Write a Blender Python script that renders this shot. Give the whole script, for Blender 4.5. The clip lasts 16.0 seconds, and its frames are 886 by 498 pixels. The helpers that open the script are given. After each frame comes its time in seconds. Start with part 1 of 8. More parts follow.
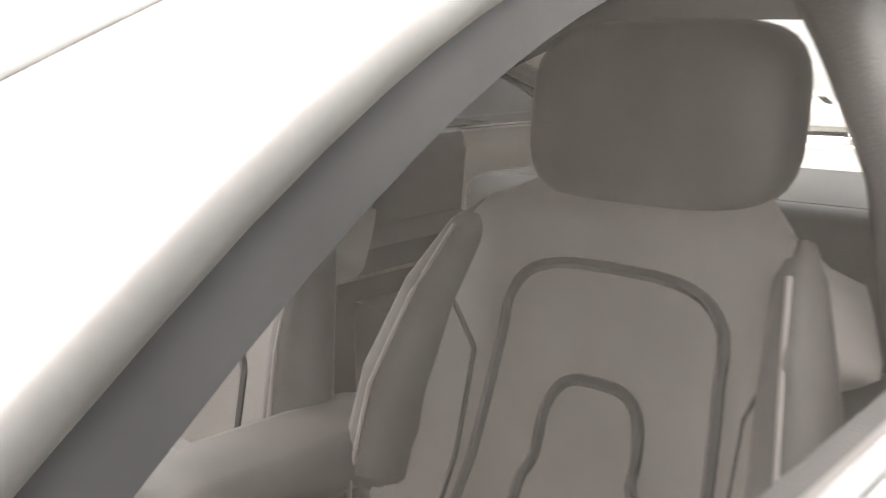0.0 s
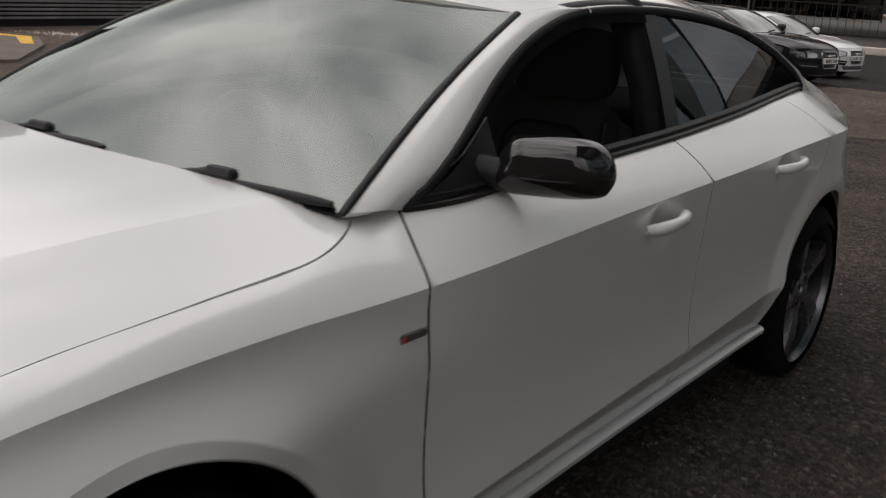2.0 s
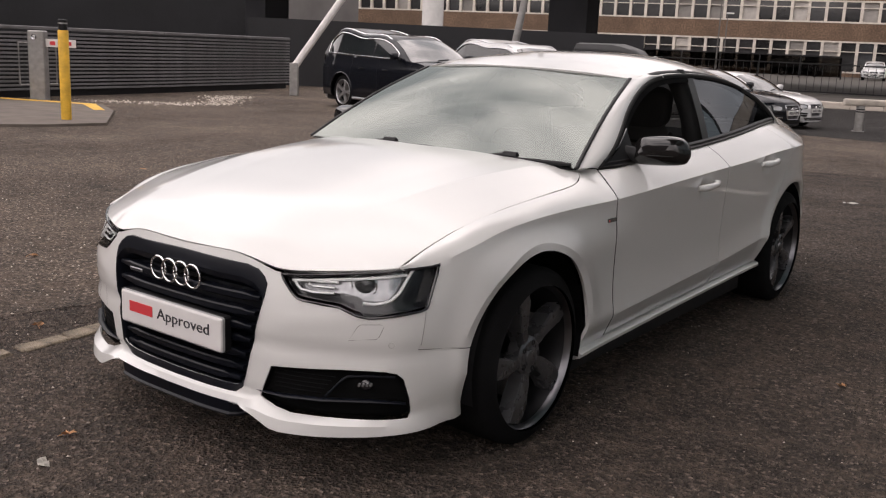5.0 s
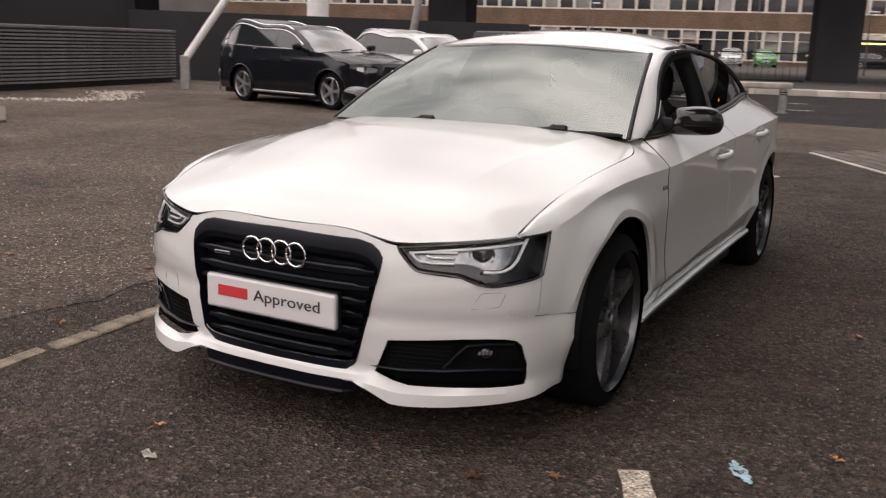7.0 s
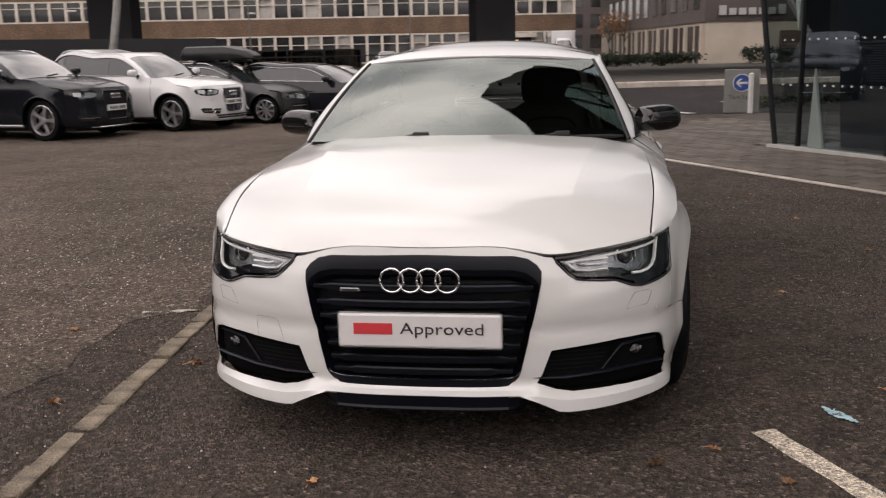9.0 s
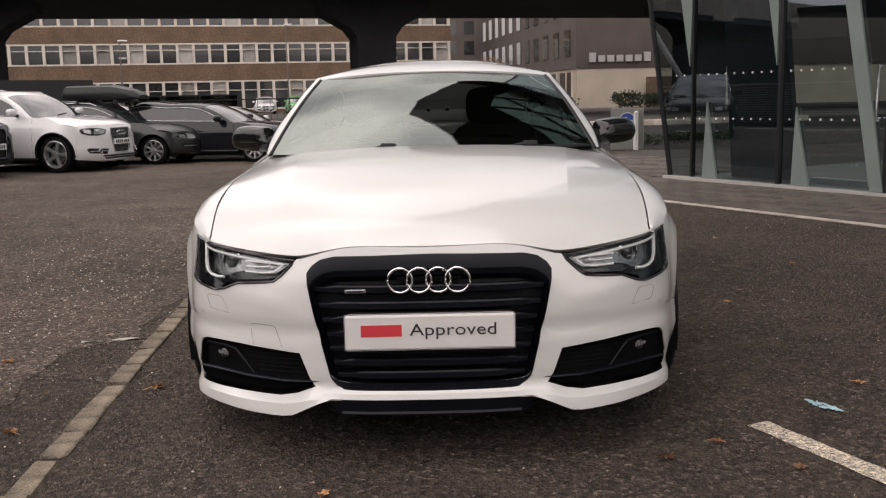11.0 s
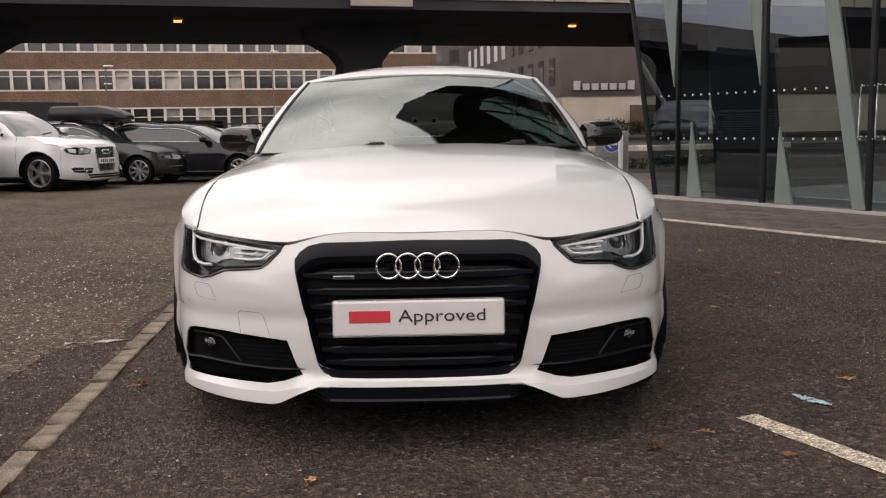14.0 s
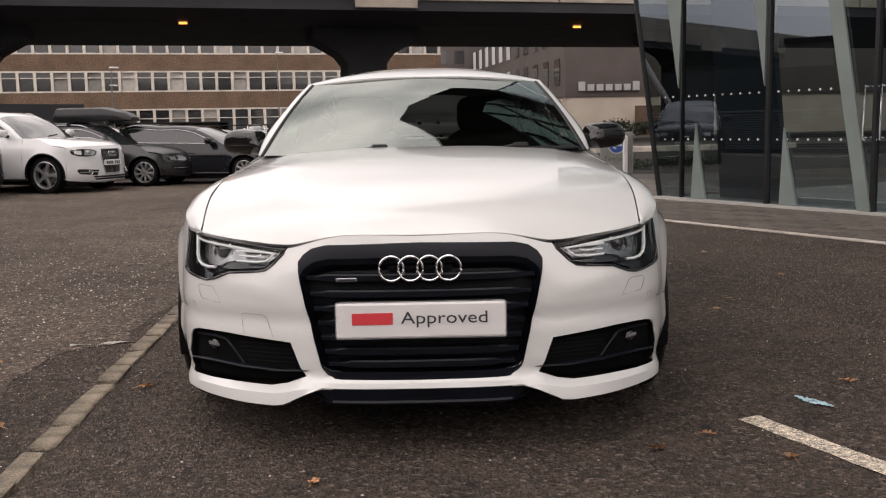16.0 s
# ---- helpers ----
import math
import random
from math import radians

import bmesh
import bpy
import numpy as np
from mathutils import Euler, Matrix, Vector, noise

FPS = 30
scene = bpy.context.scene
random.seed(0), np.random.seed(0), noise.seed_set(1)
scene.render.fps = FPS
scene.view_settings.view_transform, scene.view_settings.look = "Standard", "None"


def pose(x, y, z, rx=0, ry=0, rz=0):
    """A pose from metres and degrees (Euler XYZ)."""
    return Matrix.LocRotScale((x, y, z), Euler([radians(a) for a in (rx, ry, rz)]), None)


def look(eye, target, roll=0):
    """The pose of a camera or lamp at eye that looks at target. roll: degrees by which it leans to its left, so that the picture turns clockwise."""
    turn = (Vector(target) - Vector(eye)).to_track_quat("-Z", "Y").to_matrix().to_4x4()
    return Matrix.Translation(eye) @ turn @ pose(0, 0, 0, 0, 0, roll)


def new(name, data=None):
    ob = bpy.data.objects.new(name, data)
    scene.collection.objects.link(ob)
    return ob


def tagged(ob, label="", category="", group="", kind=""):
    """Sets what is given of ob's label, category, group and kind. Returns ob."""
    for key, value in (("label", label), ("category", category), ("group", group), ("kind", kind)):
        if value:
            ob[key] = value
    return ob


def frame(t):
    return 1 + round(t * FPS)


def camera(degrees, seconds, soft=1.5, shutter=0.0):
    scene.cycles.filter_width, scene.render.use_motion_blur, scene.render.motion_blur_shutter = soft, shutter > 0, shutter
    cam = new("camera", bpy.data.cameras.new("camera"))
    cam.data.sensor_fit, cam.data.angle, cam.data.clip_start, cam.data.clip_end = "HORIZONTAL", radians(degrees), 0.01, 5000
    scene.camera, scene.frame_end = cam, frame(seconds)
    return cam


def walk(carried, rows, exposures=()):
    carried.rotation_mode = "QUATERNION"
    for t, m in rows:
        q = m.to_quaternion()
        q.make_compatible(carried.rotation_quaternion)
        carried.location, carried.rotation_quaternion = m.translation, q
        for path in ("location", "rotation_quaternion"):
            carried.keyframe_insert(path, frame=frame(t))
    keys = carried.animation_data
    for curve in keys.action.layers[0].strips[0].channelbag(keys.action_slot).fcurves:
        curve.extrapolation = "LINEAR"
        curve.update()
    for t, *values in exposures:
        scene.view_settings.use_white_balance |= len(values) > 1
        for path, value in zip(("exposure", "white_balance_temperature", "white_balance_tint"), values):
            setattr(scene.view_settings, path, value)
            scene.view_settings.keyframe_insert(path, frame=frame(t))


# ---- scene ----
cam = camera(50.6, 16.0, soft=1.2, shutter=0.4)
PATH = [
    (0, (0.925, 0.818, 1.163), (-0.378, 2.280, 0.776), 0.4),
    (0.3, (1.023, 0.736, 1.182), (-0.252, 2.230, 0.804), 0.8),
    (0.5, (1.1, 0.663, 1.2), (-0.165, 2.163, 0.818), 1.0),
    (0.7, (1.191, 0.537, 1.215), (-0.068, 2.037, 0.811), 1.6),
    (1, (1.316, 0.28, 1.214), (0.088, 1.8, 0.79), 2.5),
    (1.5, (1.614, -0.148, 1.288), (0.431, 1.368, 0.738), 3.8),
    (2, (1.837, -0.665, 1.327), (0.674, 0.865, 0.775), 3.5),
    (2.5, (2.017, -1.208, 1.352), (0.874, 0.353, 0.846), 3.6),
    (3, (2.206, -1.719, 1.365), (1.043, -0.158, 0.902), 2.3),
    (3.5, (2.305, -2.207, 1.372), (1.146, -0.638, 0.928), 2.3),
    (6, (2.506, -2.983, 1.368), (1.401, -1.366, 0.959), 3.0),
    (6.5, (2.242, -3.167, 1.334), (1.213, -1.5, 0.929), 2.4),
    (7, (1.872, -3.211, 1.28), (0.954, -1.486, 0.851), 1.8),
    (7.5, (1.501, -3.414, 1.288), (0.763, -1.607, 0.85), 2.7),
    (8, (1.158, -3.525, 1.286), (0.566, -1.661, 0.867), 0.6),
    (8.5, (0.798, -3.581, 1.294), (0.355, -1.675, 0.88), -1.1),
    (9, (0.458, -3.706, 1.307), (0.201, -1.765, 0.899), -1.3),
    (9.5, (0.237, -3.648, 1.302), (0.066, -1.695, 0.906), -2.1),
    (10, (0.102, -3.664, 1.271), (0.033, -1.702, 0.89), -1.7),
    (12.5, (0.029, -3.701, 1.033), (0.06, -1.717, 0.788), -1.1),
    (13, (0.03, -3.7, 1.032), (0.071, -1.717, 0.776), -0.9),
    (13.5, (0.027, -3.703, 1.034), (0.069, -1.721, 0.773), -0.9),
    (14, (0.029, -3.704, 1.028), (0.066, -1.721, 0.769), -1.0),
    (14.5, (0.034, -3.701, 1.033), (0.063, -1.718, 0.775), -1.2),
    (15, (0.035, -3.706, 1.036), (0.061, -1.722, 0.783), -1.2),
    (15.5, (0.036, -3.71, 1.037), (0.065, -1.726, 0.784), -1.2),
    (16, (0.038, -3.72, 1.035), (0.064, -1.737, 0.778), -1.1),
]
walk(cam, [(t, look(eye, target, roll)) for t, eye, target, roll in PATH],
     exposures=((0.0, 5.75, 7200, 17), (0.3, 4.5, 7150, 17), (0.6, 3.0, 7150, 17), (0.9, 1.7, 7000, 14), (1.2, 0.7, 6750, 16), (1.5, 0.12, 6700, 16), (2.0, -0.45, 6750, 17), (2.5, -0.47, 6750, 18),
                (3.0, -0.53, 6750, 19), (3.5, -0.06, 6750, 20), (6.0, 0.10, 6950, 22), (9.0, -0.04, 6950, 21), (16.0, 0.06, 6950, 20)))

# ---- sky and sun: overcast day ----
world = bpy.data.worlds.new("overcast_sky")
scene.world = world
world.use_nodes = True
wt = world.node_tree
wt.nodes.clear()
w_out = wt.nodes.new("ShaderNodeOutputWorld")
w_bg = wt.nodes.new("ShaderNodeBackground")
w_sky = wt.nodes.new("ShaderNodeTexSky")
w_sky.sky_type = 'NISHITA'
w_sky.sun_disc = False
w_sky.sun_elevation = radians(38)
w_sky.sun_rotation = radians(200)
w_co = wt.nodes.new("ShaderNodeTexCoord")
w_map = wt.nodes.new("ShaderNodeMapping")
w_map.inputs["Scale"].default_value = (1.0, 1.0, 1.0)
w_noise = wt.nodes.new("ShaderNodeTexNoise")
w_noise.inputs["Scale"].default_value = 2.4
w_noise.inputs["Detail"].default_value = 3
w_noise.inputs["Roughness"].default_value = 0.45
w_ramp = wt.nodes.new("ShaderNodeValToRGB")
w_ramp.color_ramp.elements[0].position, w_ramp.color_ramp.elements[0].color = 0.40, (5.0, 5.35, 5.4, 1)
w_ramp.color_ramp.elements[1].position, w_ramp.color_ramp.elements[1].color = 0.62, (14.0, 13.9, 13.5, 1)
w_mix = wt.nodes.new("ShaderNodeMixRGB")
w_mix.inputs[0].default_value = 0.9
wt.links.new(w_co.outputs["Generated"], w_map.inputs[0])
wt.links.new(w_map.outputs[0], w_noise.inputs["Vector"])
wt.links.new(w_noise.outputs["Fac"], w_ramp.inputs[0])
wt.links.new(w_sky.outputs[0], w_mix.inputs[1])
wt.links.new(w_ramp.outputs[0], w_mix.inputs[2])
w_sep = wt.nodes.new("ShaderNodeSeparateXYZ")
wt.links.new(w_co.outputs["Generated"], w_sep.inputs[0])
w_zen = wt.nodes.new("ShaderNodeMapRange")
w_zen.inputs["From Min"].default_value, w_zen.inputs["From Max"].default_value = 0.0, 1.0
w_zen.inputs["To Min"].default_value, w_zen.inputs["To Max"].default_value = 0.92, 1.62
wt.links.new(w_sep.outputs["Z"], w_zen.inputs["Value"])
w_dot = wt.nodes.new("ShaderNodeVectorMath")
w_dot.operation = 'DOT_PRODUCT'
w_dot.inputs[1].default_value = Vector((-4.0, -4.5, 5.5)).normalized()
wt.links.new(w_co.outputs["Generated"], w_dot.inputs[0])
w_lobe = wt.nodes.new("ShaderNodeMapRange")
w_lobe.interpolation_type = 'SMOOTHSTEP'
w_lobe.inputs["From Min"].default_value, w_lobe.inputs["From Max"].default_value = -0.6, 1.0
w_lobe.inputs["To Min"].default_value, w_lobe.inputs["To Max"].default_value = 0.88, 1.52
wt.links.new(w_dot.outputs["Value"], w_lobe.inputs["Value"])
w_val = wt.nodes.new("ShaderNodeMath")
w_val.operation = 'MULTIPLY'
wt.links.new(w_zen.outputs[0], w_val.inputs[0])
wt.links.new(w_lobe.outputs[0], w_val.inputs[1])
w_hsv = wt.nodes.new("ShaderNodeHueSaturation")
wt.links.new(w_mix.outputs[0], w_hsv.inputs["Color"])
wt.links.new(w_val.outputs[0], w_hsv.inputs["Value"])
wt.links.new(w_hsv.outputs[0], w_bg.inputs[0])
w_bg.inputs[1].default_value = 0.092
wt.links.new(w_bg.outputs[0], w_out.inputs[0])
sun = new("sun", bpy.data.lights.new("sun", 'SUN'))
sun.data.energy, sun.data.angle, sun.data.color = 0.6, radians(130), (1.0, 0.96, 0.9)
sun.matrix_world = look((-1.5, -6.0, 7.5), (0, 0, 0))


# ---- materials ----
def nodes_of(m):
    m.use_nodes = True
    return m.node_tree.nodes, m.node_tree.links, m.node_tree.nodes["Principled BSDF"]


def mat(name, color, rough=0.5, metal=0.0, coat=0.0, vary=0.0, scale=6.0, bump=0.0, bump_scale=60.0, fine=0.0, fine_scale=200.0, spec=0.5, rough_vary=0.0, island=0.0, obj=0.0):
    """A procedural surface: base colour with two scales of variation, relief and gloss."""
    m = bpy.data.materials.new(name)
    n, l, b = nodes_of(m)
    b.inputs["Base Color"].default_value = (*color, 1)
    b.inputs["Roughness"].default_value = rough
    b.inputs["Metallic"].default_value = metal
    b.inputs["Coat Weight"].default_value = coat
    b.inputs["Coat Roughness"].default_value = 0.03
    b.inputs["Specular IOR Level"].default_value = spec
    co = n.new("ShaderNodeTexCoord")
    last = None
    if vary or fine:
        mix = None
        for amount, sc, det in ((vary, scale, 5), (fine, fine_scale, 3)):
            if not amount:
                continue
            t = n.new("ShaderNodeTexNoise")
            t.inputs["Scale"].default_value, t.inputs["Detail"].default_value = sc, det
            l.new(co.outputs["Object"], t.inputs["Vector"])
            r = n.new("ShaderNodeMapRange")
            r.inputs["From Min"].default_value, r.inputs["From Max"].default_value = 0.3, 0.7
            r.inputs["To Min"].default_value, r.inputs["To Max"].default_value = 1 - amount, 1 + amount
            l.new(t.outputs["Fac"], r.inputs["Value"])
            if mix is None:
                mix = r.outputs[0]
            else:
                mm = n.new("ShaderNodeMath")
                mm.operation = 'MULTIPLY'
                l.new(mix, mm.inputs[0])
                l.new(r.outputs[0], mm.inputs[1])
                mix = mm.outputs[0]
            if rough_vary and last is None:
                rr = n.new("ShaderNodeMapRange")
                rr.inputs["To Min"].default_value, rr.inputs["To Max"].default_value = rough - rough_vary, rough + rough_vary
                l.new(t.outputs["Fac"], rr.inputs["Value"])
                l.new(rr.outputs[0], b.inputs["Roughness"])
            last = t
        hsv = n.new("ShaderNodeHueSaturation")
        hsv.inputs["Color"].default_value = (*color, 1)
        l.new(mix, hsv.inputs["Value"])
        out = hsv.outputs[0]
        if island or obj:
            src = n.new("ShaderNodeNewGeometry" if island else "ShaderNodeObjectInfo")
            r = n.new("ShaderNodeMapRange")
            a = island or obj
            r.inputs["To Min"].default_value, r.inputs["To Max"].default_value = 1 - a, 1 + a
            l.new(src.outputs["Random Per Island" if island else "Random"], r.inputs["Value"])
            h2 = n.new("ShaderNodeHueSaturation")
            l.new(out, h2.inputs["Color"])
            l.new(r.outputs[0], h2.inputs["Value"])
            out = h2.outputs[0]
        l.new(out, b.inputs["Base Color"])
    if bump:
        t = n.new("ShaderNodeTexNoise")
        t.inputs["Scale"].default_value, t.inputs["Detail"].default_value = bump_scale, 4
        l.new(co.outputs["Object"], t.inputs["Vector"])
        bp = n.new("ShaderNodeBump")
        bp.inputs["Strength"].default_value = bump
        bp.inputs["Distance"].default_value = 0.02
        l.new(t.outputs["Fac"], bp.inputs["Height"])
        l.new(bp.outputs[0], b.inputs["Normal"])
    return m


def glass(name, color, rough=0.0, ior=1.5, sheen=(1, 1, 1), gloss=None):
    """A thin pane: clear, tinted, mirror-like at its surface by Fresnel."""
    m = bpy.data.materials.new(name)
    n, l, b = nodes_of(m)
    n.remove(b)
    out = n["Material Output"]
    tr = n.new("ShaderNodeBsdfTransparent")
    tr.inputs[0].default_value = (*color, 1)
    gl = n.new("ShaderNodeBsdfGlossy")
    gl.inputs["Roughness"].default_value = rough
    gl.inputs["Color"].default_value = (*sheen, 1)
    fr = n.new("ShaderNodeFresnel")
    fr.inputs[0].default_value = ior
    mx = n.new("ShaderNodeMixShader")
    mx.inputs[0].default_value = gloss or 0
    if gloss is None:
        l.new(fr.outputs[0], mx.inputs[0])
    l.new(tr.outputs[0], mx.inputs[1])
    l.new(gl.outputs[0], mx.inputs[2])
    l.new(mx.outputs[0], out.inputs[0])
    return m


PAINT = mat("white_paint", (0.645, 0.640, 0.625), 0.28, coat=1.0, vary=0.012, scale=3, fine=0.006, fine_scale=900)
BLACK_GLOSS = mat("black_gloss", (0.008, 0.008, 0.010), 0.16, coat=0.6, vary=0.2, scale=4)
BLACK_PLASTIC = mat("black_plastic", (0.009, 0.009, 0.010), 0.5, vary=0.25, scale=20, bump=0.02, bump_scale=700, spec=0.28)
SATIN_BLACK = mat("satin_black_frame", (0.010, 0.0095, 0.0095), 0.62, vary=0.25, scale=18, fine=0.15, fine_scale=200, spec=0.3)
FRAME_BLACK = mat("matt_black_frame", (0.004, 0.004, 0.0042), 0.85, vary=0.3, scale=14, spec=0.08)
BARREL = mat("dark_barrel", (0.022, 0.022, 0.024), 0.4, metal=0.6, vary=0.15, scale=12)
MIRROR_BLACK = mat("black_mirror_shell", (0.008, 0.0075, 0.0075), 0.07, coat=0.25, vary=0.15, scale=6, spec=0.5)
RUBBER = mat("rubber", (0.0045, 0.0045, 0.005), 0.85, vary=0.3, scale=12, bump=0.2, bump_scale=160, spec=0.15)
CHROME = mat("chrome", (0.85, 0.85, 0.86), 0.08, metal=1.0, vary=0.03, scale=30)
TITAN = mat("titanium_grey_alloy", (0.13, 0.13, 0.137), 0.28, metal=0.7, vary=0.12, scale=14, rough_vary=0.08)
LIP_METAL = mat("turned_alloy_lip", (0.17, 0.17, 0.18), 0.3, metal=1.0, vary=0.1, scale=25)
DISC = mat("brake_disc_steel", (0.20, 0.19, 0.18), 0.45, metal=0.9, vary=0.2, scale=15)
SILVER_ALLOY = mat("silver_alloy", (0.46, 0.46, 0.47), 0.28, metal=0.8, vary=0.1, scale=14)
WIND_GLASS = glass("windscreen_glass", (0.40, 0.44, 0.42), ior=2.45, sheen=(0.93, 1.0, 0.95))
# weak warm rough gloss puts a haze over the cabin behind the panes
SIDE_GLASS = glass("side_glass", (0.45, 0.46, 0.465), rough=0.6, gloss=0.004, sheen=(1.0, 0.93, 0.86))
PRIVACY_GLASS = glass("tinted_rear_glass", (0.075, 0.085, 0.09), ior=1.36, sheen=(0.9, 0.95, 1.0))
LENS_GLASS = glass("headlight_lens", (0.94, 0.95, 0.95), ior=1.2)
GRILLE_BLACK = mat("satin_black", (0.004, 0.005, 0.0085), 0.34, vary=0.2, scale=6, spec=0.22)
MOULDING = mat("anodised_black", (0.010, 0.0095, 0.0095), 0.36, vary=0.2, scale=12, spec=0.35)
REFLECTOR = mat("silvered_reflector", (0.34, 0.34, 0.35), 0.24, metal=0.9, vary=0.3, scale=40)
LAMP_GREY = mat("fog_reflector_grey", (0.30, 0.30, 0.31), 0.25, metal=0.6, vary=0.2, scale=40)
LED_WHITE = mat("daylight_tube_white", (0.92, 0.92, 0.92), 0.2, coat=0.8, vary=0.02)
LEATHER = mat("black_leather", (0.05, 0.047, 0.045), 0.5, vary=0.15, scale=8, bump=0.05, bump_scale=500)
LEATHER_GREY = mat("dark_grey_leather", (0.074, 0.070, 0.068), 0.5, vary=0.12, scale=8, bump=0.06, bump_scale=500)
HEAD_LEATHER = mat("smooth_black_leather", (0.026, 0.0245, 0.0245), 0.62, vary=0.3, scale=7, bump=0.05, bump_scale=600, spec=0.3)
PIPING = mat("grey_piping", (0.085, 0.08, 0.078), 0.5, vary=0.1, scale=30)
TRIM_DARK = mat("interior_black_trim", (0.012, 0.012, 0.0125), 0.6, vary=0.2, scale=10, bump=0.1, bump_scale=300)
TRIM_GREY = mat("interior_pillar_cloth", (0.044, 0.041, 0.039), 0.85, vary=0.1, scale=12, bump=0.03, bump_scale=600)
PLATE_WHITE = mat("plate_white", (0.66, 0.64, 0.63), 0.35, vary=0.03, scale=9)
RED = mat("sign_red", (0.62, 0.05, 0.06), 0.4, vary=0.04)
INK = mat("dark_ink", (0.03, 0.03, 0.035), 0.45, vary=0.1)


# ---- building blocks ----
def link_mesh(name, me, material, parent=None, label=""):
    if material is not None:
        me.materials.append(material)
    ob = new(name, me)
    if parent is not None:
        ob.parent = parent
    if label:
        tagged(ob, label)
    return ob


def part(name, bm, material, parent=None, label="", smooth=False, angle=None):
    """Links a bmesh as one mesh object under a thing or a part."""
    bm.normal_update()
    if smooth:
        lim = radians(angle or 35)
        for f in bm.faces:
            f.smooth = True
        for e in bm.edges:
            if len(e.link_faces) == 2 and e.calc_face_angle(0) > lim:
                e.smooth = False
    me = bpy.data.meshes.new(name)
    bm.to_mesh(me)
    bm.free()
    return link_mesh(name, me, material, parent, label)


def empty(name, m, label, category, group=""):
    ob = new(name)
    ob.empty_display_size = 0.1
    ob.matrix_world = m
    return tagged(ob, label, category, group)


def add_box(bm, x0, x1, y0, y1, z0, z1, m=None, bev=0.0, seg=1):
    """A box, its edges rounded where bev is given."""
    r = bmesh.ops.create_cube(bm, size=1)
    vs = r["verts"]
    for v in vs:
        v.co = Vector(((x0 + x1) / 2 + v.co.x * (x1 - x0), (y0 + y1) / 2 + v.co.y * (y1 - y0), (z0 + z1) / 2 + v.co.z * (z1 - z0)))
    if bev:
        es = list({e for v in vs for e in v.link_edges})
        r = bmesh.ops.bevel(bm, geom=es, offset=bev, segments=seg, affect='EDGES', profile=0.5)
        vs = [v for v in {v for f in r["faces"] for v in f.verts} | {v for v in vs if v.is_valid}]
    if m is not None:
        for v in vs:
            v.co = m @ v.co
    return bm


def box_bm(*a, **k):
    return add_box(bmesh.new(), *a, **k)


def add_tube(bm, pts, r, n=8, closed=False, flat=1.0):
    """A tube of radius r (a number or one per point) along the points."""
    pts = [Vector(p) for p in pts]
    k = len(pts)
    rings = []
    up = Vector((0, 0, 1))
    for i, p in enumerate(pts):
        a, b = pts[(i - 1) % k if closed else max(i - 1, 0)], pts[(i + 1) % k if closed else min(i + 1, k - 1)]
        t = (b - a).normalized()
        side = t.cross(up)
        if side.length < 1e-3:
            side = t.cross(Vector((1, 0, 0)))
        side.normalize()
        over = side.cross(t).normalized()
        rr = r[i] if isinstance(r, (list, tuple)) else r
        rings.append([bm.verts.new(p + side * math.cos(2 * math.pi * j / n) * rr + over * math.sin(2 * math.pi * j / n) * rr * flat) for j in range(n)])
    for i in range(k if closed else k - 1):
        a, b = rings[i], rings[(i + 1) % k]
        for j in range(n):
            bm.faces.new((a[j], a[(j + 1) % n], b[(j + 1) % n], b[j]))
    if not closed:
        bm.faces.new(rings[0][::-1])
        bm.faces.new(rings[-1])
    return bm


def add_lathe(bm, prof, n=48, axis="x", m=None, closed=False, caps=False):
    """Turns a profile of (along the axis, radius) round the axis."""
    rings = []
    for a, r in prof:
        ring = []
        for j in range(n):
            c, s = math.cos(2 * math.pi * j / n) * r, math.sin(2 * math.pi * j / n) * r
            p = Vector((a, c, s)) if axis == "x" else Vector((c, a, s)) if axis == "y" else Vector((c, s, a))
            ring.append(bm.verts.new(m @ p if m is not None else p))
        rings.append(ring)
    k = len(rings)
    for i in range(k if closed else k - 1):
        a, b = rings[i], rings[(i + 1) % k]
        for j in range(n):
            bm.faces.new((a[j], a[(j + 1) % n], b[(j + 1) % n], b[j]))
    if caps and not closed:
        for ring, rev in ((rings[0], True), (rings[-1], False)):
            if (ring[0].co - ring[n // 2].co).length > 1e-4:
                bm.faces.new(ring[::-1] if rev else ring)
    bmesh.ops.recalc_face_normals(bm, faces=bm.faces)
    return bm


def add_prism(bm, pts, a, b):
    """A solid between two copies of a closed outline: pts are 3D points, moved by a and by b."""
    a, b = Vector(a), Vector(b)
    lo = [bm.verts.new(Vector(p) + a) for p in pts]
    hi = [bm.verts.new(Vector(p) + b) for p in pts]
    k = len(lo)
    bm.faces.new(lo[::-1])
    bm.faces.new(hi)
    for i in range(k):
        bm.faces.new((lo[i], lo[(i + 1) % k], hi[(i + 1) % k], hi[i]))
    bmesh.ops.recalc_face_normals(bm, faces=bm.faces)
    return bm


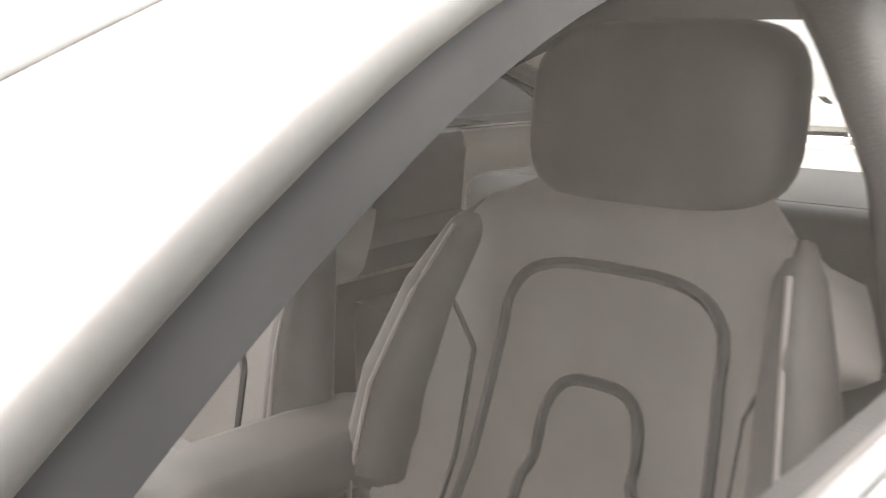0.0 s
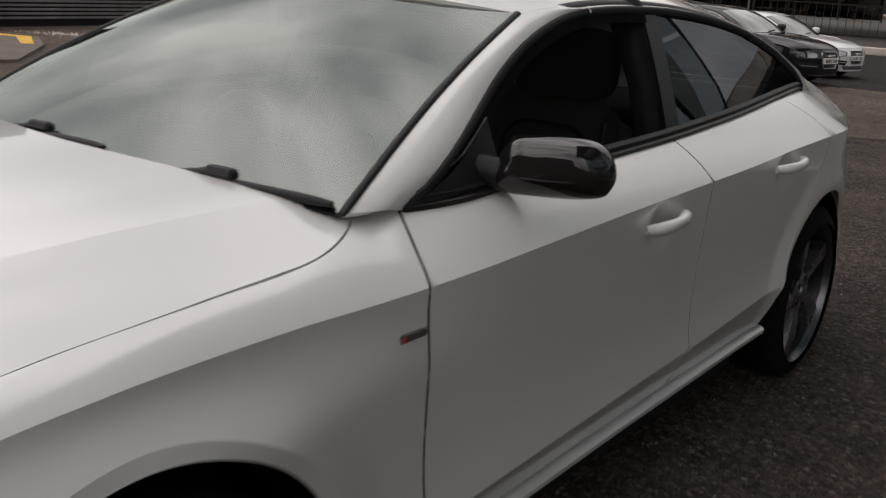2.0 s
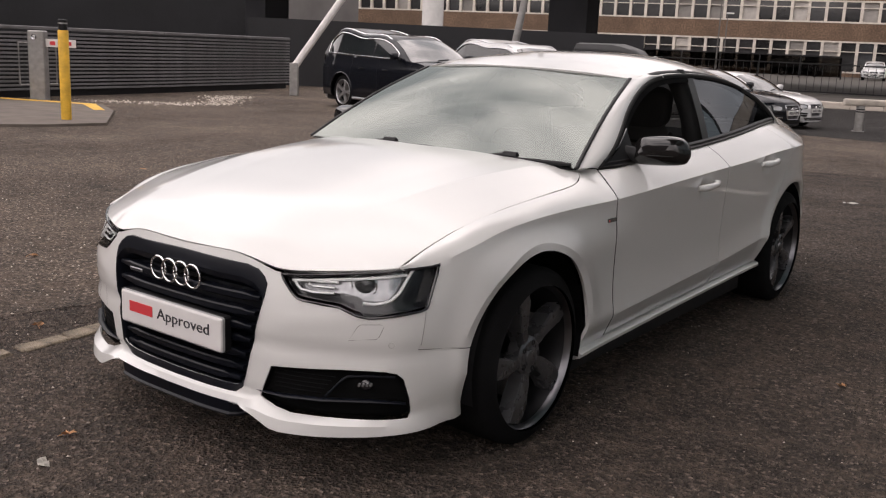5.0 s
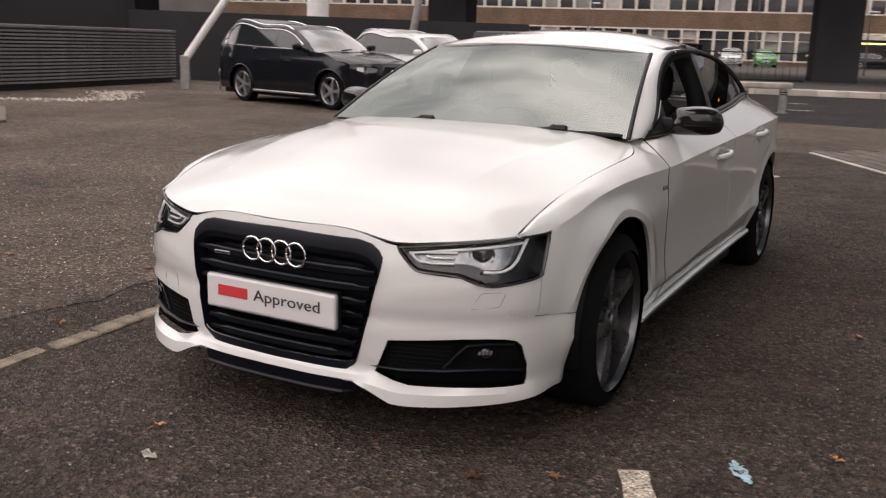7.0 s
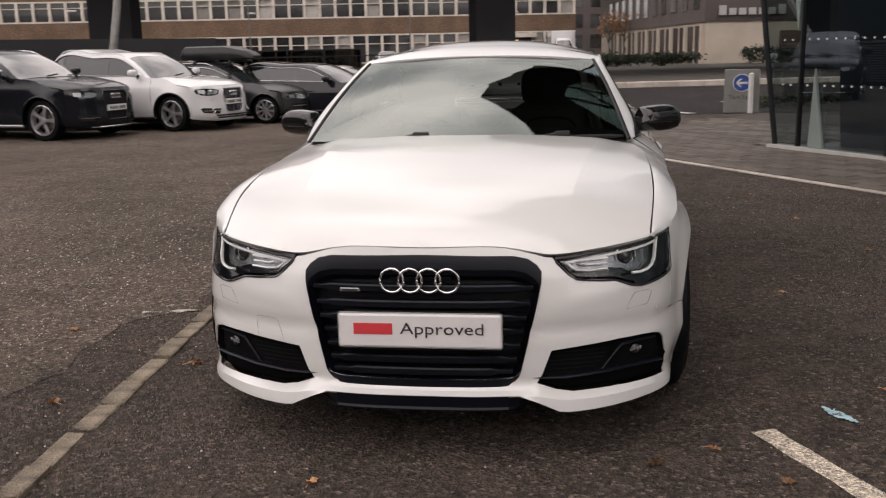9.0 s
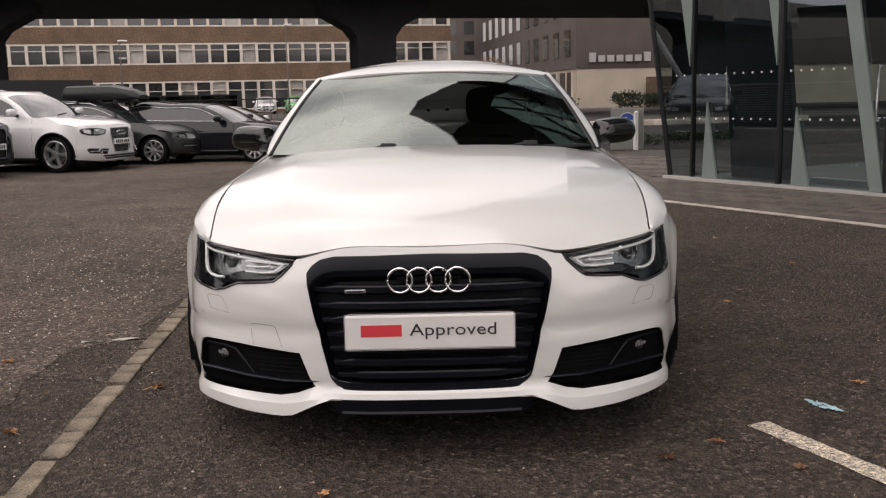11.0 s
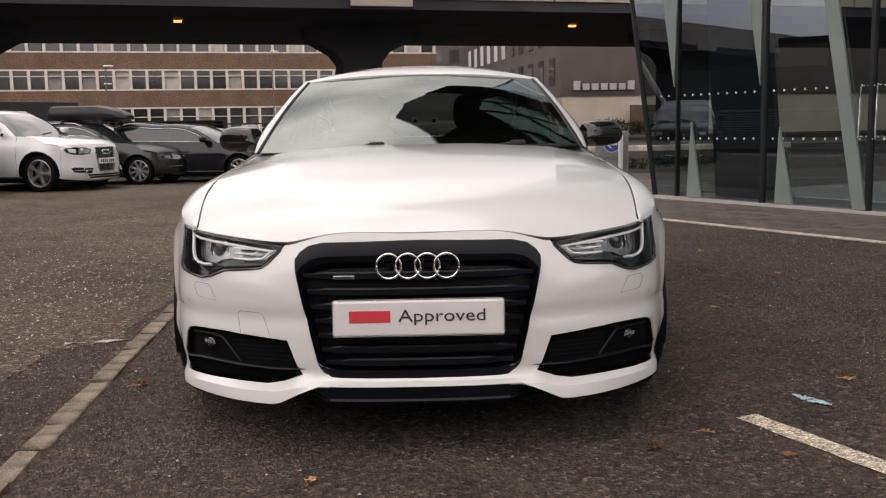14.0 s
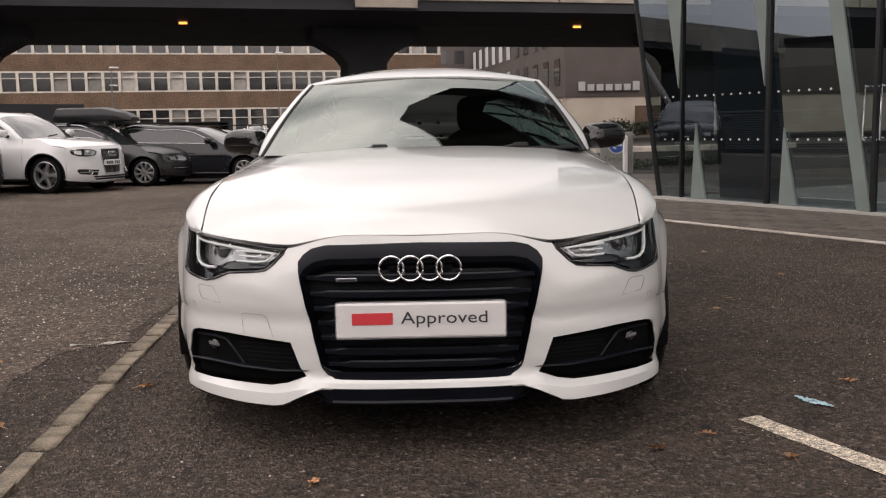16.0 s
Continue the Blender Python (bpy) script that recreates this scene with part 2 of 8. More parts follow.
def curve(keys, t):
    """Catmull-Rom through rows of (t, values...), smooth and without overshoot in t."""
    keys = np.asarray(keys, float)
    t = np.atleast_1d(np.asarray(t, float))
    ts = keys[:, 0]
    tc = np.clip(t, ts[0], ts[-1])
    i = np.clip(np.searchsorted(ts, tc, side="right") - 1, 0, len(ts) - 2)
    v = keys[:, 1:]
    slope = np.diff(v, axis=0) / np.diff(ts)[:, None]
    m = np.vstack([slope[:1], (slope[1:] * np.diff(ts)[:-1, None] + slope[:-1] * np.diff(ts)[1:, None]) / (np.diff(ts)[:-1] + np.diff(ts)[1:])[:, None], slope[-1:]])
    same = np.vstack([np.ones((1, v.shape[1]), bool), slope[1:] * slope[:-1] > 0, np.ones((1, v.shape[1]), bool)])
    m = np.where(same, m, 0)
    h = (ts[i + 1] - ts[i])[:, None]
    u = ((tc - ts[i]) / h[:, 0])[:, None]
    return (2 * u**3 - 3 * u**2 + 1) * v[i] + (u**3 - 2 * u**2 + u) * h * m[i] + (-2 * u**3 + 3 * u**2) * v[i + 1] + (u**3 - u**2) * h * m[i + 1]


def dense(poly, step, closed=True):
    """The outline with points no further apart than step."""
    out = []
    k = len(poly)
    for i in range(k if closed else k - 1):
        a, b = np.array(poly[i], float), np.array(poly[(i + 1) % k], float)
        n = max(1, int(math.ceil(np.linalg.norm(b - a) / step)))
        out += [tuple(a + (b - a) * j / n) for j in range(n)]
    if not closed:
        out.append(tuple(poly[-1]))
    return out


def inside(pts, poly):
    """Which of the points lie in the closed outline."""
    pts, poly = np.asarray(pts, float), np.asarray(poly, float)
    res = np.zeros(len(pts), bool)
    for (x0, y0), (x1, y1) in zip(poly, np.roll(poly, -1, 0)):
        if y0 == y1:
            continue
        hit = ((y0 > pts[:, 1]) != (y1 > pts[:, 1])) & (pts[:, 0] < (x1 - x0) * (pts[:, 1] - y0) / (y1 - y0) + x0)
        res ^= hit
    return res


def patch(name, poly, fn, material, parent, label="", holes=(), step=0.03, depth=0.012, lines=(), soft_lines=(), centre=(0, 1.4, 0.5), flip=None):
    """A sheet-metal panel: an outline (with holes and inner lines) in two parameters, laid on the surface fn(u, v) -> xyz; its edges fold in by depth."""
    from mathutils.geometry import delaunay_2d_cdt
    loops = [dense(p, step) for p in (poly, *holes)]
    pts, edges = [], []
    for lp in loops:
        o = len(pts)
        pts += lp
        edges += [(o + i, o + (i + 1) % len(lp)) for i in range(len(lp))]
    for ln in (*lines, *soft_lines):
        lp = dense(ln, step, closed=False)
        o = len(pts)
        pts += lp
        edges += [(o + i, o + i + 1) for i in range(len(lp) - 1)]
    bp = np.array(pts)
    lo, hi = np.min(loops[0], 0), np.max(loops[0], 0)
    gx, gy = np.meshgrid(np.arange(lo[0] + step / 2, hi[0], step), np.arange(lo[1] + step / 2, hi[1], step))
    gx = gx + (np.arange(gx.shape[0]) % 2)[:, None] * step / 2
    g = np.stack([gx.ravel(), gy.ravel()], 1)
    ok = inside(g, loops[0])
    for h in loops[1:]:
        ok &= ~inside(g, h)
    g = g[ok]
    if len(g):
        far = np.ones(len(g), bool)
        for c in range(0, len(bp), 200):
            far &= (np.linalg.norm(g[:, None] - bp[None, c:c + 200], axis=2) > 0.55 * step).all(1)
        g = g[far]
    allp = [Vector(p) for p in pts] + [Vector(p) for p in g]
    vs, es, fs, *_ = delaunay_2d_cdt(allp, edges, [], 0, 1e-6)
    uv = np.array([tuple(v) for v in vs])
    tri = np.array([f for f in fs if len(f) == 3])
    mid = uv[tri].mean(1)
    keep = inside(mid, loops[0])
    for h in loops[1:]:
        keep &= ~inside(mid, h)
    tri = tri[keep]
    used, inv = np.unique(tri, return_inverse=True)
    tri, uv = inv.reshape(-1, 3), uv[used]
    P = fn(uv[:, 0], uv[:, 1])
    e = 1e-4
    N = np.cross(fn(uv[:, 0] + e, uv[:, 1]) - fn(uv[:, 0] - e, uv[:, 1]), fn(uv[:, 0], uv[:, 1] + e) - fn(uv[:, 0], uv[:, 1] - e))
    N /= np.linalg.norm(N, axis=1)[:, None] + 1e-12
    if flip is None:
        flip = ((P - np.array(centre)) * N).sum(1).mean() < 0
    a, b, c = P[tri[:, 0]], P[tri[:, 1]], P[tri[:, 2]]
    fnm = np.cross(b - a, c - a)
    if flip:
        N = -N
    turn = (fnm * N[tri].mean(1)).sum(1) < 0
    tri[turn] = tri[turn][:, ::-1]
    verts, faces = [tuple(p) for p in P], [tuple(int(i) for i in t) for t in tri]
    border = {}
    for t in faces:
        for i in range(3):
            k = (t[i], t[(i + 1) % 3])
            if (k[1], k[0]) in border:
                del border[(k[1], k[0])]
            else:
                border[k] = True
    sharp = set()
    for ln in lines:
        key = np.array(dense(ln, step, closed=False))
        on = (np.abs(uv[:, None] - key[None]).max(2) < 2e-5).any(1)
        sharp |= {frozenset((t[i], t[(i + 1) % 3])) for t in faces for i in range(3) if on[t[i]] and on[t[(i + 1) % 3]]}
    if depth:
        low = {}
        for i, j in border:
            for v in (i, j):
                if v not in low:
                    low[v] = len(verts)
                    verts.append(tuple(P[v] - N[v] * depth))
            faces.append((j, i, low[i], low[j]))
            sharp.add(frozenset((i, j)))
    me = bpy.data.meshes.new(name)
    me.from_pydata(verts, [], faces)
    me.polygons.foreach_set("use_smooth", [True] * len(faces))
    if sharp:
        me.edges.foreach_set("use_edge_sharp", [frozenset(ed.vertices) in sharp for ed in me.edges])
    me.update()
    return link_mesh(name, me, material, parent, label)


# ---- the white car: its surfaces ----
OUTLINE = np.array([(0, -.865), (.2, -.858), (.33, -.838), (.42, -.818), (.5, -.794), (.6, -.753), (.69, -.698), (.75, -.648), (.79, -.592), (.82, -.52),
                    (.845, -.43), (.868, -.34), (.892, -.2), (.905, -.05), (.902, .15), (.892, .35), (.884, .6), (.884, 1.1), (.89, 1.7), (.898, 2.2),
                    (.908, 2.6), (.902, 2.8), (.850, 3.1), (.765, 3.38), (.66, 3.57), (.45, 3.70), (.22, 3.745), (0, 3.755)])
_seg = np.linalg.norm(np.diff(OUTLINE, axis=0), axis=1)
OUT_S = np.concatenate([[0], np.cumsum(_seg)])
OUT_KEYS = np.column_stack([OUT_S, OUTLINE])
S_END = OUT_S[-1]
_fine = np.linspace(0, S_END, 1500)
_fxy = curve(OUT_KEYS, _fine)
_half = np.argmax(_fxy[:, 0])


def s_x(x):
    """The way round the car at which its front reaches the half width x."""
    return float(np.interp(x, _fxy[:_half, 0], _fine[:_half]))


def s_y(y):
    return float(np.interp(y, _fxy[:, 1], _fine))


CREASE = [(0, .703), (s_x(.31), .695), (s_x(.36), .682), (s_x(.424), .668), (s_x(.6), .684), (s_x(.78), .704), (s_y(-.487), .716), (s_y(-.42), .742), (s_y(-.35), .760),
          (s_y(-.2), .791), (s_y(-.05), .804), (s_y(.1), .810), (s_y(.25), .814), (s_y(.4), .816), (s_y(.53), .818), (s_y(.7), .827), (s_y(1.0), .838), (s_y(1.5), .855), (s_y(2.0), .873), (s_y(2.35), .893), (s_y(2.6), .903), (s_y(3.1), .908), (s_y(3.5), .90), (S_END, .90)]
SHOULDER = [(s_x(.3), .30, -.80, .70), (s_x(.765), .735, -.600, .703), (s_y(-.56), .742, -.55, .724), (s_y(-.487), .749, -.49, .750), (s_y(-.42), .757, -.42, .774), (s_y(-.35), .764, -.35, .795), (s_y(-.1), .779, -.1, .838), (s_y(.15), .785, .15, .860), (s_y(.33), .785, .33, .872),
            (s_y(.44), .765, .44, .888), (s_y(.50), .735, .50, .902), (s_y(.547), .700, .547, .914), (s_y(.60), .735, .60, .916), (s_y(.64), .752, .64, .918), (s_y(1.0), .768, 1.0, .931), (s_y(1.7), .766, 1.7, .955),
            (s_y(2.2), .746, 2.2, .979), (s_y(2.69), .702, 2.69, 1.004), (s_y(2.95), .672, 2.95, 1.010), (s_y(3.1), .662, 3.1, .997), (s_y(3.38), .65, 3.38, .965), (s_y(3.57), .58, 3.55, .957), (s_y(3.70), .40, 3.66, .957), (S_END, 0, 3.70, .957)]
FRONT_SHAPE = [(.15, .02), (.175, .040), (.212, .041), (.234, .036), (.246, .010), (.30, .004), (.40, .004), (.44, -.004), (.475, .004), (.52, .002), (.60, -.010), (.66, -.028), (.71, -.042), (.75, -.05)]
SIDE_UP = [(.30, .024), (.355, .0195), (.42, .0115), (.50, .006), (.60, .0055), (.68, .0075), (.76, .010), (.845, .0135), (.95, .016)]
SIDE_LOW = np.array([(.10, -.08), (.22, -.040), (.262, -.022), (.36, .019)])


def fold_z(y):
    """The height of the fold low on the doors."""
    return np.interp(y, [.3, .58, 1.12, 1.78, 2.32, 2.8], [.352, .353, .373, .401, .441, .46])


def foot_z(y):
    """The height of the doors' lower edge."""
    return np.interp(y, [.3, .57, 2.13, 2.4], [.258, .262, .300, .306])


WING_LEAN = [(-1.0, .012), (-.45, .012), (-.35, .036), (-.2, .049), (-.05, .057), (.1, .054), (.25, .043), (.4, .026), (.53, .015), (.75, 0), (.9, 0), (4.0, 0)]
SHOULDER_EVEN = SHOULDER[:9] + SHOULDER[13:]
REAR_SHAPE = [(.15, -.06), (.25, -.02), (.45, .01), (.60, .0), (.75, -.03), (.88, -.03), (.92, -.03)]
Q_TOP = 0.13


def step_up(a, b, t):
    u = np.clip((t - a) / (b - a), 0, 1)
    return u * u * (3 - 2 * u)


def flank(y, z):
    """How far the side stands out at a height: hollow doors, a crisp fold, tucked in below it."""
    zf, zb = fold_z(y), foot_z(y)
    t = np.where(z > .60, z, np.where(z > zf, .36 + (z - zf) / (.60 - zf) * .24, np.where(z > zb, .262 + (z - zb) / (zf - zb) * .098, .262 + z - zb)))
    return np.where(t >= .36, curve(SIDE_UP, t)[:, 0], np.interp(t, SIDE_LOW[:, 0], SIDE_LOW[:, 1]))


def wrap(s, q):
    """The car's skin: s runs round it from the nose, q is the height from the waist crease (below it) or the way over the shoulder (above)."""
    s, q = np.broadcast_arrays(np.asarray(s, float), np.asarray(q, float))
    s, q = s.ravel(), q.ravel()
    a = np.abs(s)
    zc = curve(CREASE, a)[:, 0]

    def low(z):
        p = curve(OUT_KEYS, a)
        t = curve(OUT_KEYS, a + 2e-3) - curve(OUT_KEYS, a - 2e-3)
        t /= np.linalg.norm(t, axis=1)[:, None] + 1e-9
        n = np.stack([t[:, 1], -t[:, 0]], 1)
        n = np.where((a < 3e-3)[:, None], np.array([[0, -1.0]]), n)
        wf = 1 - step_up(s_y(-.60), s_y(-.30), a)
        wr = step_up(s_y(3.0), s_y(3.5), a)
        lip = .019 * step_up(.345, .47, a) * (1 - step_up(.27, .33, z))
        d = curve(FRONT_SHAPE, z + lip)[:, 0] * wf + flank(p[:, 1], z) * (1 - wf) * (1 - wr) + curve(REAR_SHAPE, z)[:, 0] * wr
        y = p[:, 1]
        d = d - curve(WING_LEAN, y)[:, 0] * step_up(.645, .80, z) * (1 - wf)
        d = d - wf * np.clip(curve(FRONT_SHAPE, z + lip)[:, 0], 0, 1) * .75 * step_up(s_x(.48), s_x(.76), a) * (z < .30)
        for yc in (-.035, 2.71):
            r = np.hypot(y - yc, z - .325)
            d = d + np.interp(r, [.355, .397, .403, .485], [.000, .0145, .0155, .0]) * (1 - step_up(.70, .80, z)) * step_up(s_y(-.52), s_y(-.36), a) * (1 - wr) * np.where(y > yc, step_up(.30, .52, z), 1)
        d = d - .022 * step_up(.68, .90, z) * step_up(2.7, 3.1, y)
        for yc, zc_ in ((1.425, .786), (2.232, .838)):
            d = d - .016 * np.exp(-((y - yc) / .056) ** 4 - ((z - zc_) / .036) ** 4)
        zr = .522 + .16 * (a - .448)
        d = d + .006 * np.exp(-np.abs(z - zr) / .03) * step_up(.38, .48, a) * (1 - step_up(.70, .80, a))
        p = p + n * d[:, None]
        return np.column_stack([p, z])

    base = low(zc + np.minimum(q, 0))
    top = curve(SHOULDER, a)
    rise = np.clip(q, 0, None) / Q_TOP
    mid = (base + curve(SHOULDER_EVEN, a)) / 2
    hump = .014 - .004 * step_up(s_y(.3), s_y(.7), a) + .007 * (1 - step_up(s_y(-.35), s_y(-.05), a)) * step_up(s_y(-.56), s_y(-.42), a)
    side = step_up(s_y(.4), s_y(.8), a)
    mid[:, 2] += hump
    mid[:, 0] += hump * (.3 + .7 * side)
    r = rise[:, None]
    bez = (1 - r) ** 2 * base + 2 * r * (1 - r) * mid + r**2 * top
    out = np.where((q > 0)[:, None], bez, base)
    out[:, 0] *= np.where(s < 0, -1, 1)
    return out


def sz(rows, stp=0.03, closed=True):
    """Rows of (s, height) turned into (s, q)."""
    rows = dense(rows, stp, closed)
    return [(s, z - float(curve(CREASE, abs(s))[0, 0])) for s, z in rows]


def mirrored(poly):
    return [(-s, q) for s, q in poly]


def arch(yc, z_from, z_to, r=0.366, zc=0.335, n=26):
    """Points (s, z) on a wheel arch, from the front foot over the top to the rear foot."""
    a0, a1 = math.pi - math.asin((z_from - zc) / r), math.asin((z_to - zc) / r)
    return [(s_y(yc + r * math.cos(a0 + (a1 - a0) * i / n)), zc + r * math.sin(a0 + (a1 - a0) * i / n)) for i in range(n + 1)]


HOOD_EDGE_Y = np.array([-.600, -.49, -.36, -.1, .15, .33, .44, .50, .547])
HOOD_EDGE = np.array([(.735, .703), (.749, .750), (.763, .793), (.779, .838), (.785, .860), (.785, .872), (.765, .888), (.735, .902), (.700, .914)])
_nose = wrap(np.linspace(0, s_x(.79), 60), np.zeros(60))
HOOD_CENTRE = [(-.92, .69), (-.83, .702), (-.818, .706), (-.80, .728), (-.76, .757), (-.6, .818), (-.3, .878), (0, .920), (.25, .945), (.42, .956)]


_k = _nose[:, 1] < -.60
_ys = np.concatenate([_nose[_k, 1], HOOD_EDGE_Y[1:]])
_hy = np.linspace(-.95, .60, 620)
_raw = [np.interp(_hy, _ys, np.concatenate([_nose[_k, i], HOOD_EDGE[1:, i // 2]])) for i in (0, 2)]
_ker = np.exp(-(np.arange(-60, 61) / 26.0) ** 2)
_mix = step_up(-.58, -.42, _hy) * (1 - step_up(.36, .46, _hy))
_hx, _hz = [r + _mix * (np.convolve(np.pad(r, 60, mode="edge"), _ker / _ker.sum(), mode="valid") - r) for r in _raw]
ridge_x = lambda y: .44 + .14 * np.clip((y + .8) / 1.2, 0, 1)


def hood_z(x, y):
    x, y = np.asarray(x, float), np.asarray(y, float)
    zc = curve(HOOD_CENTRE, y)[:, 0]
    xe, ze = np.interp(y, _hy, _hx), np.interp(y, _hy, _hz)
    f = np.abs(x) / np.maximum(xe, .02)
    z = zc - (zc - ze) * np.minimum(f, 1.05) ** 2.7
    ridge = np.abs(x) - ridge_x(y)
    z = z + .007 * np.clip(1 - np.abs(ridge) / np.where(ridge < 0, .16, .10), 0, 1) * step_up(-.72, -.3, y)
    return z


def hood_fn(x, y):
    return np.column_stack([x, y, hood_z(x, y)])


ROOF_C = [(1.10, 1.250), (1.20, 1.292), (1.26, 1.313), (1.33, 1.333), (1.42, 1.347), (1.9, 1.376), (2.3, 1.362), (2.7, 1.305), (3.1, 1.208), (3.5, 1.06), (3.68, .985), (3.80, .95)]
DLO_TOP = [(.62, .917), (.75, .998), (.9, 1.086), (1.1, 1.187), (1.37, 1.264), (1.55, 1.279), (1.73, 1.282), (2.0, 1.275), (2.3, 1.246), (2.475, 1.218), (2.8, 1.145), (2.95, 1.095), (3.05, 1.050), (3.09, 1.005)]
BELT = [(.60, .735, .916), (.64, .752, .918), (1.0, .768, .931), (1.7, .766, .955), (2.2, .746, .979), (2.69, .702, 1.004), (2.95, .672, 1.010), (3.12, .660, .998)]


def glass_fn(y, z, out=0.0):
    """The side windows' leaning, slightly bowed surface."""
    y, z = np.asarray(y, float), np.asarray(z, float)
    b = curve(BELT, y)
    h = z - b[:, 1]
    return np.column_stack([b[:, 0] - h * .40 - h * h * .28 + out, y, z])


def dlo_edge(y):
    y = np.atleast_1d(np.asarray(y, float))
    return glass_fn(y, curve(DLO_TOP, y)[:, 0], out=.006)


def screen_fn(u, v):
    """The windscreen: u from side to side, v from its foot to the roof."""
    u, v = np.asarray(u, float), np.asarray(v, float)
    a = np.column_stack([u * .72, .445 + .045 * u**2, .930 - .006 * u**2])
    b = np.column_stack([u * .575, 1.125 + .072 * u**2, 1.300 - .038 * u**2])
    p = a + (b - a) * v[:, None]
    bow = .035 * np.sin(np.pi * np.clip(v, 0, 1)) * (1 - .4 * u**2)
    return p + np.column_stack([0 * u, -bow * .43, bow * .9])


RAIL_T = 1.45


def rail(y):
    """The line where the roof meets the window frames."""
    y = np.atleast_1d(np.asarray(y, float))
    d = dlo_edge(np.minimum(y, 3.09))
    a = np.array([[.575, 1.197, 1.262]])
    k = np.clip((y - 1.197) / (RAIL_T - 1.197), 0, 1)[:, None]
    k = k * k * (3 - 2 * k)
    front = a + (dlo_edge(np.full(len(y), RAIL_T)) - a) * np.clip((y - 1.197) / (RAIL_T - 1.197), 0, 1)[:, None]
    front[:, 2] += .012 * np.sin(np.pi * k[:, 0])
    back = curve([(3.09, .664, 1.004), (3.25, .658, .978), (3.38, .65, .965), (3.55, .58, .957), (3.68, .40, .957)], y)
    back = np.column_stack([back[:, 0], y, back[:, 1]])
    return np.where((y < RAIL_T)[:, None], front, np.where((y > 3.09)[:, None], back, d))


def roof_fn(u, y):
    u, y = np.asarray(u, float), np.asarray(y, float)
    r = rail(y)
    zc = curve(ROOF_C, y)[:, 0]
    w = step_up(2.5, 3.2, y)
    p = 2.6 + w * 0.6
    z = zc - (zc - r[:, 2]) * np.abs(u) ** p
    yy = y - .072 * (1 - u**2) * (1 - step_up(1.15, 1.45, y)) - .046 * (1 - u ** 4) * (1 - step_up(1.19, 1.42, y))
    return np.column_stack([u * r[:, 0], yy, z])


def pillar_fn(w, v):
    """The roof pillar between windscreen (w = 0) and side window (w = 1)."""
    w, v = np.asarray(w, float), np.asarray(v, float)
    vs = np.minimum(v / .74, 1)
    a = screen_fn(np.ones(len(v)), vs)
    ext = rail(1.197 + np.clip((v - .74) / .26, 0, 1) * (RAIL_T - 1.197))
    a = np.where((v > .74)[:, None], ext, a)
    b = dlo_edge(.62 + v * (RAIL_T - .62))
    p = a + (b - a) * w[:, None]
    p[:, 0] += .016 * np.sin(np.pi * np.clip(w, 0, 1)) * (1 - v * .6)
    p[:, 2] += .006 * np.sin(np.pi * np.clip(w, 0, 1))
    return p


CAR_POSE = pose(0.011, 0, 0, 0, 0, -0.5)
car = empty("hatchback_car", CAR_POSE, "pearl white five-door hatchback car with black trim, parked on asphalt", "car")

# nose and front bumper
half = [(0, .236), (s_x(.31), .236), (s_x(.36), .215), (s_x(.43), .180), (s_x(.46), .176), (s_x(.7), .181), (s_y(-.59), .188), (s_y(-.45), .190)]
half += [p for p in arch(-.035, .186, .43, n=60) if p[1] <= .435 and p[0] < s_y(-.3)]
half += [(s_y(-.3876), .4335), (s_y(-.573), .452), (s_y(-.56), .50), (s_y(-.548), .575)]
LAMP_LOW = [(s_y(-.548), .578), (s_x(.73), .561), (s_x(.70), .558), (s_x(.665), .566), (s_x(.62), .586), (s_x(.52), .594), (s_x(.495), .598), (s_x(.475), .612), (s_x(.424), .664)]
half_q = sz(half + LAMP_LOW[1:-1], .02, closed=False) + [(s_x(.424), 0.0)] + [(s_x(.424) * k / 14, 0.0) for k in range(13, 0, -1)]
bumper_poly = half_q + [(0, 0)] + mirrored(half_q)[::-1][0:-1]
bumper_poly = [p for i, p in enumerate(bumper_poly) if i == 0 or np.hypot(p[0] - bumper_poly[i - 1][0], p[1] - bumper_poly[i - 1][1]) > 1e-4]
GRILLE = [(0, .678), (.30, .672), (.345, .662), (.372, .643), (.386, .622), (.383, .590), (.318, .308), (.306, .290), (.285, .280), (.258, .277), (0, .275)]
grille_half = [(s_x(x) if x else 0.0, z) for x, z in GRILLE]
grille_poly = sz(grille_half + [(-s, z) for s, z in grille_half[-2:0:-1]], .02)
FOG = [(.417, .372), (.526, .382), (.648, .392), (.735, .393), (.785, .391), (.822, .383), (.844, .364), (.864, .30), (.874, .250), (.862, .235), (.74, .233), (.648, .233), (.487, .231), (.434, .240), (.372, .262), (.388, .295)]
fog_poly = sz(FOG, .02)
_fc = np.mean(fog_poly, 0)
fog_lining = [(float(_fc[0] + (a - _fc[0]) * .986), float(_fc[1] + (b - _fc[1]) * .965)) for a, b in fog_poly]
lip_line = lambda z, w: sz([(k, z - .019 * float(step_up(.345, .47, abs(k)))) for k in np.linspace(-w, w, 72)], .03, closed=False)
bumper = patch("front_bumper", bumper_poly, wrap, PAINT, car, holes=(grille_poly, fog_poly, mirrored(fog_poly)), step=.022, depth=.006, lines=[lip_line(.246, .345), lip_line(.2335, .80)], soft_lines=[lip_line(.257, .345), lip_line(.2120, .80)])

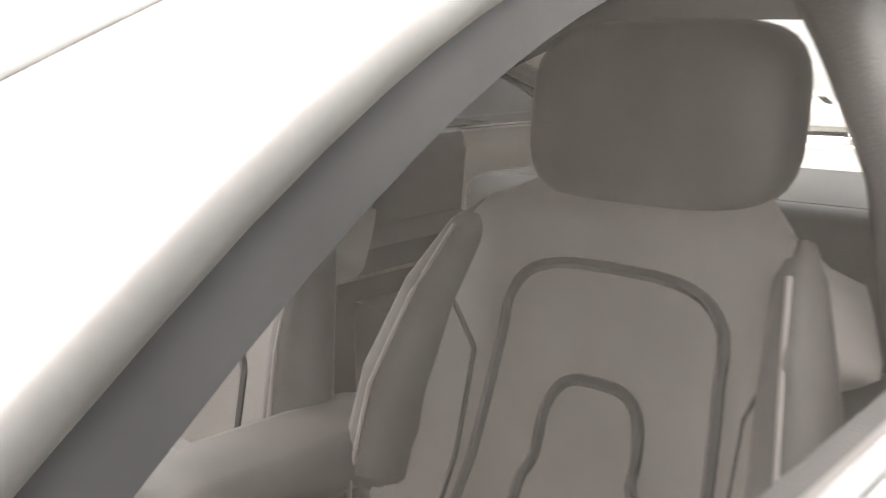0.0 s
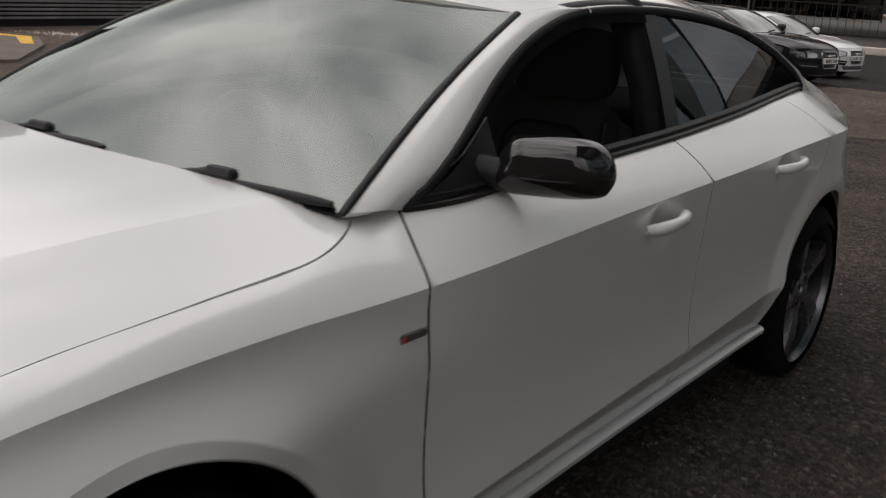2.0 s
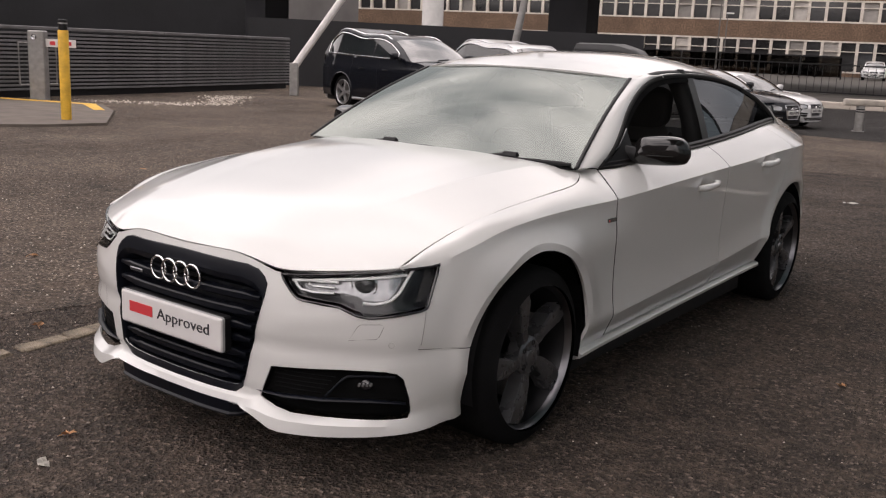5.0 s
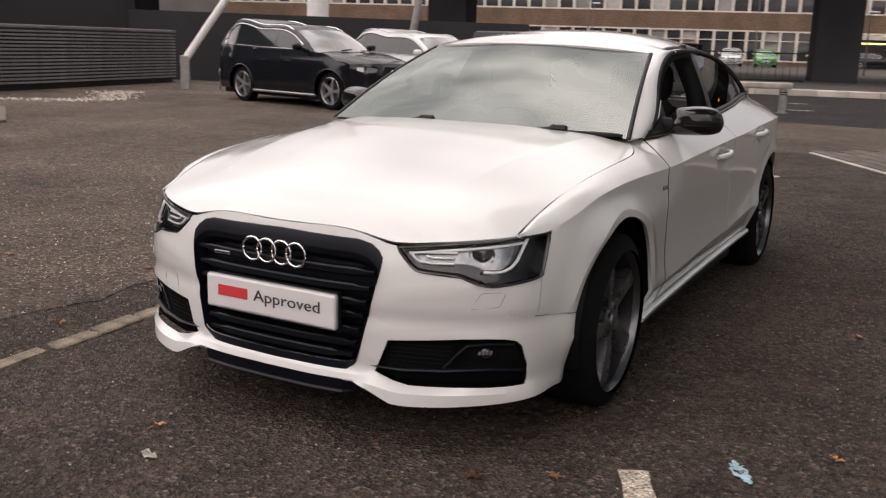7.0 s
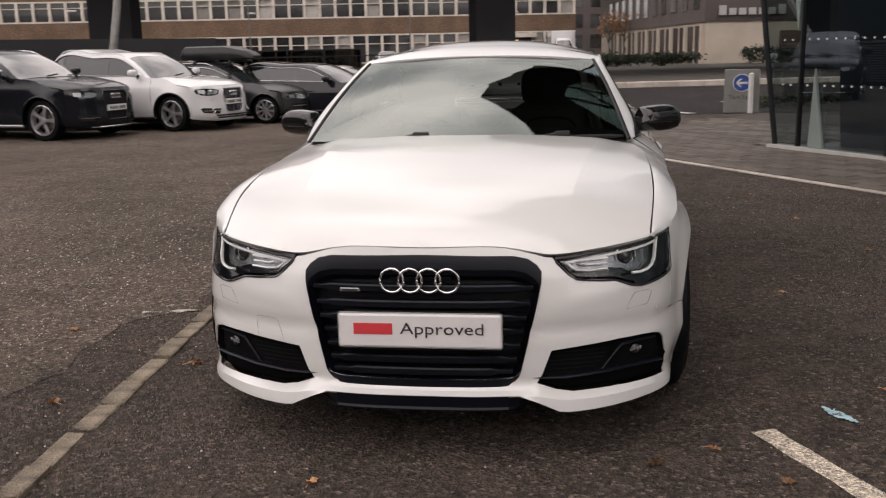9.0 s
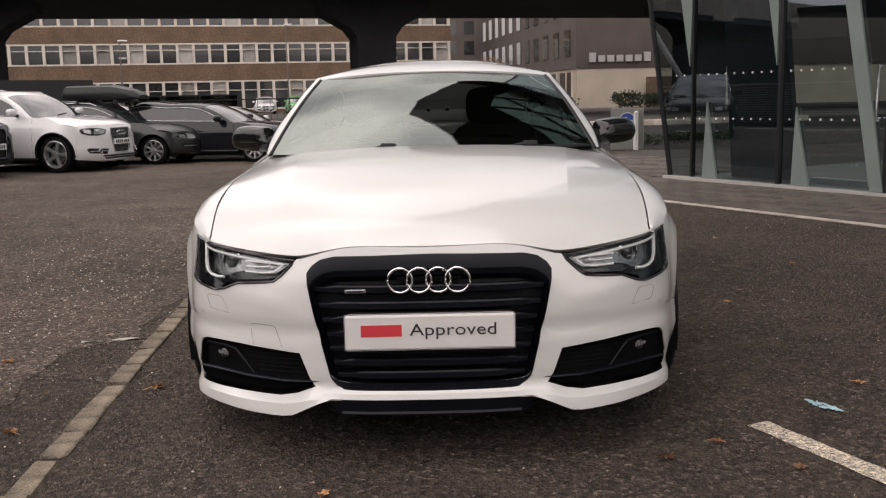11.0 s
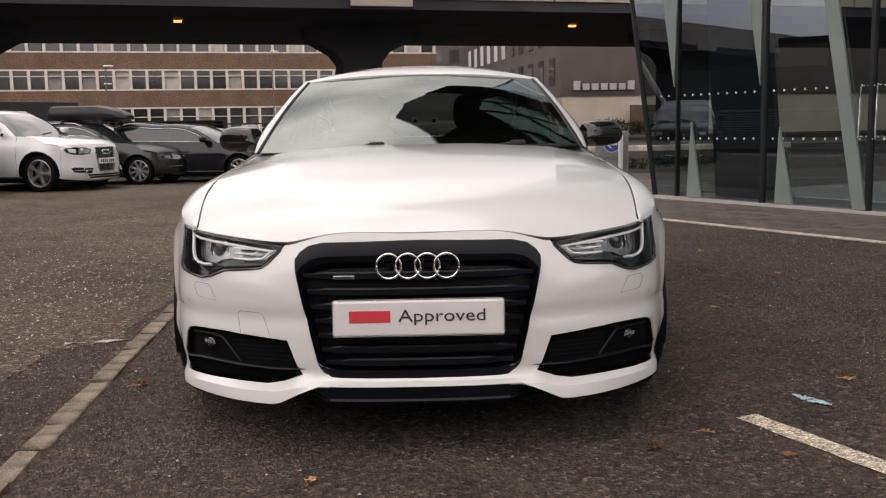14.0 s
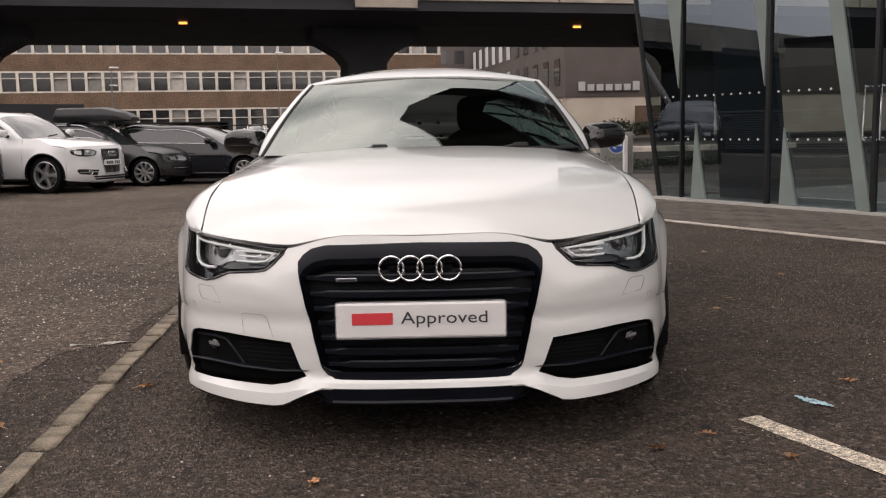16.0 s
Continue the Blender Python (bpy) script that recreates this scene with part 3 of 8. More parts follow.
# bonnet
k = np.linspace(-s_x(.762), s_x(.762), 90)
nose = wrap(k, np.zeros(90))
_ey = np.linspace(-.57, .547, 44)
_ex = curve(np.column_stack([HOOD_EDGE_Y, HOOD_EDGE[:, 0]]), _ey)[:, 0] - .005
rear_edge = [(x, .40 + .147 * (x / .70) ** 2) for x in np.linspace(.68, -.68, 40)]
hood_poly = [(p[0], p[1] + .006) for p in nose] + list(zip(_ex, _ey)) + rear_edge + list(zip(-_ex[::-1], _ey[::-1]))
hood_poly = [(float(a), float(b)) for a, b in hood_poly]
patch("bonnet", hood_poly, hood_fn, PAINT, car, step=.03, depth=.02, lines=[[(sd * float(ridge_x(y)), float(y)) for y in np.linspace(-.60, .40, 36)] for sd in (1, -1)])

SEAM_F = [(.618, Q_TOP), (.600, .10), (.572, .05), (.548, 0)]
FOLD = lambda y0, y1, n=30: [(s_y(y), float(fold_z(y)) - float(curve(CREASE, s_y(y))[0, 0])) for y in np.linspace(y0, y1, n)]
for side in (1, -1):
    m = (lambda p: p) if side == 1 else mirrored
    # front wing
    lamp_rear = sz([(s_y(-.548), .578), (s_y(-.50), .69)], .02, closed=False) + [(s_y(-.488), 0.0)] + [(s, 0.0) for s in np.linspace(s_y(-.50), s_x(.770), 8)] + [(s_x(.770), Q_TOP)]
    top = [(s_y(y), Q_TOP) for y in np.linspace(-.58, .60, 46)]
    seam = [(s_y(y - .003), q) for y, q in SEAM_F] + sz([(s_y(.545), .78), (s_y(.545), .45), (s_y(.552), .30), (s_y(.556), .242)], .03, closed=False)
    foot = sz([(s_y(.40), .240), (s_y(.322), .240)], .03, closed=False)
    arch_f = sz([p for p in arch(-.035, .4365, .245, n=50)][::-1], .03, closed=False)
    front = sz([(s_y(-.571), .4555), (s_y(-.556), .52)], .03, closed=False)
    poly = lamp_rear + top + seam + foot + arch_f + front
    patch("front_wing", m(poly), wrap, PAINT, car, step=.026, depth=.014, lines=[m(sz(arch(-.035, .47, .40, r=.402, zc=.325, n=40), .02, closed=False)), m([(s_y(y), 0.0) for y in np.linspace(-.46, .545, 34)])], soft_lines=[m(FOLD(.40, .53, 5))])
    part("wing_seam", add_tube(bmesh.new(), [(side * p[0], p[1], p[2]) for p in np.vstack([wrap(*q) for q in dense(sz([(s_y(-.550), .574), (s_y(-.558), .52), (s_y(-.566), .470)], .03, closed=False), .02, closed=False)])], .0012, 5), mat("panel_gap_grey", (.30, .29, .28), .7), car)
    part("bumper_seam", add_tube(bmesh.new(), [(side * p[0], p[1], p[2]) for p in np.vstack([wrap(*q) for q in dense(sz([(s_y(-.572), .4545), (s_y(-.48), .4465), (s_y(-.3885), .4350)], .03, closed=False), .02, closed=False)])], .0013, 5), mat("panel_gap_dark", (.10, .095, .09), .7), car)
    # front door
    a = [(s_y(y + .003), q) for y, q in SEAM_F][::-1]
    poly = sz([(s_y(.562), .262), (s_y(.558), .30), (s_y(.551), .45), (s_y(.551), .78)], .03, closed=False) + a
    poly += [(s_y(y), Q_TOP) for y in np.linspace(.66, 1.69, 30)] + [(s_y(1.690), .06), (s_y(1.685), 0.0)] + sz([(s_y(1.68), .75), (s_y(1.665), .45), (s_y(1.65), float(foot_z(1.65)))], .03, closed=False)
    door_f = patch("front_door", m(poly), wrap, PAINT, car, step=.022, depth=.014, lines=[m([(s_y(y), 0.0) for y in np.linspace(.552, 1.684, 30)]), m(FOLD(.575, 1.645))])
    # dark tube laid along the seam to put in the gap's shade
    part("door_gap_tube", add_tube(bmesh.new(), [(side * (p[0] - .0005), p[1] - .003, p[2]) for p in np.vstack([wrap(*q) for q in dense(sz([(s_y(.562), .262), (s_y(.558), .30), (s_y(.551), .45), (s_y(.551), .78)], .03, closed=False) + a, .03, closed=False)])], .0021, 6), RUBBER, door_f)
    # rear door
    poly = sz([(s_y(1.656), float(foot_z(1.656))), (s_y(1.671), .45), (s_y(1.686), .75)], .03, closed=False) + [(s_y(1.691), 0.0), (s_y(1.696), .06), (s_y(1.697), Q_TOP)]
    poly += [(s_y(y), Q_TOP) for y in np.linspace(1.73, 2.66, 26)] + [(s_y(2.64), .06), (s_y(2.60), 0.0)] + sz([(s_y(2.545), .79), (s_y(2.44), .68), (s_y(2.36), .56), (s_y(2.318), .44), (s_y(2.29), .36), (s_y(2.26), float(foot_z(2.26)))], .03, closed=False)
    door_r = patch("rear_door", m(poly), wrap, PAINT, car, step=.022, depth=.014, lines=[m([(s_y(y), 0.0) for y in np.linspace(1.692, 2.595, 26)]), m(FOLD(1.68, 2.27))])
    # same dark tube for the shaded gap between the doors
    part("door_gap_tube", add_tube(bmesh.new(), [(side * (p[0] - .0025), p[1], p[2]) for p in np.vstack([wrap(*q) for q in dense(sz([(s_y(1.653), float(foot_z(1.65))), (s_y(1.668), .45), (s_y(1.683), .75)], .03, closed=False) + [(s_y(1.688), 0.0), (s_y(1.693), .06), (s_y(1.6935), Q_TOP)], .03, closed=False)])], .0020, 6), RUBBER, door_r)
    # rear quarter with the tail
    poly = [(s_y(2.665), Q_TOP), (s_y(2.645), .06), (s_y(2.605), 0.0)] + sz([(s_y(2.55), .79), (s_y(2.445), .68), (s_y(2.366), .56), (s_y(2.335), .48)], .03, closed=False)
    poly += sz(arch(2.70, .40, .235, n=40), .03, closed=False) + sz([(s_y(3.3), .20), (S_END, .20)], .03, closed=False)
    poly += [(S_END, 0.0), (S_END, Q_TOP)] + [(s_y(y), Q_TOP) for y in np.linspace(3.69, 2.70, 40)]
    patch("rear_quarter", m(poly), wrap, PAINT, car, step=.035, depth=.014, lines=[m([(s_y(y), 0.0) for y in np.linspace(2.64, 2.84, 8)])], soft_lines=[m(sz(arch(2.70, .42, .40, r=.402, zc=.325, n=30), .03, closed=False))])
    # side skirt
    bm = bmesh.new()
    rows = []
    for y in np.linspace(.33, 2.31, 30):
        x = float(curve(OUT_KEYS, s_y(y))[0, 0])
        zf = float(foot_z(y))
        rows.append([bm.verts.new((side * (x + dx), y, z)) for dx, z in ((-.040, zf - .007), (-.016, zf - .011), (-.004, zf - .020), (-.006, zf - .034), (-.03, zf - .045), (-.07, zf - .049), (-.07, zf - .015))])
    for r0, r1 in zip(rows, rows[1:]):
        for i in range(len(r0) - 1):
            bm.faces.new((r0[i], r0[i + 1], r1[i + 1], r1[i]))
    bm.faces.new(rows[0])
    bm.faces.new(rows[-1][::-1])
    bmesh.ops.recalc_face_normals(bm, faces=bm.faces)
    part("side_skirt", bm, PAINT, car, smooth=True, angle=30)
    bm = box_bm(side * .80 if side < 0 else .62, side * .62 if side < 0 else .80 * side, .36, 2.3, .13, .225)
    for v in bm.verts:
        v.co.x = side * abs(v.co.x)
    part("sill", bm, BLACK_PLASTIC, car)
    # pillar between windscreen and side window
    pf = (lambda w, v: pillar_fn(w, v) * np.array([[side, 1, 1]]))
    patch("windscreen_pillar", [(0.02, 0), (1, 0), (1, 1), (0.02, 1)], pf, PAINT, car, step=.05, depth=.01)
    # side windows: panes, black frame, waist moulding, dividing post
    gl = (lambda y, z: glass_fn(y, z) * np.array([[side, 1, 1]]))
    b_line = lambda z: 1.705 + (z - .955) * .24
    ys = np.linspace(.66, 1.775, 34)
    pane = [(float(y), float(curve(BELT, y)[0, 1]) - .01) for y in np.linspace(.66, 1.70, 20)] + [(float(y), float(curve(DLO_TOP, y)[0, 0]) - .004) for y in ys[::-1]]
    pane_f = patch("front_side_window", pane, gl, SIDE_GLASS, car, step=.08, depth=0.0, label="see-through side window pane with haze set into its gloss")
    ys = np.linspace(1.785, 3.06, 34)
    pane = [(float(y), float(curve(BELT, y)[0, 1]) - .01) for y in np.linspace(1.71, 3.06, 20)] + [(float(y), float(curve(DLO_TOP, y)[0, 0]) - .004) for y in ys[::-1]]
    pane_r = patch("rear_side_window", pane, gl, PRIVACY_GLASS, car, step=.08, depth=0.0, label="dark tinted rear side window")
    for p in (pane_f, pane_r):
        p.visible_shadow = False
    # painted corner behind the rear pane, with its rounded edge
    ys = np.linspace(2.50, 2.93, 22)
    bend = [(float(y), float(curve(DLO_TOP, y)[0, 0]) - .004 - .020 * ((y - 2.50) / .43) ** 1.6) for y in ys]
    bend += [(2.955, 1.062), (2.975, 1.046), (2.985, 1.028), (2.978, 1.014), (2.955, 1.008)]
    fill = bend + [(float(y), float(curve(BELT, y)[0, 1]) - .006) for y in np.linspace(2.96, 3.085, 5)] + [(float(y), float(curve(DLO_TOP, y)[0, 0]) + .003) for y in np.linspace(3.085, 2.50, 30)]
    patch("window_corner", fill, lambda y, z: glass_fn(y, z, out=.0055) * np.array([[side, 1, 1]]), PAINT, car, step=.03, depth=.010)
    bm = bmesh.new()
    ys = np.linspace(.63, 2.49, 54)
    e = np.vstack([glass_fn(ys, curve(DLO_TOP, ys)[:, 0], out=.004)] + [glass_fn([y], [z], out=.006) for y, z in bend])
    add_tube(bm, [(side * p[0], p[1], p[2] - .006) for p in e], .0105, 8, flat=1.2)
    part("window_frame", bm, SATIN_BLACK, car, smooth=True, angle=60)
    bm = bmesh.new()
    rows = []
    for y in np.linspace(.62, 2.985, 60):
        b = curve(BELT, y)[0]
        rows.append([bm.verts.new((side * (b[0] + dx), y, b[1] + dz)) for dx, dz in ((-.012, .026), (-.004, .028), (.004, .020), (.002, .010), (.012, .006), (.010, -.004), (-.012, -.006))])
    for r0, r1 in zip(rows, rows[1:]):
        for i in range(len(r0) - 1):
            bm.faces.new((r0[i], r0[i + 1], r1[i + 1], r1[i]))
    bm.faces.new(rows[0]), bm.faces.new(rows[-1])
    bmesh.ops.recalc_face_normals(bm, faces=bm.faces)
    part("waist_moulding", bm, MOULDING, car, smooth=True, angle=40, label="satin black window moulding")
    bm = bmesh.new()
    zs = np.linspace(.965, 1.27, 8)
    for z0, z1 in zip(zs, zs[1:]):
        q = [gl(np.array([b_line(z) + dy]), np.array([z]))[0] + np.array([side * .002, 0, 0]) for z, dy in ((z0, -.034), (z0, .044), (z1, .044), (z1, -.034))]
        bm.faces.new([bm.verts.new(p) for p in q])
    bmesh.ops.remove_doubles(bm, verts=bm.verts, dist=1e-4)
    r = bmesh.ops.solidify(bm, geom=list(bm.faces), thickness=.006)
    bmesh.ops.recalc_face_normals(bm, faces=bm.faces)
    part("window_divider", bm, MOULDING, car)
    # black inner frames of the doors round the panes
    for ya, yb_, wdt in ((.655, 1.752, .032), (1.772, 3.04, .016)):
        bm = bmesh.new()
        rows = []
        for y in np.linspace(ya, yb_, 34):
            z = float(curve(DLO_TOP, y)[0, 0])
            sl = float(curve(DLO_TOP, y + .01)[0, 0] - curve(DLO_TOP, y - .01)[0, 0]) / .02
            ln = math.hypot(1, sl)
            fade = min((y - ya) / .12 + .15, 1)
            zb = float(curve(BELT, y)[0, 1]) + .015
            pts = []
            for k, o in ((0, .004), (.55, .005), (1, .002), (1, -.012)):
                yy, zz = y + wdt * k * fade * sl / ln, z - wdt * k * fade / ln - .004
                pts.append(bm.verts.new(gl([yy], [max(zz, zb)])[0] + np.array([side * o, 0, 0])))
            rows.append(pts)
        for r0, r1 in zip(rows, rows[1:]):
            for i in range(3):
                bm.faces.new((r0[i], r0[i + 1], r1[i + 1], r1[i]))
        bmesh.ops.recalc_face_normals(bm, faces=bm.faces)
        part("door_frame", bm, FRAME_BLACK, car, smooth=True, angle=40)
    # mirror sail, the black triangle at the foot of the window
    sail = [(.635, .925), (.90, .950), (.90, 1.060), (.75, .978)]
    patch("mirror_sail", sail, lambda y, z: glass_fn(y, z, out=.010) * np.array([[side, 1, 1]]), BLACK_PLASTIC, car, step=.05, depth=.02)
    bm = add_tube(bmesh.new(), [(side * (glass_fn([y], [z])[0][0] + .012), y, z) for y, z in ((.65, .945), (.78, 1.002), (.895, 1.062))], .004, 6)
    part("sail_edge", bm, BLACK_GLOSS, car)

# windscreen with its black border
ws_edge = [(u, 0.0) for u in np.linspace(-1, 1, 24)] + [(u, 1.0) for u in np.linspace(1, -1, 24)]
inner = [(u, .125 - .05 * abs(u) ** 6) for u in np.linspace(-.955, .955, 24)] + [(u, .955) for u in np.linspace(.945, -.945, 24)]
screen_pane = patch("windscreen", [(u * 1.0, v) for u, v in ws_edge], screen_fn, WIND_GLASS, car, step=.09, depth=0.0, label="windscreen reflecting the clouds")
screen_pane.visible_shadow = False
patch("windscreen_border", [(u * .985, v) for u, v in ws_edge], lambda u, v: screen_fn(u, v) - np.array([[0, -.002, .005]]), BLACK_PLASTIC, car, holes=(inner,), step=.06, depth=.004)
for side in (1, -1):
    bm = add_tube(bmesh.new(), [tuple(p) for p in screen_fn(np.full(20, side * 1.003), np.linspace(0, 1, 20))], .0095, 8, flat=.6)
    part("windscreen_seal", bm, BLACK_PLASTIC, car, smooth=True, angle=60)
bm = bmesh.new()
add_box(bm, -.03, .03, 1.05, 1.10, 1.235, 1.262, bev=.01, seg=2)
part("sensor_housing", bm, TRIM_GREY, car)

# roof with the rear window let in
rw = [(u, 2.78 + .05 * u * u) for u in np.linspace(-.80, .80, 14)] + [(u, 3.50 - .06 * u * u) for u in np.linspace(.72, -.72, 14)]
ru = [(u, 1.20) for u in np.linspace(-1, 1, 24)] + [(1, y) for y in np.linspace(1.25, 3.64, 60)] + [(u, 3.67) for u in np.linspace(1, -1, 24)] + [(-1, y) for y in np.linspace(3.64, 1.25, 60)]
patch("roof", ru, roof_fn, PAINT, car, holes=(rw,), step=.045, depth=.015)
rear_pane = patch("rear_window", rw, roof_fn, PRIVACY_GLASS, car, step=.08, depth=0.0, label="tinted rear window")
rear_pane.visible_shadow = False
ant = add_tube(bmesh.new(), [(0, 2.62, 1.315), (0, 2.66, 1.345), (0, 2.72, 1.355), (0, 2.79, 1.30)], [.018, .014, .010, .02], 8)
part("roof_aerial", ant, PAINT, car, smooth=True, angle=60)
# deck behind the rear window
bm = bmesh.new()
add_box(bm, -.55, .55, 3.52, 3.69, .70, .94, bev=.03, seg=2)
part("tailgate", bm, PAINT, car, smooth=True)


# ---- the white car: lamps, grille, wheels, trim ----
def text_part(name, body, size, m, material, parent, label=""):
    """Lettering in the built-in font, as a thin mesh."""
    cu = bpy.data.curves.new(name, 'FONT')
    cu.body, cu.size, cu.extrude, cu.resolution_u = body, size, 0.0012, 3
    tmp = bpy.data.objects.new(name + "_tmp", cu)
    scene.collection.objects.link(tmp)
    me = bpy.data.meshes.new_from_object(tmp.evaluated_get(bpy.context.evaluated_depsgraph_get()))
    bpy.data.objects.remove(tmp)
    bpy.data.curves.remove(cu)
    me.transform(m)
    me.name = name
    return link_mesh(name, me, material, parent, label)


def on_skin(rows, inset=0.0, side=1):
    """Points of rows (half width or s, height) on the car's nose, moved in by inset."""
    out = []
    for s, z in rows:
        p = wrap(s, z - float(curve(CREASE, s)[0, 0]))[0]
        q = wrap(s + .004, z - float(curve(CREASE, s)[0, 0]))[0] - p
        n = np.array([q[1], -q[0], 0]) / (np.hypot(q[0], q[1]) + 1e-9)
        p = p - n * inset
        out.append((side * p[0], p[1], p[2]))
    return out


def inset_fn(d, side=1):
    def fn(s, q):
        p = wrap(s, q)
        t = wrap(s + .003, q) - wrap(s - .003, q)
        n = np.column_stack([t[:, 1], -t[:, 0], 0 * t[:, 0]])
        n /= np.linalg.norm(n, axis=1)[:, None] + 1e-9
        return p - n * d
    return fn


lamp_low = sz(LAMP_LOW, .02, closed=False)
lamp_top = [(s, -.005) for s in np.linspace(s_x(.43), s_y(-.492), 22)]
lamp_poly = lamp_top + sz([(s_y(-.50), .69), (s_y(-.546), .582)], .02, closed=False) + lamp_low[1:-1]
_lc = np.mean(lamp_poly, 0)
lamp_shell = [(float(_lc[0] + (a - _lc[0]) * .993), float(_lc[1] + (b - _lc[1]) * .985)) for a, b in lamp_poly]
_cz = lambda s: float(curve(CREASE, s)[0, 0])
REFLECT = [(s, _cz(s) - .022) for s in np.linspace(.46, .86, 14)] + [(.885, .695), (.842, .640), (.822, .618), (.778, .600), (.715, .600), (.690, .612), (.645, .618), (.600, .617), (.512, .617), (.490, .632)]
for side in (1, -1):
    m = (lambda p: p) if side == 1 else mirrored
    lamp = patch("headlight", m(lamp_shell), inset_fn(.045), BLACK_GLOSS, car, step=.03, depth=-.040, label="xenon headlight with white light tubes in a dark housing")
    cover = patch("lens_cover", m(lamp_poly), inset_fn(.002), LENS_GLASS, lamp, step=.04, depth=0.0)
    cover.visible_shadow = False
    patch("reflector", m(sz(REFLECT, .02)), inset_fn(.036), REFLECTOR, lamp, step=.02, depth=.004)
    for name, rows, inset, r, material in (("light_tube", [(.893, .706), (.862, .672), (.830, .632), (.805, .612), (.779, .602), (.745, .597), (.711, .599)], .010, .0058, LED_WHITE),
                                           ("light_tube", [(s_, _cz(s_) - .022) for s_ in (.861, .80, .75, .70, .65, .60, .55, .50, .472)] + [(.480, .648), (.490, .636), (.507, .624), (.55, .620), (.618, .622)], .010, .0044, LED_WHITE),
                                           ("light_tube", [(.628, .654), (.58, .653), (.530, .651), (.528, .642), (.546, .637), (.618, .638)], .012, .0038, LED_WHITE),
                                           ("reflector_edge", [(.915, .712), (.875, .665), (.846, .628), (.825, .600)], .012, .0022, BLACK_GLOSS)):
        part(name, add_tube(bmesh.new(), on_skin(rows, inset, side), r, 6), material, lamp, smooth=True, angle=60)
    rim_pts = np.vstack([wrap(*q) for q in dense(lamp_poly, .02)]) * np.array([[side, 1, 1]])
    part("lamp_seal", add_tube(bmesh.new(), [tuple(p) for p in rim_pts], .0042, 6, closed=True), BLACK_GLOSS, lamp, smooth=True, angle=60)
    c = Vector(on_skin([(.712, .646)], .040, side)[0])
    turn = Matrix.Translation(c) @ pose(0, 0, 0, 0, 0, side * 30)
    bm = add_lathe(bmesh.new(), [(.02, .041), (-.008, .041), (-.010, .037), (.0, .034)], 28, "y", turn)
    part("projector_ring", bm, CHROME, lamp, smooth=True)
    bm = add_lathe(bmesh.new(), [(.02, .034), (-.002, .034), (-.011, .026), (-.017, .014), (-.019, .0005)], 24, "y", turn)
    part("projector_lens", bm, mat("projector_glass", (.02, .021, .024), .06, coat=1.0, vary=.2), lamp, smooth=True, angle=60)
    # washer flap and parking sensor
    bm = add_tube(bmesh.new(), on_skin([(.672, .487), (.755, .494), (.764, .502), (.778, .532), (.768, .540), (.708, .538), (.698, .530)], -.0003, side), .0010, 5, closed=True)
    part("washer_flap", bm, mat("seam_grey", (.22, .21, .20), .6), car)
    bm = add_lathe(bmesh.new(), [(.004, .0095), (-.0015, .0095), (-.002, .0075)], 18, "y", Matrix.Translation(on_skin([(s_x(.752), .476)], 0, side)[0]) @ pose(0, 0, 0, 0, 0, side * 38))
    part("parking_sensor", bm, mat("sensor_grey", (.5, .49, .47), .5), car, smooth=True)
    # lower side intake
    intake = patch("side_intake", m(fog_lining), inset_fn(.024), FRAME_BLACK, car, step=.025, depth=-.021, label="black lower air intake with fog lamp")
    bm = add_tube(bmesh.new(), on_skin([(.344, .281), (.40, .281), (.468, .281), (.594, .287), (.745, .293), (.855, .282)], .004, side), [.002, .009, .013, .013, .012, .008], 8, flat=.45)
    part("fin", bm, GRILLE_BLACK, intake, smooth=True, angle=60)
    for i in range(5):
        z = .302 + i * .014
        bm = add_tube(bmesh.new(), on_skin([(.42, z), (.50, z), (.58 + i * .012, z)], .022, side), .0018, 5)
        part("mesh_bar", bm, RUBBER, intake)
    part("fog_pod", add_lathe(bmesh.new(), [(.02, .018), (-.002, .018), (-.004, .015), (-.007, .008), (-.008, .0005)], 26, "y", Matrix.Translation(on_skin([(.728, .340)], .020, side)[0]) @ pose(0, 0, 0, 0, 0, side * 32)), mat("fog_glass", (.012, .012, .014), .08, coat=.8), intake, smooth=True, angle=60)
    fog = Matrix.Translation(on_skin([(.725, .342)], .012, side)[0]) @ pose(0, 0, 0, 0, 0, side * 32)
    for k in range(4):
        part("fog_reflector", box_bm(-.004, .004, -.002, .003, -.006, .006, fog @ Matrix.Translation((side * (-.018 + k * .012), 0, .001 * k)) @ pose(0, 0, 0, 0, 20 * side, 0), bev=.001), LAMP_GREY, intake)
    bm = add_tube(bmesh.new(), on_skin([(.595, .290), (.632, .332), (.653, .354), (.667, .366), (.72, .371), (.82, .368)], .014, side), .004, 6)
    part("fog_surround", bm, GRILLE_BLACK, intake, smooth=True, angle=60)
part("tow_cover", add_tube(bmesh.new(), on_skin([(.580, .392), (.592, .445), (.588, .456), (.575, .460), (.510, .456), (.500, .449), (.476, .388)], -.0003, -1), .0010, 5), mat("seam_grey", (.22, .21, .20), .6), car)

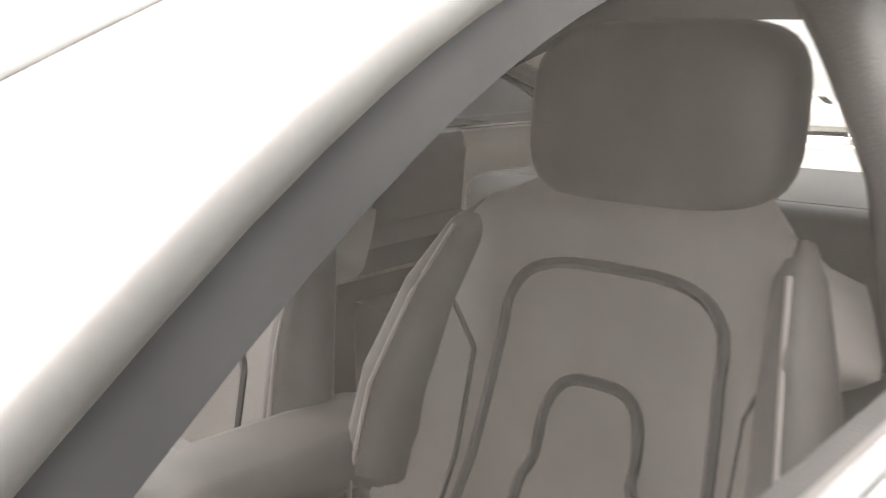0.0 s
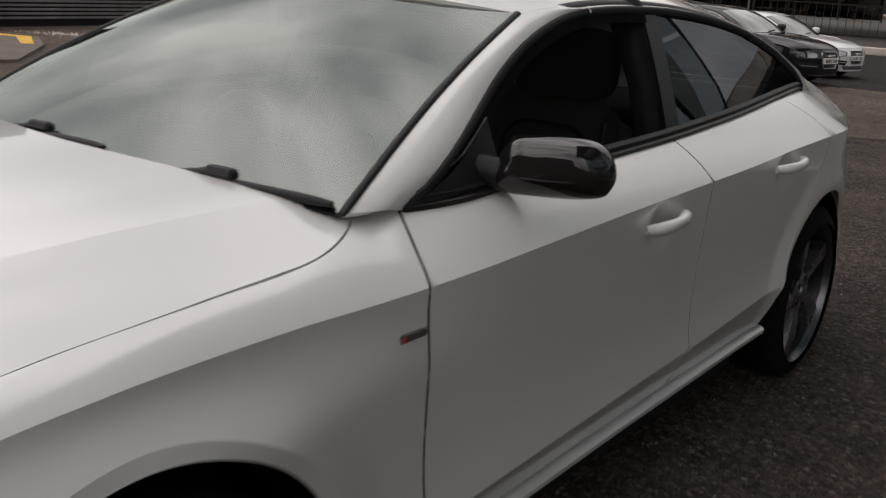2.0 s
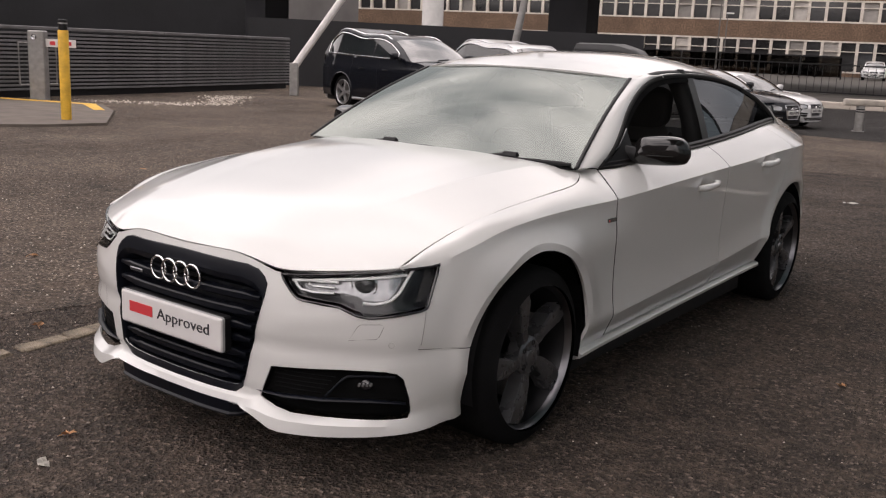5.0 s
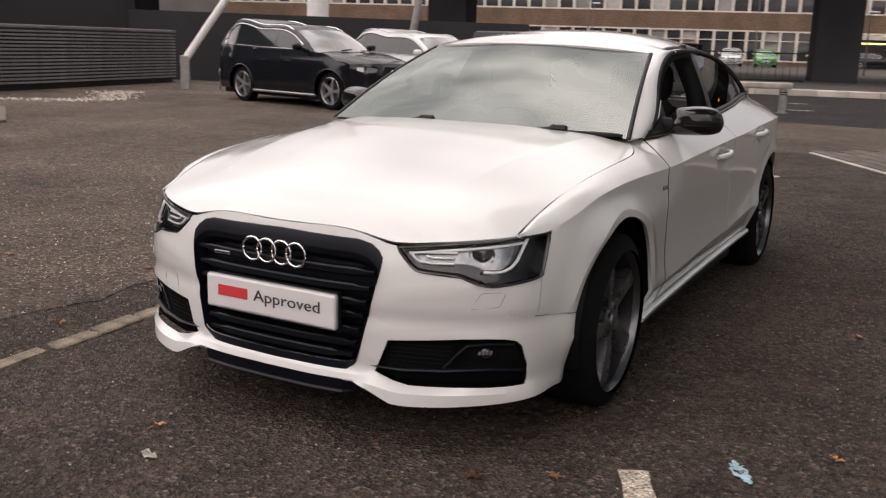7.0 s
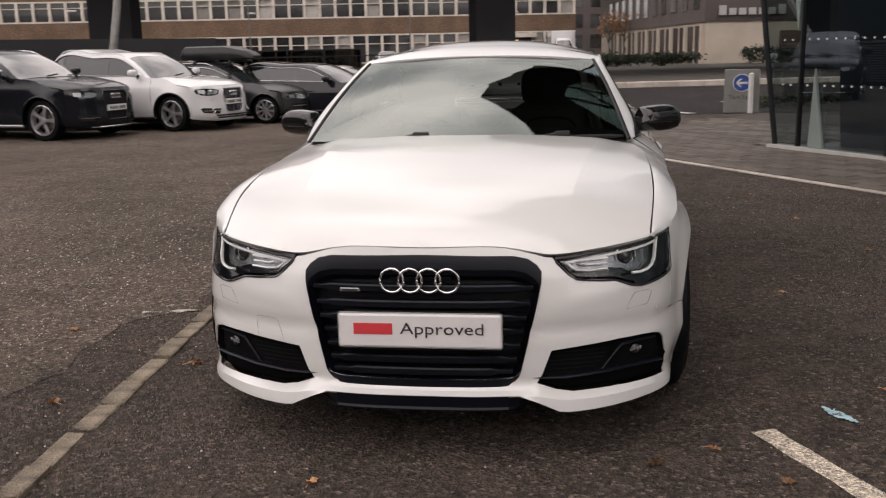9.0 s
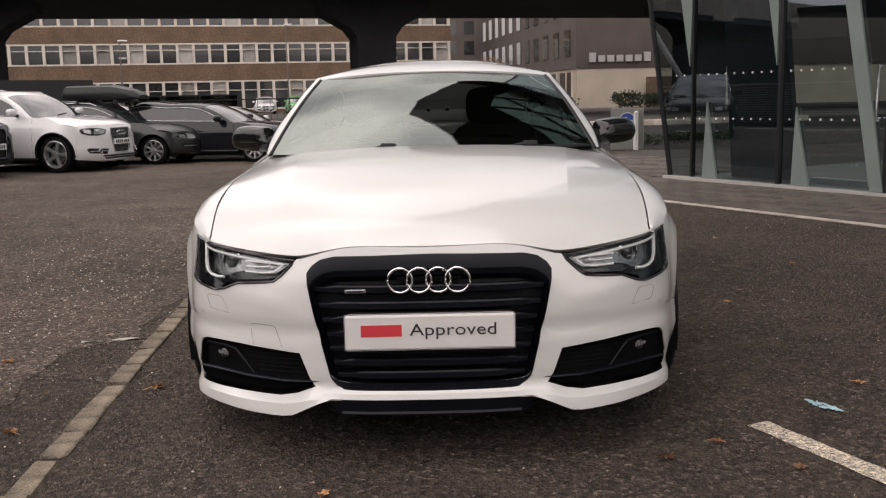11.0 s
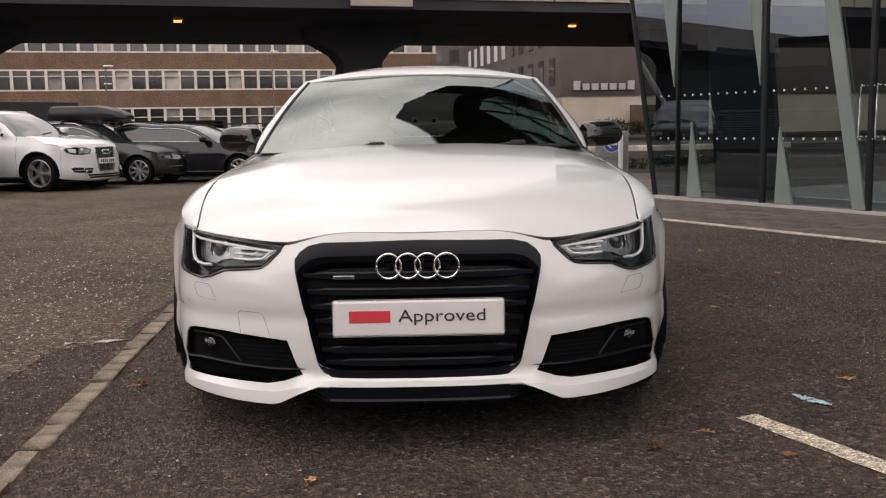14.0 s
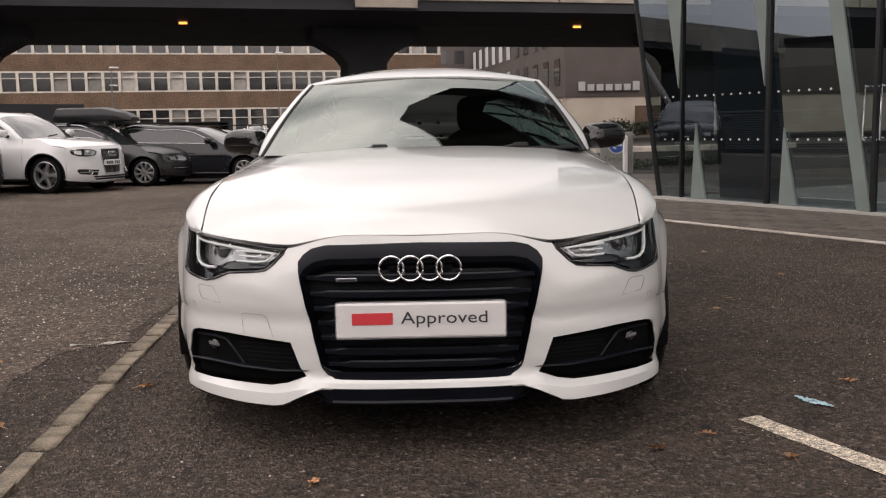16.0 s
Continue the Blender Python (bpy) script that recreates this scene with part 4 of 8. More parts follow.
# grille
_gc = float(np.mean([b for a, b in grille_poly]))
grille = patch("grille", [(a * .984, _gc + (b - _gc) * .968) for a, b in grille_poly], inset_fn(.055), GRILLE_BLACK, car, step=.04, depth=-.05, label="single-frame radiator grille in gloss black")
outline_half = dense(GRILLE, .02, closed=False)
rim = []
for grow, inset in ((1.004, .002), (1.002, -.0035), (.992, -.0045), (.978, -.002), (.966, .012), (.955, .040)):
    half_rows = on_skin([(s_x(max(x * grow, .004)), _gc + (z - _gc) * (1 + (grow - 1) * 1.9)) for x, z in outline_half], inset)
    rim.append([tuple(p) for p in half_rows[:-1]] + [(0.0, half_rows[-1][1], half_rows[-1][2])] + [(-x, y, z) for x, y, z in half_rows[-2:0:-1]])
bm = bmesh.new()
rim = [[bm.verts.new(p) for p in r] for r in rim]
for r0, r1 in zip(rim, rim[1:]):
    for k in range(len(r0)):
        bm.faces.new((r0[k], r0[(k + 1) % len(r0)], r1[(k + 1) % len(r0)], r1[k]))
bmesh.ops.recalc_face_normals(bm, faces=bm.faces)
part("grille_frame", bm, GRILLE_BLACK, grille, smooth=True, angle=30)
gx = np.array([z for _, z in GRILLE[4:9]][::-1]), np.array([x for x, _ in GRILLE[4:9]][::-1])
for i, z in enumerate((.630, .576, .526, .480, .434, .388, .344, .304)):
    w = (float(np.interp(z, *gx)) if z < .62 else .372) - .022
    rows = []
    bm = bmesh.new()
    for x in np.linspace(-w, w, 25):
        y = on_skin([(s_x(max(abs(x), .004)), z)], .012)[0][1]
        end = .007 if abs(x) > w - .05 else .0125
        rows.append([bm.verts.new((x, y + dy, z + dz)) for dy, dz in ((.0, -end), (-.005, -end * .75), (-.005, end * .62), (-.001, end), (.035, end * .8), (.035, -end * .8))])
    for r0, r1 in zip(rows, rows[1:]):
        for j in range(6):
            bm.faces.new((r0[j], r0[(j + 1) % 6], r1[(j + 1) % 6], r1[j]))
    bm.faces.new(rows[0]), bm.faces.new(rows[-1])
    bmesh.ops.recalc_face_normals(bm, faces=bm.faces)
    part("grille_slat", bm, GRILLE_BLACK, grille)
emblem = part("ring_emblem", box_bm(-.10, .10, -.842, -.834, .600, .612), FRAME_BLACK, car, label="four interlocked chrome rings")
for i in range(4):
    bm = bmesh.new()
    cx = (i - 1.5) * .0592
    add_tube(bm, [(cx + .0382 * math.cos(a), -.862 - .001 * (i % 2), .606 + .0382 * math.sin(a)) for a in np.linspace(0, 2 * math.pi, 40, endpoint=False)], .0042, 8, closed=True)
    part("ring", bm, CHROME, emblem, smooth=True, angle=80)
badge = part("small_badge", box_bm(-.262, -.196, -.8525, -.846, .566, .578, bev=.002), mat("badge_grey", (.30, .30, .31), .3, metal=.7, vary=.1), car)
part("badge_bar", box_bm(-.254, -.204, -.8537, -.8524, .5695, .5745), INK, badge)

# show plate
plate_y = -.884
holder = part("plate_holder", box_bm(-.255, .255, plate_y + .006, plate_y + .045, .388, .505, bev=.006), BLACK_PLASTIC, car)
plate = part("show_plate", box_bm(-.262, .262, plate_y - .008, plate_y + .006, .3935, .5045, bev=.007, seg=2), PLATE_WHITE, holder, label="white show plate with red and grey lettering")
part("red_word_bar", box_bm(-.212, -.086, plate_y - .0095, plate_y - .0081, .437, .474, bev=.0006), RED, plate)
text_part("lettering", "Approved", .0535, pose(-.062, plate_y - .0088, .4395, 90, 0, 0) @ Matrix.Diagonal((1.25, 1, 1, 1)), INK, plate)
part("plate_border", box_bm(-.2645, .2645, plate_y - .002, plate_y + .005, .3912, .5068, bev=.008, seg=2), mat("plate_rim_grey", (.34, .34, .34), .4, vary=.05), holder)

# black splitter under the nose
bm = bmesh.new()
rows = []
for x in np.linspace(-.42, .42, 43):
    y = float(np.interp(abs(x), _fxy[:_half, 0], _fxy[:_half, 1]))
    k = min(max((abs(x) - .285) / .05, 0), 1)
    full = 1 - .55 * min(max((abs(x) - .30) / .12, 0), 1)
    rows.append([bm.verts.new((x, y + dy + .055 * k, .236 - (.236 - z) * full)) for dy, z in ((.0, .242), (-.032, .234), (-.026, .196), (-.033, .190), (-.028, .183), (.30, .172), (.30, .24))])
for r0, r1 in zip(rows, rows[1:]):
    for j in range(7):
        bm.faces.new((r0[j], r0[(j + 1) % 7], r1[(j + 1) % 7], r1[j]))
bm.faces.new(rows[0]), bm.faces.new(rows[-1])
bmesh.ops.recalc_face_normals(bm, faces=bm.faces)
part("splitter", bm, GRILLE_BLACK, car)
# dark body under the skin
bm = bmesh.new()
add_box(bm, -.60, .60, -.60, .62, .15, .70)
add_box(bm, -.40, .40, -.74, -.50, .185, .30)
add_box(bm, -.62, .62, -.62, -.44, .175, .30)
add_box(bm, -.60, .60, .60, 3.45, .16, .30)
add_box(bm, -.66, .66, 2.25, 3.5, .28, .62)
part("underbody", bm, BLACK_PLASTIC, car)


def make_wheel(parent, x, y, side, steer=0.0):
    """Tyre, deep dark rim with turned lip, five blade arms, hub and brake."""
    hub = new("wheel")
    hub.empty_display_size = .1
    hub.parent = parent
    hub.matrix_basis = pose(x, y, .3185, 0, 0, steer) @ Matrix.Scale(.962, 4)
    s = side
    prof = [(.020, .270), (.005, .300), (.0, .312), (-.012, .326), (-.030, .3315), (-.13, .333), (-.225, .3315), (-.245, .322), (-.255, .300), (-.24, .268)]
    bm = add_lathe(bmesh.new(), [(a * s - (.0 if s > 0 else 0), r) for a, r in prof], 64, "x")
    tyre = part("tyre", bm, RUBBER, hub, smooth=True, angle=40)
    bm = add_lathe(bmesh.new(), [(s * a, r) for a, r in ((-.004, .272), (.006, .269), (.008, .2665), (.005, .2635), (-.02, .256))], 64, "x")
    rim = part("rim", bm, LIP_METAL, hub, smooth=True, angle=40, label="dark five-blade alloy rim with thin bright lip")
    bm = add_lathe(bmesh.new(), [(s * a, r) for a, r in ((-.018, .2555), (-.05, .243), (-.16, .236), (-.22, .245), (-.22, .10), (-.20, .06))], 64, "x")
    part("barrel", bm, BARREL, rim, smooth=True, angle=50)
    for i in range(5):
        bm = bmesh.new()
        turn = Matrix.Rotation(2 * math.pi * i / 5 + .35, 4, 'X')
        face = [(.045, -.022, -.020), (.10, -.032, -.012), (.17, -.034, -.006), (.225, -.026, -.004), (.252, -.012, -.010), (.250, .052, -.012), (.21, .050, -.010), (.15, .030, -.014), (.09, .016, -.018), (.05, .018, -.022)]
        lo = [(r, t * 1.18 + .004, -.060 - (.0 if r > .2 else .012)) for r, t, _ in face]
        a = [bm.verts.new(turn @ Vector((s * d, t * s, r))) for r, t, d in face]
        b = [bm.verts.new(turn @ Vector((s * d, t * s, r))) for r, t, d in lo]
        mid = bm.verts.new(turn @ Vector((s * .0, -.006 * s, .16)))
        k = len(a)
        for j in range(k):
            bm.faces.new((a[j], a[(j + 1) % k], mid))
            bm.faces.new((a[j], b[j], b[(j + 1) % k], a[(j + 1) % k]))
        bm.faces.new(b)
        bmesh.ops.recalc_face_normals(bm, faces=bm.faces)
        es = [e for e in bm.edges if all(v in a for v in e.verts)]
        bmesh.ops.bevel(bm, geom=es, offset=.0035, segments=2, affect='EDGES')
        part("blade", bm, TITAN, rim, smooth=True, angle=25)
    bm = add_lathe(bmesh.new(), [(s * a, r) for a, r in ((-.07, .075), (-.022, .072), (-.014, .060), (-.014, .036), (-.006, .034), (-.003, .028), (-.002, .0005))], 36, "x")
    part("hub_cap", bm, TITAN, rim, smooth=True, angle=30)
    for i in range(5):
        turn = Matrix.Rotation(2 * math.pi * i / 5 + .98, 4, 'X')
        bm = add_lathe(bmesh.new(), [(s * -.05, .012), (s * -.012, .011), (s * -.010, .008), (s * -.018, .0005)], 10, "x", turn @ Matrix.Translation((0, 0, .052)))
        part("wheel_bolt", bm, BLACK_PLASTIC, rim)
    bm = add_lathe(bmesh.new(), [(s * a, r) for a, r in ((-.10, .165), (-.10, .085), (-.13, .085), (-.13, .165))], 40, "x", closed=True)
    disc = part("brake_disc", bm, DISC, hub, smooth=True, angle=30)
    bm = add_box(bmesh.new(), -.16 if s > 0 else .07, -.07 if s > 0 else .16, -.065, .065, .10, .185, Matrix.Rotation(radians(-70 * s), 4, 'X'), bev=.012)
    part("brake_caliper", bm, mat("caliper_grey", (.16, .16, .16), .5, vary=.15), hub)
    return hub


for x, y in ((.890, -.028), (.895, 2.712)):
    for s in (1, -1):
        w = make_wheel(car, s * x, y, s)
        bm = bmesh.new()
        yc = -.035 if y < 1 else 2.70
        a = [Vector((s * .885, yc + .362 * math.cos(t), .335 + .362 * math.sin(t))) for t in np.linspace(-.28, math.pi + .28, 30)]
        b = [Vector((s * .55, p.y, p.z)) for p in a]
        va, vb = [bm.verts.new(p) for p in a], [bm.verts.new(p) for p in b]
        for i in range(29):
            bm.faces.new((va[i], va[i + 1], vb[i + 1], vb[i]))
        bm.faces.new(vb)
        bmesh.ops.solidify(bm, geom=list(bm.faces), thickness=.004)
        part("arch_liner", bm, BLACK_PLASTIC, car)

# door mirrors, handles, badge
for side in (1, -1):
    mpos = Matrix.Diagonal((side, 1, 1, 1)) @ Matrix.Translation((.8688, .934, .9815)) @ Matrix.Rotation(.45, 4, 'Z')
    outline = np.array([(-.108, .012), (-.099, .034), (-.080, .055), (-.034, .062), (.012, .065), (.062, .063), (.095, .053), (.119, .028), (.128, -.008), (.119, -.036), (.104, -.050), (.060, -.059), (-.013, -.062), (-.066, -.062), (-.098, -.057), (-.126, -.040), (-.122, -.014)])
    ot = np.linspace(0, len(outline), 57)[:-1]
    wrapd = np.column_stack([np.arange(-2, len(outline) + 3), np.take(outline, np.arange(-2, len(outline) + 3), axis=0, mode="wrap")])
    shape = curve(wrapd, ot)
    bm = bmesh.new()
    rows = []
    for k in range(-1, 10):
        f = max(k, 0) / 9 * math.pi / 2
        sc = (math.cos(f) ** .45 if k < 9 else .06) if k >= 0 else .97
        rows.append([bm.verts.new(mpos @ Vector((x * sc, -.074 * math.sin(f) + (.012 if k < 0 else 0), z * (sc if z > 0 else sc * (1 - .34 * math.sin(f) ** 2))))) for x, z in shape])
    for r0, r1 in zip(rows, rows[1:]):
        for j in range(56):
            bm.faces.new((r0[j], r0[(j + 1) % 56], r1[(j + 1) % 56], r1[j]))
    bm.faces.new(rows[0]), bm.faces.new(rows[-1])
    bmesh.ops.recalc_face_normals(bm, faces=bm.faces)
    mirror = part("door_mirror", bm, MIRROR_BLACK, car, smooth=True, angle=50, label="gloss black door mirror")
    bm = add_tube(bmesh.new(), [(side * .705, .835, .965), (side * .73, .838, .972), (side * .755, .850, .968), (side * .78, .865, .962), (side * .84, .895, .962)], [.036, .035, .031, .033, .036], 14, flat=1.0)
    part("mirror_foot", bm, BLACK_PLASTIC, mirror, smooth=True, angle=60)
    bm = add_tube(bmesh.new(), [mpos @ Vector((.117 * math.cos(a) * 1.0 - .003, -.0785 * math.sin(a) ** .8 if math.sin(a) > 0 else 0.0, -.014)) for a in np.linspace(.05, math.pi - .35, 14)], .0022, 6)
    part("mirror_seam", bm, BLACK_PLASTIC, mirror)
    bm = add_prism(bmesh.new(), [mpos @ Vector((x * .88, .0, z * .86)) for x, z in shape], mpos.to_3x3() @ Vector((0, .0125, 0)), mpos.to_3x3() @ Vector((0, .015, 0)))
    part("mirror_glass", bm, CHROME, mirror)
    for y0, y1, z0, z1 in ((1.322, 1.517, .790, .803), (2.128, 2.326, .842, .852)):
        yc = (y0 + y1) / 2
        x = lambda y, z: float(wrap(s_y(y), z - float(curve(CREASE, s_y(y))[0, 0]))[0, 0])
        x0_, x1_ = x(y0 - .03, z0), x(y1 + .03, z0)
        bm = bmesh.new()
        ys = np.linspace(y0, y1, 9)
        add_tube(bm, [(side * (x0_ + (x1_ - x0_) * i / 8 + .006 + .030 * math.sin(math.pi * (i / 8)) ** .5), y, z0 + (z1 - z0) * i / 8) for i, y in enumerate(ys)], [.012, .016, .017, .016, .015, .015, .016, .017, .012], 10, flat=1.0)
        handle = part("door_handle", bm, PAINT, car, smooth=True, angle=70, label="white grip door handle")
        bm = add_lathe(bmesh.new(), [(-.004, .052), (.0015, .050), (-.006, .038), (-.018, .001)], 28, "x", Matrix.Translation((side * (x(yc, z0 - .015) + .001), yc + .005, z0 - .012)) @ Matrix.Diagonal((side, 1, .82, 1)))
        part("handle_cup", bm, PAINT, handle, smooth=True, angle=50)
    x = lambda y, z: float(wrap(s_y(y), z - float(curve(CREASE, s_y(y))[0, 0]))[0, 0])
    b = part("wing_badge", box_bm(*(sorted((side * (x(.508, .741) - .003), side * (x(.508, .741) + .004)))), .474, .542, .733, .749, bev=.002), mat("badge_chrome", (.24, .23, .22), .25, metal=.8), car)
    part("badge_red", box_bm(*(sorted((side * (x(.508, .741) + .0042), side * (x(.508, .741) + .0055)))), .4785, .4845, .7365, .7455), RED, b)

# wipers and scuttle
bm = bmesh.new()
rows = []
for u in np.linspace(-1, 1, 21):
    rows.append([bm.verts.new((.70 * u, .40 + .14 * u * u + dy, z - .018 * u * u)) for dy, z in ((-.01, .935), (.05, .925), (.11, .935), (.11, .90), (-.01, .90))])
for a, b in zip(rows, rows[1:]):
    for j in range(5):
        bm.faces.new((a[j], a[(j + 1) % 5], b[(j + 1) % 5], b[j]))
bm.faces.new(rows[0]), bm.faces.new(rows[-1])
bmesh.ops.recalc_face_normals(bm, faces=bm.faces)
part("scuttle", bm, BLACK_PLASTIC, car)
for u0, u1, uj in ((.97, .14, .60), (.08, -.72, -.27)):
    at = lambda u, v, up: tuple(screen_fn(np.array([u]), np.array([v]))[0] + np.array([0, -.45 * up, up]))
    wp = add_tube(bmesh.new(), [at(u, .014 + .006 * math.sin(math.pi * k) - .04 * k, .007) for k, u in ((k, u0 + (u1 - u0) * k) for k in np.linspace(0, 1, 14))], [.006] + [.0095] * 12 + [.006], 6)
    wiper = part("wiper", wp, BLACK_PLASTIC, car, smooth=True, angle=60)
    wp = add_tube(bmesh.new(), [at(uj + (u1 - uj) * k, .014 - .09 * k, .018 - .016 * k) for k in np.linspace(0, 1, 8)], [.012, .011, .010, .010, .011, .012, .014, .016], 8)
    part("wiper_arm", wp, BLACK_PLASTIC, wiper, smooth=True, angle=60)
    part("wiper_joint", box_bm(-.035, .035, -.014, .014, -.010, .016, Matrix.Translation(at(uj, .012, .014)) @ pose(0, 0, 0, -25, 0, 8), bev=.006), BLACK_PLASTIC, wiper)

# ---- cabin ----
bm = bmesh.new()
rows = []
for x in np.linspace(-.68, .68, 15):
    rows.append([bm.verts.new((x, y, z)) for y, z in ((.56, .90), (.75, .915), (.92, .905), (.98, .87), (.97, .80), (.92, .70), (.88, .45), (.56, .40))])
for a, b in zip(rows, rows[1:]):
    for j in range(8):
        bm.faces.new((a[j], a[(j + 1) % 8], b[(j + 1) % 8], b[j]))
bm.faces.new(rows[0]), bm.faces.new(rows[-1])
bmesh.ops.recalc_face_normals(bm, faces=bm.faces)
part("dashboard", bm, mat("matt_black_dashboard", (.008, .008, .0085), .9, vary=.2, scale=10, bump=.1, bump_scale=400, spec=.12), car, smooth=True, angle=35)
wheel = part("steering_wheel", add_tube(bmesh.new(), [(-.37 + .18 * math.cos(a), 1.13 + .18 * math.sin(a) * .42, .80 + .18 * math.sin(a) * .9) for a in np.linspace(0, 2 * math.pi, 36, endpoint=False)], .016, 8, closed=True), LEATHER, car, smooth=True, angle=70)
part("wheel_hub", box_bm(-.45, -.29, 1.06, 1.12, .74, .86, bev=.03, seg=2), TRIM_DARK, wheel, smooth=True)
for side in (1, -1):
    bm = bmesh.new()
    rows = []
    for y in np.linspace(.62, 2.62, 20):
        xb = float(curve(BELT, y)[0, 0])
        zb = float(curve(BELT, y)[0, 1])
        rows.append([bm.verts.new((side * x, y, z)) for x, z in ((xb - .022, zb + .004), (xb - .05, zb - .004), (xb - .065, zb - .05), (xb - .05, zb - .2), (xb - .10, zb - .24), (xb - .09, zb - .30), (xb - .03, zb - .33), (xb - .02, .30))])
    for a, b in zip(rows, rows[1:]):
        for j in range(7):
            bm.faces.new((a[j], a[j + 1], b[j + 1], b[j]))
    bmesh.ops.recalc_face_normals(bm, faces=bm.faces)
    part("door_trim", bm, TRIM_DARK, car, smooth=True, angle=40)
    bm = add_tube(bmesh.new(), [(side * .70, 1.72, .93), (side * .665, 1.71, 1.08), (side * .60, 1.73, 1.20), (side * .55, 1.76, 1.28)], [.05, .045, .045, .05], 10, flat=1.0)
    part("centre_pillar_trim", bm, TRIM_DARK, car, smooth=True, angle=60)
    bm = add_tube(bmesh.new(), [(side * (p[0] - .042), p[1], p[2] - .004) for p in dlo_edge(np.linspace(.72, 2.9, 24))], .024, 8)
    part("roof_rail_trim", bm, TRIM_DARK, car, smooth=True, angle=60)
patch("headliner", [(u * .9, 1.24) for u in np.linspace(-1, 1, 12)] + [(u * .9, 2.72) for u in np.linspace(1, -1, 12)], lambda u, y: roof_fn(u, y) - np.array([[0, 0, .045]]), TRIM_DARK, car, step=.12, depth=0.0)


def make_seat(x, back_by=0.0, name="front_seat"):
    """A sports seat: shaped backrest with bolsters and sewn arches, cushion, head restraint."""
    seat = new(name)
    seat.parent = car
    seat.matrix_basis = pose(x, back_by, 0)

    def back(u, v):
        u, v = np.asarray(u, float), np.asarray(v, float)
        y = 1.60 + .26 * v + .02 * np.sin(v * 5)
        bol = .085 * np.clip((np.abs(u) - .165) / .09, 0, 1) ** 1.3 * (1 - step_up(.40, .60, v) * .75)
        sides = .11 * np.clip((np.abs(u) - .235) / .05, 0, 1) ** 2
        rim = .09 * np.clip((v - .50) / .06, 0, 1) ** 2
        return np.column_stack([u, y - bol + sides + rim, .48 + v])

    shape = [(-.20, 0), (.20, 0), (.265, .08), (.275, .30), (.250, .38), (.232, .43), (.215, .48), (.195, .52), (.15, .545), (.08, .555), (-.08, .555), (-.15, .545), (-.195, .52), (-.215, .48), (-.232, .43), (-.250, .38), (-.275, .30), (-.265, .08)]
    b = patch("backrest", shape, back, LEATHER_GREY, seat, step=.02, depth=.09, centre=(0, 3, 1), flip=None)
    for w, top, lw in ((.145, .455, .008), (.066, .325, .008)):
        pts = [(-w - .03, .10), (-w - .012, .20)] + [(-w * math.copysign(abs(math.cos(t)) ** .6, math.cos(t)), top - .10 + .10 * math.sin(t) ** .6) for t in np.linspace(0, math.pi, 19)] + [(w + .012, .20), (w + .03, .10)]
        q = back(np.array([p[0] for p in dense(pts, .02, False)]), np.array([p[1] for p in dense(pts, .02, False)]))
        part("seam", add_tube(bmesh.new(), [(p[0], p[1] + .001, p[2]) for p in q], lw, 6), BLACK_PLASTIC, b)
    for sd in (-1, 1):
        pts = [(.222, .42), (.180, .33), (.178, .2), (.19, .06)]
        q = back(np.array([sd * p[0] for p in dense(pts, .02, False)]), np.array([p[1] for p in dense(pts, .02, False)]))
        part("seam", add_tube(bmesh.new(), [(p[0], p[1] + .001, p[2]) for p in q], .004, 6), BLACK_PLASTIC, b)
        bm = add_tube(bmesh.new(), [(sd * .205, 1.755, .985), (sd * .215, 1.725, .955), (sd * .238, 1.680, .88), (sd * .260, 1.640, .77), (sd * .270, 1.618, .65), (sd * .268, 1.612, .54), (sd * .25, 1.64, .48)], [.012, .026, .036, .046, .052, .050, .02], 12)
        bolster = part("side_bolster", bm, HEAD_LEATHER, seat, smooth=True, angle=70)
        bm = add_tube(bmesh.new(), [(sd * .214, 1.698, .965), (sd * .237, 1.642, .88), (sd * .260, 1.592, .77), (sd * .270, 1.565, .65), (sd * .268, 1.561, .54)], .0035, 6)
        part("piping", bm, PIPING, bolster, smooth=True, angle=60)
    bm = bmesh.new()
    pw = lambda v, e: math.copysign(abs(v) ** e, v)
    rings = []
    for a in np.linspace(-math.pi / 2, math.pi / 2, 17):
        rings.append([bm.verts.new((.172 * pw(math.cos(a), .45) * pw(math.cos(b), .5), 1.815 + .055 * pw(math.cos(a), .6) * pw(math.sin(b), .7) + .02 * math.sin(a), 1.108 + .108 * pw(math.sin(a), .6))) for b in np.linspace(0, 2 * math.pi, 36, endpoint=False)])
    for r0, r1 in zip(rings, rings[1:]):
        for k in range(36):
            bm.faces.new((r0[k], r0[(k + 1) % 36], r1[(k + 1) % 36], r1[k]))
    bmesh.ops.remove_doubles(bm, verts=bm.verts, dist=1e-4)
    bmesh.ops.recalc_face_normals(bm, faces=bm.faces)
    part("head_restraint", bm, HEAD_LEATHER, seat, smooth=True, angle=60)

    def base(u, v):
        u, v = np.asarray(u, float), np.asarray(v, float)
        z = .545 + .05 * v - .14 * np.clip((v - .46) / .06, 0, 1) ** 2 + .06 * np.clip((np.abs(u) - .15) / .09, 0, 1) ** 1.4 - .10 * np.clip((np.abs(u) - .24) / .05, 0, 1) ** 2
        return np.column_stack([u, 1.68 - v, z])

    patch("cushion", [(-.27, 0), (.27, 0), (.275, .40), (.22, .50), (-.22, .50), (-.275, .40)], base, LEATHER_GREY, seat, step=.025, depth=.12, centre=(0, 1.4, 0))
    return seat


